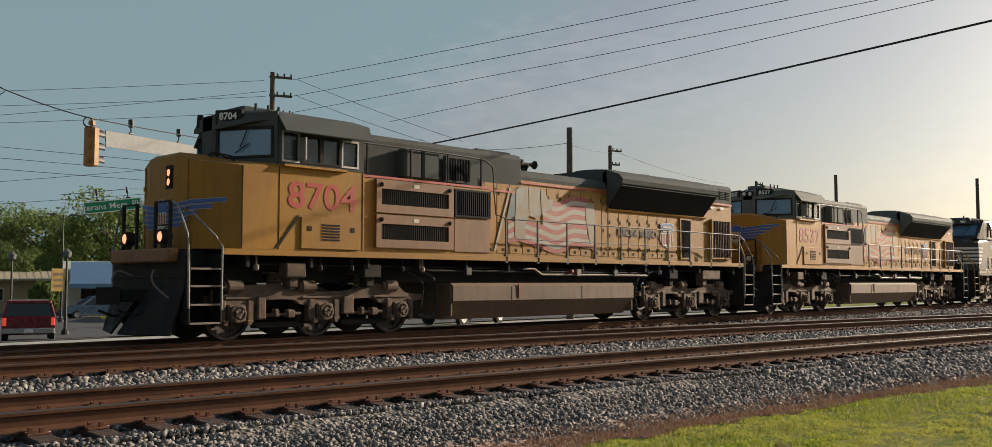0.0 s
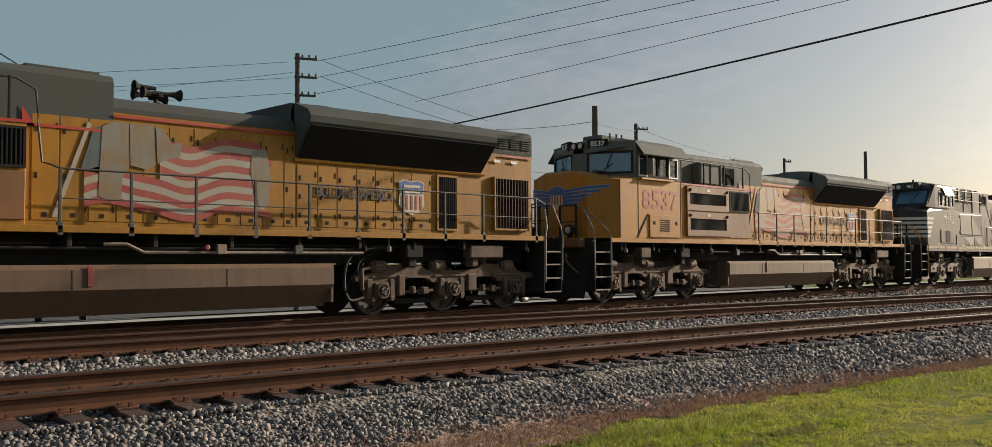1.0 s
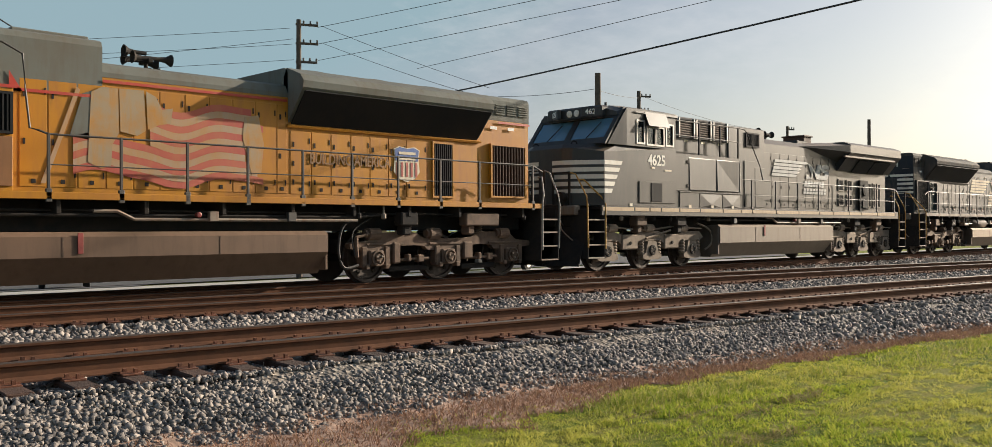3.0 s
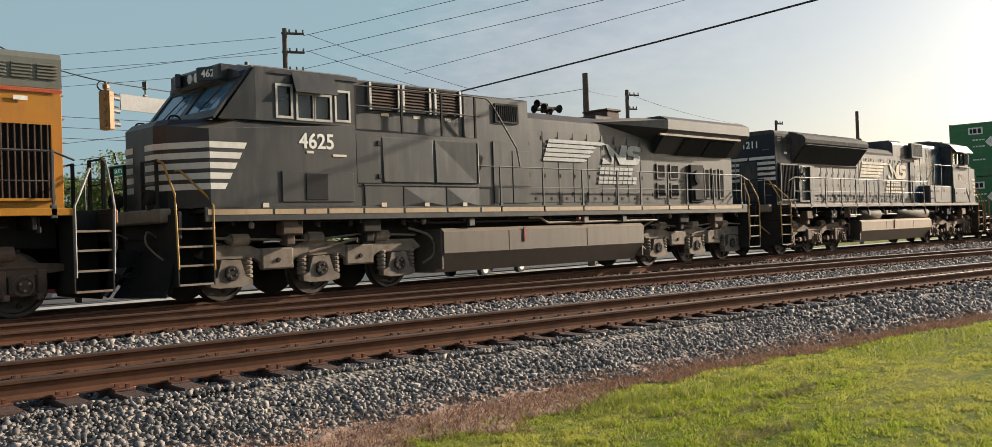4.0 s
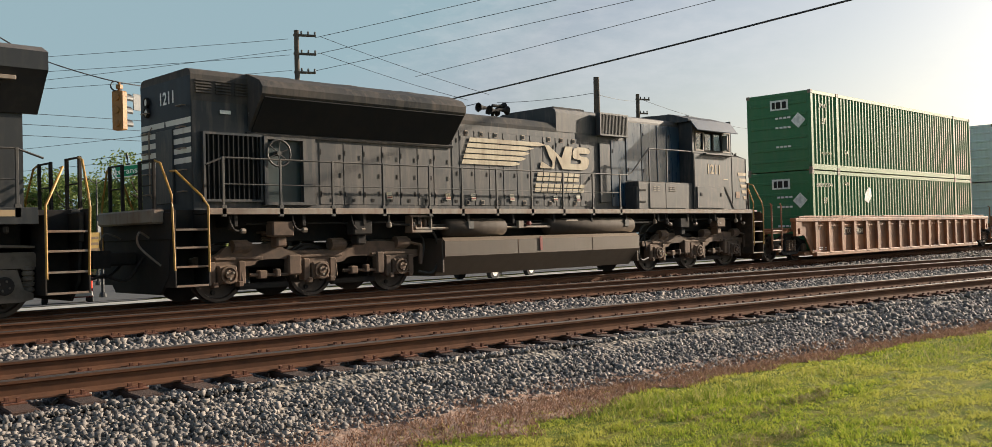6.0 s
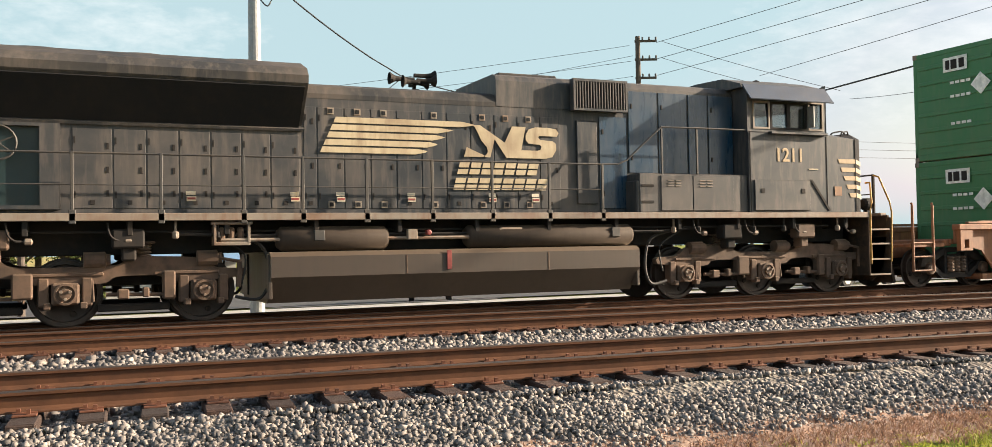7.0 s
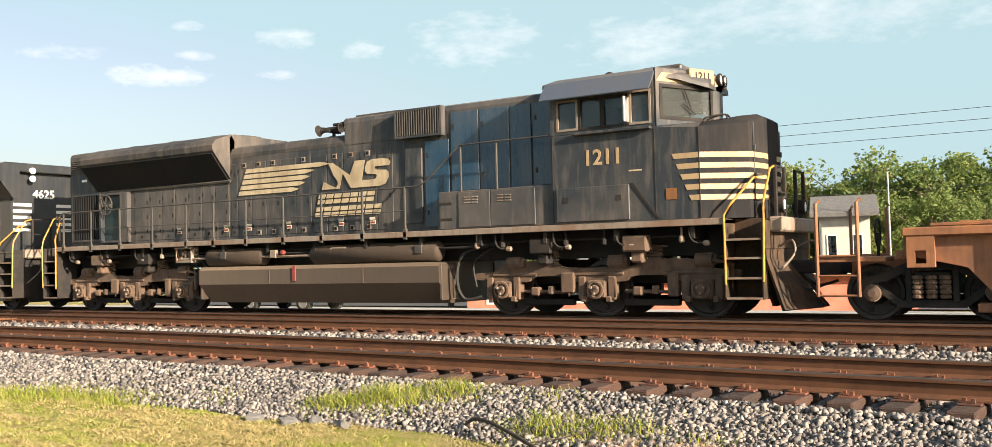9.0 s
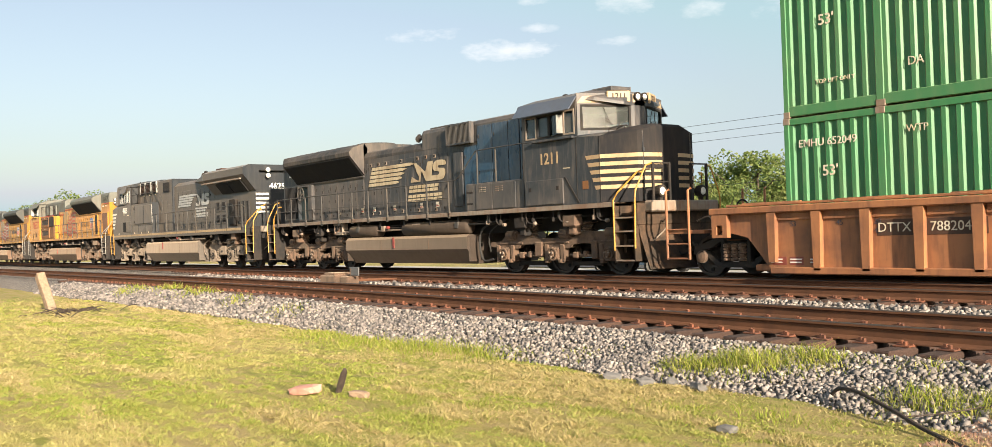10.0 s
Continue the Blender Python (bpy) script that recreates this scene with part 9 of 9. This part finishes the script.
# ---- beside the tracks ----
sw = thing("switch_machine", "low rusty switch machine with a pale stand", "switch machine", "", "", (-24.7, 13.0, -0.22))
bm = bmesh.new()
box(bm, -0.75, 0.15, -0.35, 0.35, 0.0, 0.30, 0.04)
box(bm, -0.6, 0.0, -0.28, 0.28, 0.29, 0.36, 0.03)
part("casing", bm, TRUCK, sw)
bm = bmesh.new()
box(bm, 0.2, 0.6, -0.2, 0.2, 0.0, 0.26, 0.03)
tube(bm, [(0.5, 0, 0.2), (0.5, 0, 0.5)], 0.03, 8)
box(bm, 0.45, 0.95, -0.02, 0.02, 0.28, 0.52, 0.01, 1)
part("stand", bm, [TRUCK, SIGNBACK], sw)
bm = bmesh.new()
for k in range(3):
    tube(bm, [(0.1 - 0.3 * k, 0.3, 0.1), (0.1 - 0.3 * k, 2.2, 0.08)], 0.025, 6)
part("throw_rod", bm, RAILRUST, sw)


def tilt_post():
    ob = thing("leaning_post", "pale weathered timber post leaning in the grass", "post", "", "", (-28.3, 6.0, ground_z(-28.3, 6.0)))
    bm = bmesh.new()
    box(bm, -0.14, 0.14, -0.11, 0.11, -0.3, 1.15, 0.02)
    bm.transform(Matrix.Rotation(radians(-30), 4, "Y") @ Matrix.Rotation(radians(8), 4, "X"))
    part("shaft", bm, CUTWOOD, ob)


tilt_post()


def twig_pile(c, n, seed, spread=0.8):
    rnd = random.Random(seed)
    bm = bmesh.new()
    for k in range(n):
        a = rnd.uniform(0, 6.28)
        p = Vector((c[0] + rnd.gauss(0, spread * 0.5), c[1] + rnd.gauss(0, spread * 0.4), ground_z(c[0], c[1]) + rnd.uniform(0.02, 0.12)))
        d = Vector((math.cos(a), math.sin(a), rnd.uniform(-0.05, 0.35))) * rnd.uniform(0.2, 0.7)
        tube(bm, curve_pts([p - d * 0.5, p + Vector((rnd.gauss(0, 0.04), rnd.gauss(0, 0.04), 0.04)), p + d * 0.5], 3), 0.012, 5)
    tagged(part("brush_pile", bm, TWIG), "small heap of dry dark twigs on the grass", "twigs", "", "stuff")


twig_pile((-26.2, 5.8), 34, 3, 1.2)

bm = bmesh.new()
zb = ground_z(-5, 7)
tube(bm, curve_pts([(-6.3, 7.75, zb + 0.02), (-5.62, 7.72, zb + 0.03), (-5.44, 7.63, zb + 0.07), (-5.28, 7.55, zb + 0.17), (-5.0, 7.40, zb + 0.19), (-4.55, 7.15, zb + 0.13), (-4.1, 6.9, zb + 0.05), (-3.6, 6.62, zb + 0.02)], 6), 0.018, 8)
tube(bm, curve_pts([(-4.4, 7.1, zb + 0.10), (-4.2, 7.3, zb + 0.12), (-3.9, 7.75, zb + 0.16), (-3.4, 8.0, zb + 0.12)], 4), 0.006, 5)
tagged(part("fallen_branch", bm, TWIG), "thin dark bent branch lying on the grass", "branch")


def rough_lump(name, c, size, material, label, seed, turn=(0, 0, 0)):
    rnd = random.Random(seed)
    bm = bmesh.new()
    bmesh.ops.create_icosphere(bm, subdivisions=2, radius=1.0)
    for v in bm.verts:
        n = v.co.normalized()
        v.co = Vector((max(min(n.x * 1.35, 1), -1), max(min(n.y * 1.35, 1), -1), max(min(n.z * 1.4, 1), -1))) * (1 + rnd.uniform(-0.09, 0.09))
    bm.transform(pose(*c, *turn) @ Matrix.Diagonal((*size, 1)))
    return tagged(part(name, bm, material), label, "debris")


zd = ground_z(-9.9, 4.45)
rough_lump("broken_brick", (-9.75, 4.45, zd + 0.05), (0.17, 0.11, 0.05), BRICKSTONE, "broken pale pink slab of masonry in the grass", 4, (4, -6, 20))
rough_lump("wood_chunk", (-9.45, 4.72, zd + 0.12), (0.016, 0.035, 0.18), TWIG, "dark splinter of wood leaning in the grass", 5, (0, 32, 0))
rough_lump("wood_chunk", (-9.2, 4.8, zd + 0.02), (0.11, 0.06, 0.035), CUTWOOD, "brown rotten chunk of wood in the grass", 6, (0, 5, 30))
rough_lump("field_stone", (-5.35, 6.05, ground_z(-5.35, 6.05) + 0.02), (0.08, 0.06, 0.035), SHINGLE, "grey round stone in the grass", 7)
for x, y, sd in ((-8.0, 7.35, 1), (-7.45, 7.30, 2), (-7.2, 7.46, 3), (-6.75, 7.34, 4)):
    rough_lump("loose_rock", (x, y, ground_z(x, y) + 0.02), (0.10, 0.06, 0.045), SHINGLE, "dark loose rock at the foot of the ballast", sd, (sd * 9, 5, sd * 40))
bm = bmesh.new()
geo(bm, [(4.22, 7.78, -0.47), (4.42, 7.74, -0.475), (4.46, 7.9, -0.44), (4.25, 7.95, -0.45), (4.22, 7.78, -0.476), (4.42, 7.74, -0.481), (4.46, 7.9, -0.446), (4.25, 7.95, -0.456)], [[0, 1, 2, 3], [7, 6, 5, 4], [0, 4, 5, 1], [1, 5, 6, 2], [2, 6, 7, 3], [3, 7, 4, 0]])
tagged(part("litter", bm, PAPER), "crumpled white paper litter on the ballast", "litter")



# ---- stones, grass and ties ----
def scatter_stones():
    rng = np.random.default_rng(3)
    cube = np.array([(x, y, z) for x in (-1, 1) for y in (-1, 1) for z in (-1, 1)]) * 0.72
    cubef = np.array([(0, 1, 3), (0, 3, 2), (4, 6, 7), (4, 7, 5), (0, 4, 5), (0, 5, 1), (2, 3, 7), (2, 7, 6), (0, 2, 6), (0, 6, 4), (1, 5, 7), (1, 7, 3)])
    regions = [  # x0, x1, from, to, pitch, size, fine
        (-9.5, 13.5, lambda x: lawn_edge(x) - 0.05, lambda x: line_a(x) - 0.16, 0.039, 0.0235, True),
        (-18, -9.5, lambda x: lawn_edge(x) - 0.05, lambda x: line_a(x) - 0.16, 0.050, 0.028, False),
        (13.5, 25, lambda x: lawn_edge(x) - 0.05, lambda x: line_a(x) - 0.16, 0.066, 0.036, False),
        (-40, -18, lambda x: lawn_edge(x), lambda x: line_a(x) - 0.16, 0.09, 0.045, False),
        (25, 40, lambda x: lawn_edge(x), lambda x: line_a(x) - 0.16, 0.11, 0.055, False),
        (-18, 30, lambda x: line_a(x) + 1.70, lambda x: line_b(x) - 0.18, 0.074, 0.038, False),
        (30, 48, lambda x: line_a(x) + 1.70, lambda x: line_b(x) - 0.18, 0.12, 0.055, False),
        (-40, -18, lambda x: line_a(x) + 1.70, lambda x: line_b(x) - 0.18, 0.13, 0.06, False),
        (-18, 26, lambda x: line_a(x) + 0.12, lambda x: line_a(x) + 1.40, 0.085, 0.036, False),
        (-18, 40, lambda x: line_b(x) + 0.12, lambda x: line_b(x) + 1.40, 0.12, 0.05, False),
        (-18, 60, lambda x: max(line_b(x) + 1.66, line_a(x) + 1.7), lambda x: 16.3, 0.15, 0.055, False),
    ]
    for big in (True, False):
        base, bf = cube, cubef
        P, S = [], []
        for x0, x1, lo, hi, pitch, size, fine in regions:
            if fine != big:
                continue
            xs = np.arange(x0, x1, pitch)
            for x in xs:
                a, b = lo(x), hi(x)
                if b <= a:
                    continue
                ys = np.arange(a, b, pitch)
                jx = x + rng.uniform(-0.5, 0.5, len(ys)) * pitch
                jy = ys + rng.uniform(-0.5, 0.5, len(ys)) * pitch
                mid = bed_z(x, (a + b) / 2)
                for u, w in zip(jx, jy):
                    P.append((u, w, bed_z(u, w) if w < line_b(u) - 0.1 and (w < line_a(u) or w > line_a(u) + 1.6) else mid))
                S.append(np.full(len(ys), size))
        P, S = np.array(P), np.concatenate(S)
        keep = np.ones(len(P), bool)
        for row, fn in zip(TIE_ROWS[:2], (line_a, line_b)):
            at = np.array(row)
            j = np.clip(np.searchsorted(at, P[:, 0]), 1, len(at) - 1)
            off = np.minimum(np.abs(P[:, 0] - at[j]), np.abs(P[:, 0] - at[j - 1]))
            dy = P[:, 1] - np.array([fn(x) for x in P[:, 0]])
            keep &= ~((off < 0.125) & (dy > -0.54) & (dy < 2.0))
        P, S = P[keep], S[keep]
        n = len(P)
        S = S * rng.uniform(0.55, 1.35, n)
        ax = rng.normal(size=(n, 3))
        ax /= np.linalg.norm(ax, axis=1)[:, None]
        an = rng.uniform(0, 6.28, n)
        K = np.zeros((n, 3, 3))
        K[:, 0, 1], K[:, 0, 2], K[:, 1, 0], K[:, 1, 2], K[:, 2, 0], K[:, 2, 1] = -ax[:, 2], ax[:, 1], ax[:, 2], -ax[:, 0], -ax[:, 1], ax[:, 0]
        Rm = np.eye(3)[None] + np.sin(an)[:, None, None] * K + (1 - np.cos(an))[:, None, None] * (K @ K)
        sq = rng.uniform(0.55, 1.45, (n, 1, 3))
        V = base[None] * (1 + rng.uniform(-0.42, 0.30, (n, len(base), 3))) * sq * S[:, None, None]
        V = np.einsum("nij,nkj->nki", Rm, V)
        P[:, 2] += S * 0.25 + rng.uniform(-0.012, 0.012, n)
        V += P[:, None, :]
        F = bf[None] + (np.arange(n) * len(base))[:, None, None]
        me = bpy.data.meshes.new("ballast_stones")
        me.vertices.add(n * len(base))
        me.vertices.foreach_set("co", V.reshape(-1).astype(np.float32))
        m = n * len(bf)
        me.loops.add(m * 3)
        me.loops.foreach_set("vertex_index", F.reshape(-1).astype(np.int32))
        me.polygons.add(m)
        me.polygons.foreach_set("loop_start", (np.arange(m) * 3).astype(np.int32))
        me.materials.append(STONE)
        me.update(calc_edges=True)
        tagged(new("ballast_stones", me), "loose angular grey and tan ballast stones", "ballast", "", "stuff")


scatter_stones()


def blades(name, label, points, heights, widths, material, seed, lean=0.45):
    """Many single blades, each a bent sliver."""
    rng = np.random.default_rng(seed)
    n = len(points)
    P = np.array(points)
    h, w = np.array(heights), np.array(widths)
    a = rng.uniform(0, 2 * np.pi, n)
    d = np.stack([np.cos(a), np.sin(a), np.zeros(n)], 1)
    b = rng.uniform(0, 2 * np.pi, n)
    tip = np.stack([np.cos(b), np.sin(b), np.zeros(n)], 1) * (h * rng.uniform(0.1, lean * 2, n))[:, None]
    V = np.empty((n, 5, 3))
    V[:, 0] = P - d * w[:, None] / 2
    V[:, 1] = P + d * w[:, None] / 2
    midp = P + tip * 0.35 + np.array([0, 0, 1])[None] * (h * 0.6)[:, None]
    V[:, 2] = midp + d * w[:, None] * 0.38
    V[:, 3] = midp - d * w[:, None] * 0.38
    V[:, 4] = P + tip + np.array([0, 0, 1])[None] * h[:, None]
    base = (np.arange(n) * 5)[:, None]
    Q = (base + np.array([0, 1, 2, 3])[None])
    T = (base + np.array([3, 2, 4])[None])
    loops = np.concatenate([Q, T], 1).reshape(-1)
    me = bpy.data.meshes.new(name)
    me.vertices.add(n * 5)
    me.vertices.foreach_set("co", V.reshape(-1).astype(np.float32))
    me.loops.add(n * 7)
    me.loops.foreach_set("vertex_index", loops.astype(np.int32))
    me.polygons.add(n * 2)
    st = np.stack([np.arange(n) * 7, np.arange(n) * 7 + 4], 1).reshape(-1)
    me.polygons.foreach_set("loop_start", st.astype(np.int32))
    me.materials.append(material)
    me.update(calc_edges=True)
    return tagged(new(name, me), label, "grass", "", "stuff")


def lawn():
    rng = np.random.default_rng(8)
    for x0, x1, n, mt, words in ((3.0, 30.0, 560000, BLADE, "short mown green grass blades in uneven clumps"), (-36.0, -1.0, 760000, STRAW, "short mown grass, half dried to straw")):
        pts, hs, ws = [], [], []
        hay = [[], [], []]
        for u, y in zip(rng.uniform(0, 1, n), rng.uniform(0.8, 9.5, n)):
            x = x0 + (x1 - x0) * (u ** 1.5 if x0 > 0 else u ** 0.62)
            dist = math.hypot(x, y)
            if y < abs(x) * (0.24 if x > 0 else 0.12) or y > lawn_edge(x) - verge_width(x) * rng.uniform(0.3, 1.05) * (1.0 if x > -3 else 0.35) or dist < 5.6 or rng.uniform() > min(1.0, (9.0 / dist) ** 1.3):
                continue
            patch = noise.noise((x * 0.8, y * 0.8, 2.0))
            clump = noise.noise((x * 3.2, y * 5.5, 7.0)) + 0.7 * noise.noise((x * 8.5, y * 11.0, 3.0))
            if rng.uniform() > 0.85 + 0.4 * patch + 0.5 * clump:
                continue
            swath = noise.noise((x * 0.32, y * 1.5, 5.0)) + 0.55 * noise.noise((x * 1.1, y * 4.2, 9.0))
            inner = lawn_edge(x) - y
            dried = swath + rng.normal() * 0.13 > (-0.10 + 0.10 * inner if x < 0 else 0.62)
            p_, h_, w_ = hay if dried else (pts, hs, ws)
            p_.append((x, y, ground_z(x, y) - 0.005))
            h_.append(rng.uniform(0.022, 0.05) * (1.0 + 0.4 * patch + 0.8 * max(-0.6, min(0.8, swath))) * max(0.35, 1.0 + 1.3 * clump) * (0.60 if x > 0 else 0.62))
            w_.append(rng.uniform(0.006, 0.012) * max(dist / 8.0, 0.8))
        blades("dried_grass", "straw-coloured swaths of mown dry grass", *hay, HAY, 3, 2.0)
        blades("lawn_grass", words, pts, hs, ws, mt, 1, 0.9 if mt is BLADE else 1.3)
    pts, hs, ws = [], [], []
    # where each tuft stands: x, y, spread, blades, height
    tufts = [(-7.3, 7.88, 0.35, 900, 0.24), (-6.7, 8.05, 0.42, 1500, 0.30), (-6.1, 8.35, 0.38, 1100, 0.24), (-4.45, 7.62, 0.42, 900, 0.24), (-3.9, 7.7, 0.4, 600, 0.22), (-15.4, 7.4, 0.9, 900, 0.14), (-13.4, 7.4, 0.9, 1500, 0.18), (-12.0, 7.5, 0.8, 1500, 0.22), (-11.0, 7.65, 0.6, 1000, 0.20),
             (-10.2, 7.75, 0.5, 400, 0.12), (-9.2, 8.0, 0.45, 350, 0.12), (-31.0, 8.9, 0.9, 500, 0.3), (-29.0, 9.6, 0.9, 500, 0.35), (-26.0, 9.3, 0.8, 500, 0.35), (-22.5, 8.9, 0.7, 300, 0.25), (-19.0, 8.5, 0.8, 350, 0.2), (-6.4, 6.4, 0.6, 700, 0.09), (-5.4, 6.75, 0.5, 700, 0.10), (-8.2, 6.6, 0.6, 400, 0.08), (-3.0, 7.6, 0.3, 250, 0.15), (-4.9, 8.4, 0.4, 250, 0.14),
             (7.5, 5.42, 0.6, 1500, 0.15), (8.3, 5.2, 0.6, 1300, 0.14), (9.3, 5.15, 0.6, 700, 0.11), (10.6, 5.0, 0.7, 700, 0.12), (12.5, 4.75, 0.9, 800, 0.14), (14.5, 4.6, 0.9, 800, 0.14), (17, 4.3, 1.0, 600, 0.14), (5.2, 5.2, 0.3, 160, 0.10), (6.2, 4.5, 0.4, 300, 0.08), (8.4, 3.7, 0.5, 350, 0.08)]
    for cx, cy, r, n, top in tufts:
        for k in range(int(n * (0.7 if cx < 0 else 1.0))):
            x, y = cx + rng.normal() * r * 0.85, cy + rng.normal() * r * 0.42
            pts.append((x, y, max(ground_z(x, y), bed_z(x, y) if y > lawn_edge(x) else -9) - 0.01))
            rim = math.exp(-0.5 * (((x - cx) / (0.8 * r)) ** 2 + ((y - cy) / (0.34 * r)) ** 2))
            hs.append(top * (0.25 + 0.75 * rng.uniform() ** 1.3) * (0.35 + 0.75 * rim))
            ws.append(rng.uniform(0.005, 0.011) * max(abs(cx) / 9.0, 1.0))
    blades("tall_grass", "tall bright green grass tufts along the ballast", pts, hs, ws, TALL, 2, 0.7)
    pts, hs, ws = [], [], []
    for x in rng.uniform(-1.0, 26.0, 52000):
        y = lawn_edge(x) + 0.22 - (verge_width(x) + 0.25) * rng.beta(1.4, 1.4)
        pts.append((x, y, max(ground_z(x, y), bed_z(x, y) if y > lawn_edge(x) - 0.1 else -9) - 0.005))
        hs.append(rng.uniform(0.015, 0.075))
        ws.append(rng.uniform(0.006, 0.016))
    for x in rng.uniform(-4.0, -1.0, 3500):
        y = lawn_edge(x) + 0.3 - (verge_width(x) + 0.5) * rng.beta(1.4, 1.6)
        pts.append((x, y, max(ground_z(x, y), bed_z(x, y) if y > lawn_edge(x) - 0.1 else -9) - 0.005))
        hs.append(rng.uniform(0.02, 0.07))
        ws.append(rng.uniform(0.006, 0.014))
    blades("dry_weeds", "dead reddish-brown weeds at the ballast edge", pts, hs, ws, DRY, 3, 0.7)


lawn()


def lay_ties():
    rnd = random.Random(21)
    bm = bmesh.new()
    box(bm, -0.115, 0.115, -1.28, 1.28, -0.18, 0.0, 0.014)
    tie = bpy.data.meshes.new("tie")
    bm.to_mesh(tie)
    bm.free()
    tie.materials.append(TIE)
    bm = bmesh.new()
    box(bm, -0.095, 0.095, -0.18, 0.18, 0.0, 0.018, 0.004)
    for y in (-0.095, 0.095):
        prism(bm, [(y - 0.012, 0.016), (y + 0.012, 0.016), (y + 0.009, 0.032), (y - 0.009, 0.032)], "x", -0.095, 0.095)
    for x, y in ((-0.05, -0.085), (0.05, 0.085), (0.03, -0.145), (-0.03, 0.145)):
        prism(bm, [(y - 0.017, 0.015), (y + 0.017, 0.015), (y + 0.020, 0.060), (y - 0.020, 0.060)], "x", x - 0.016, x + 0.016)
    plate = bpy.data.meshes.new("tie_plate")
    bm.to_mesh(plate)
    bm.free()
    plate.materials.append(PLATE)
    for (tk, fn), row in zip(TRACKS, TIE_ROWS):
        for x in row:
            slope = math.atan2(fn(x + 0.5) - fn(x - 0.5), 1.0)
            y = fn(x) + 0.7525
            turn = slope + rnd.uniform(-0.015, 0.015)
            ob = new("tie", tie)
            ob.parent = tk
            ob.location, ob.rotation_euler = (x, y + rnd.uniform(-0.03, 0.03), -0.196 + rnd.uniform(-0.006, 0.004)), (0, 0, turn)
            for off in (-0.7525, 0.7525):
                ob = new("tie_plate", plate)
                ob.parent = tk
                ob.location, ob.rotation_euler = (x - math.sin(slope) * off, y + off, -0.196), (0, 0, turn)


lay_ties()


def travel(t):
    """How far the train has gone along -x since 5 s."""
    return 11.027 * (t - 5) - 0.0174 * (t - 5) ** 2


SURGE = {6: -0.41, 8: 0.28, 10: -0.12}      # the slack running in and out, by quarter seconds


def motions():
    for ob, x, turn in PLACE:
        z = ob.get("rest_z", 0.0)
        walk(ob, [(k / 4, pose(x - travel(k / 4) + SURGE.get(k, 0.0), TRACK_Y, z, 0, 0, turn)) for k in range(41)])
    turned = {}
    for ob, x, r, way in WHEELSETS:
        step = 2 if r > 0.5 else 1
        rows = turned.get((r, way))
        if rows is None:
            rows = [(k / 30, math.degrees(travel(k / 30) / r) * way) for k in range(0, 301, step)]
            turned[(r, way)] = rows
        walk(ob, [(t, pose(x, 0, r, 0, a, 0)) for t, a in rows])


motions()
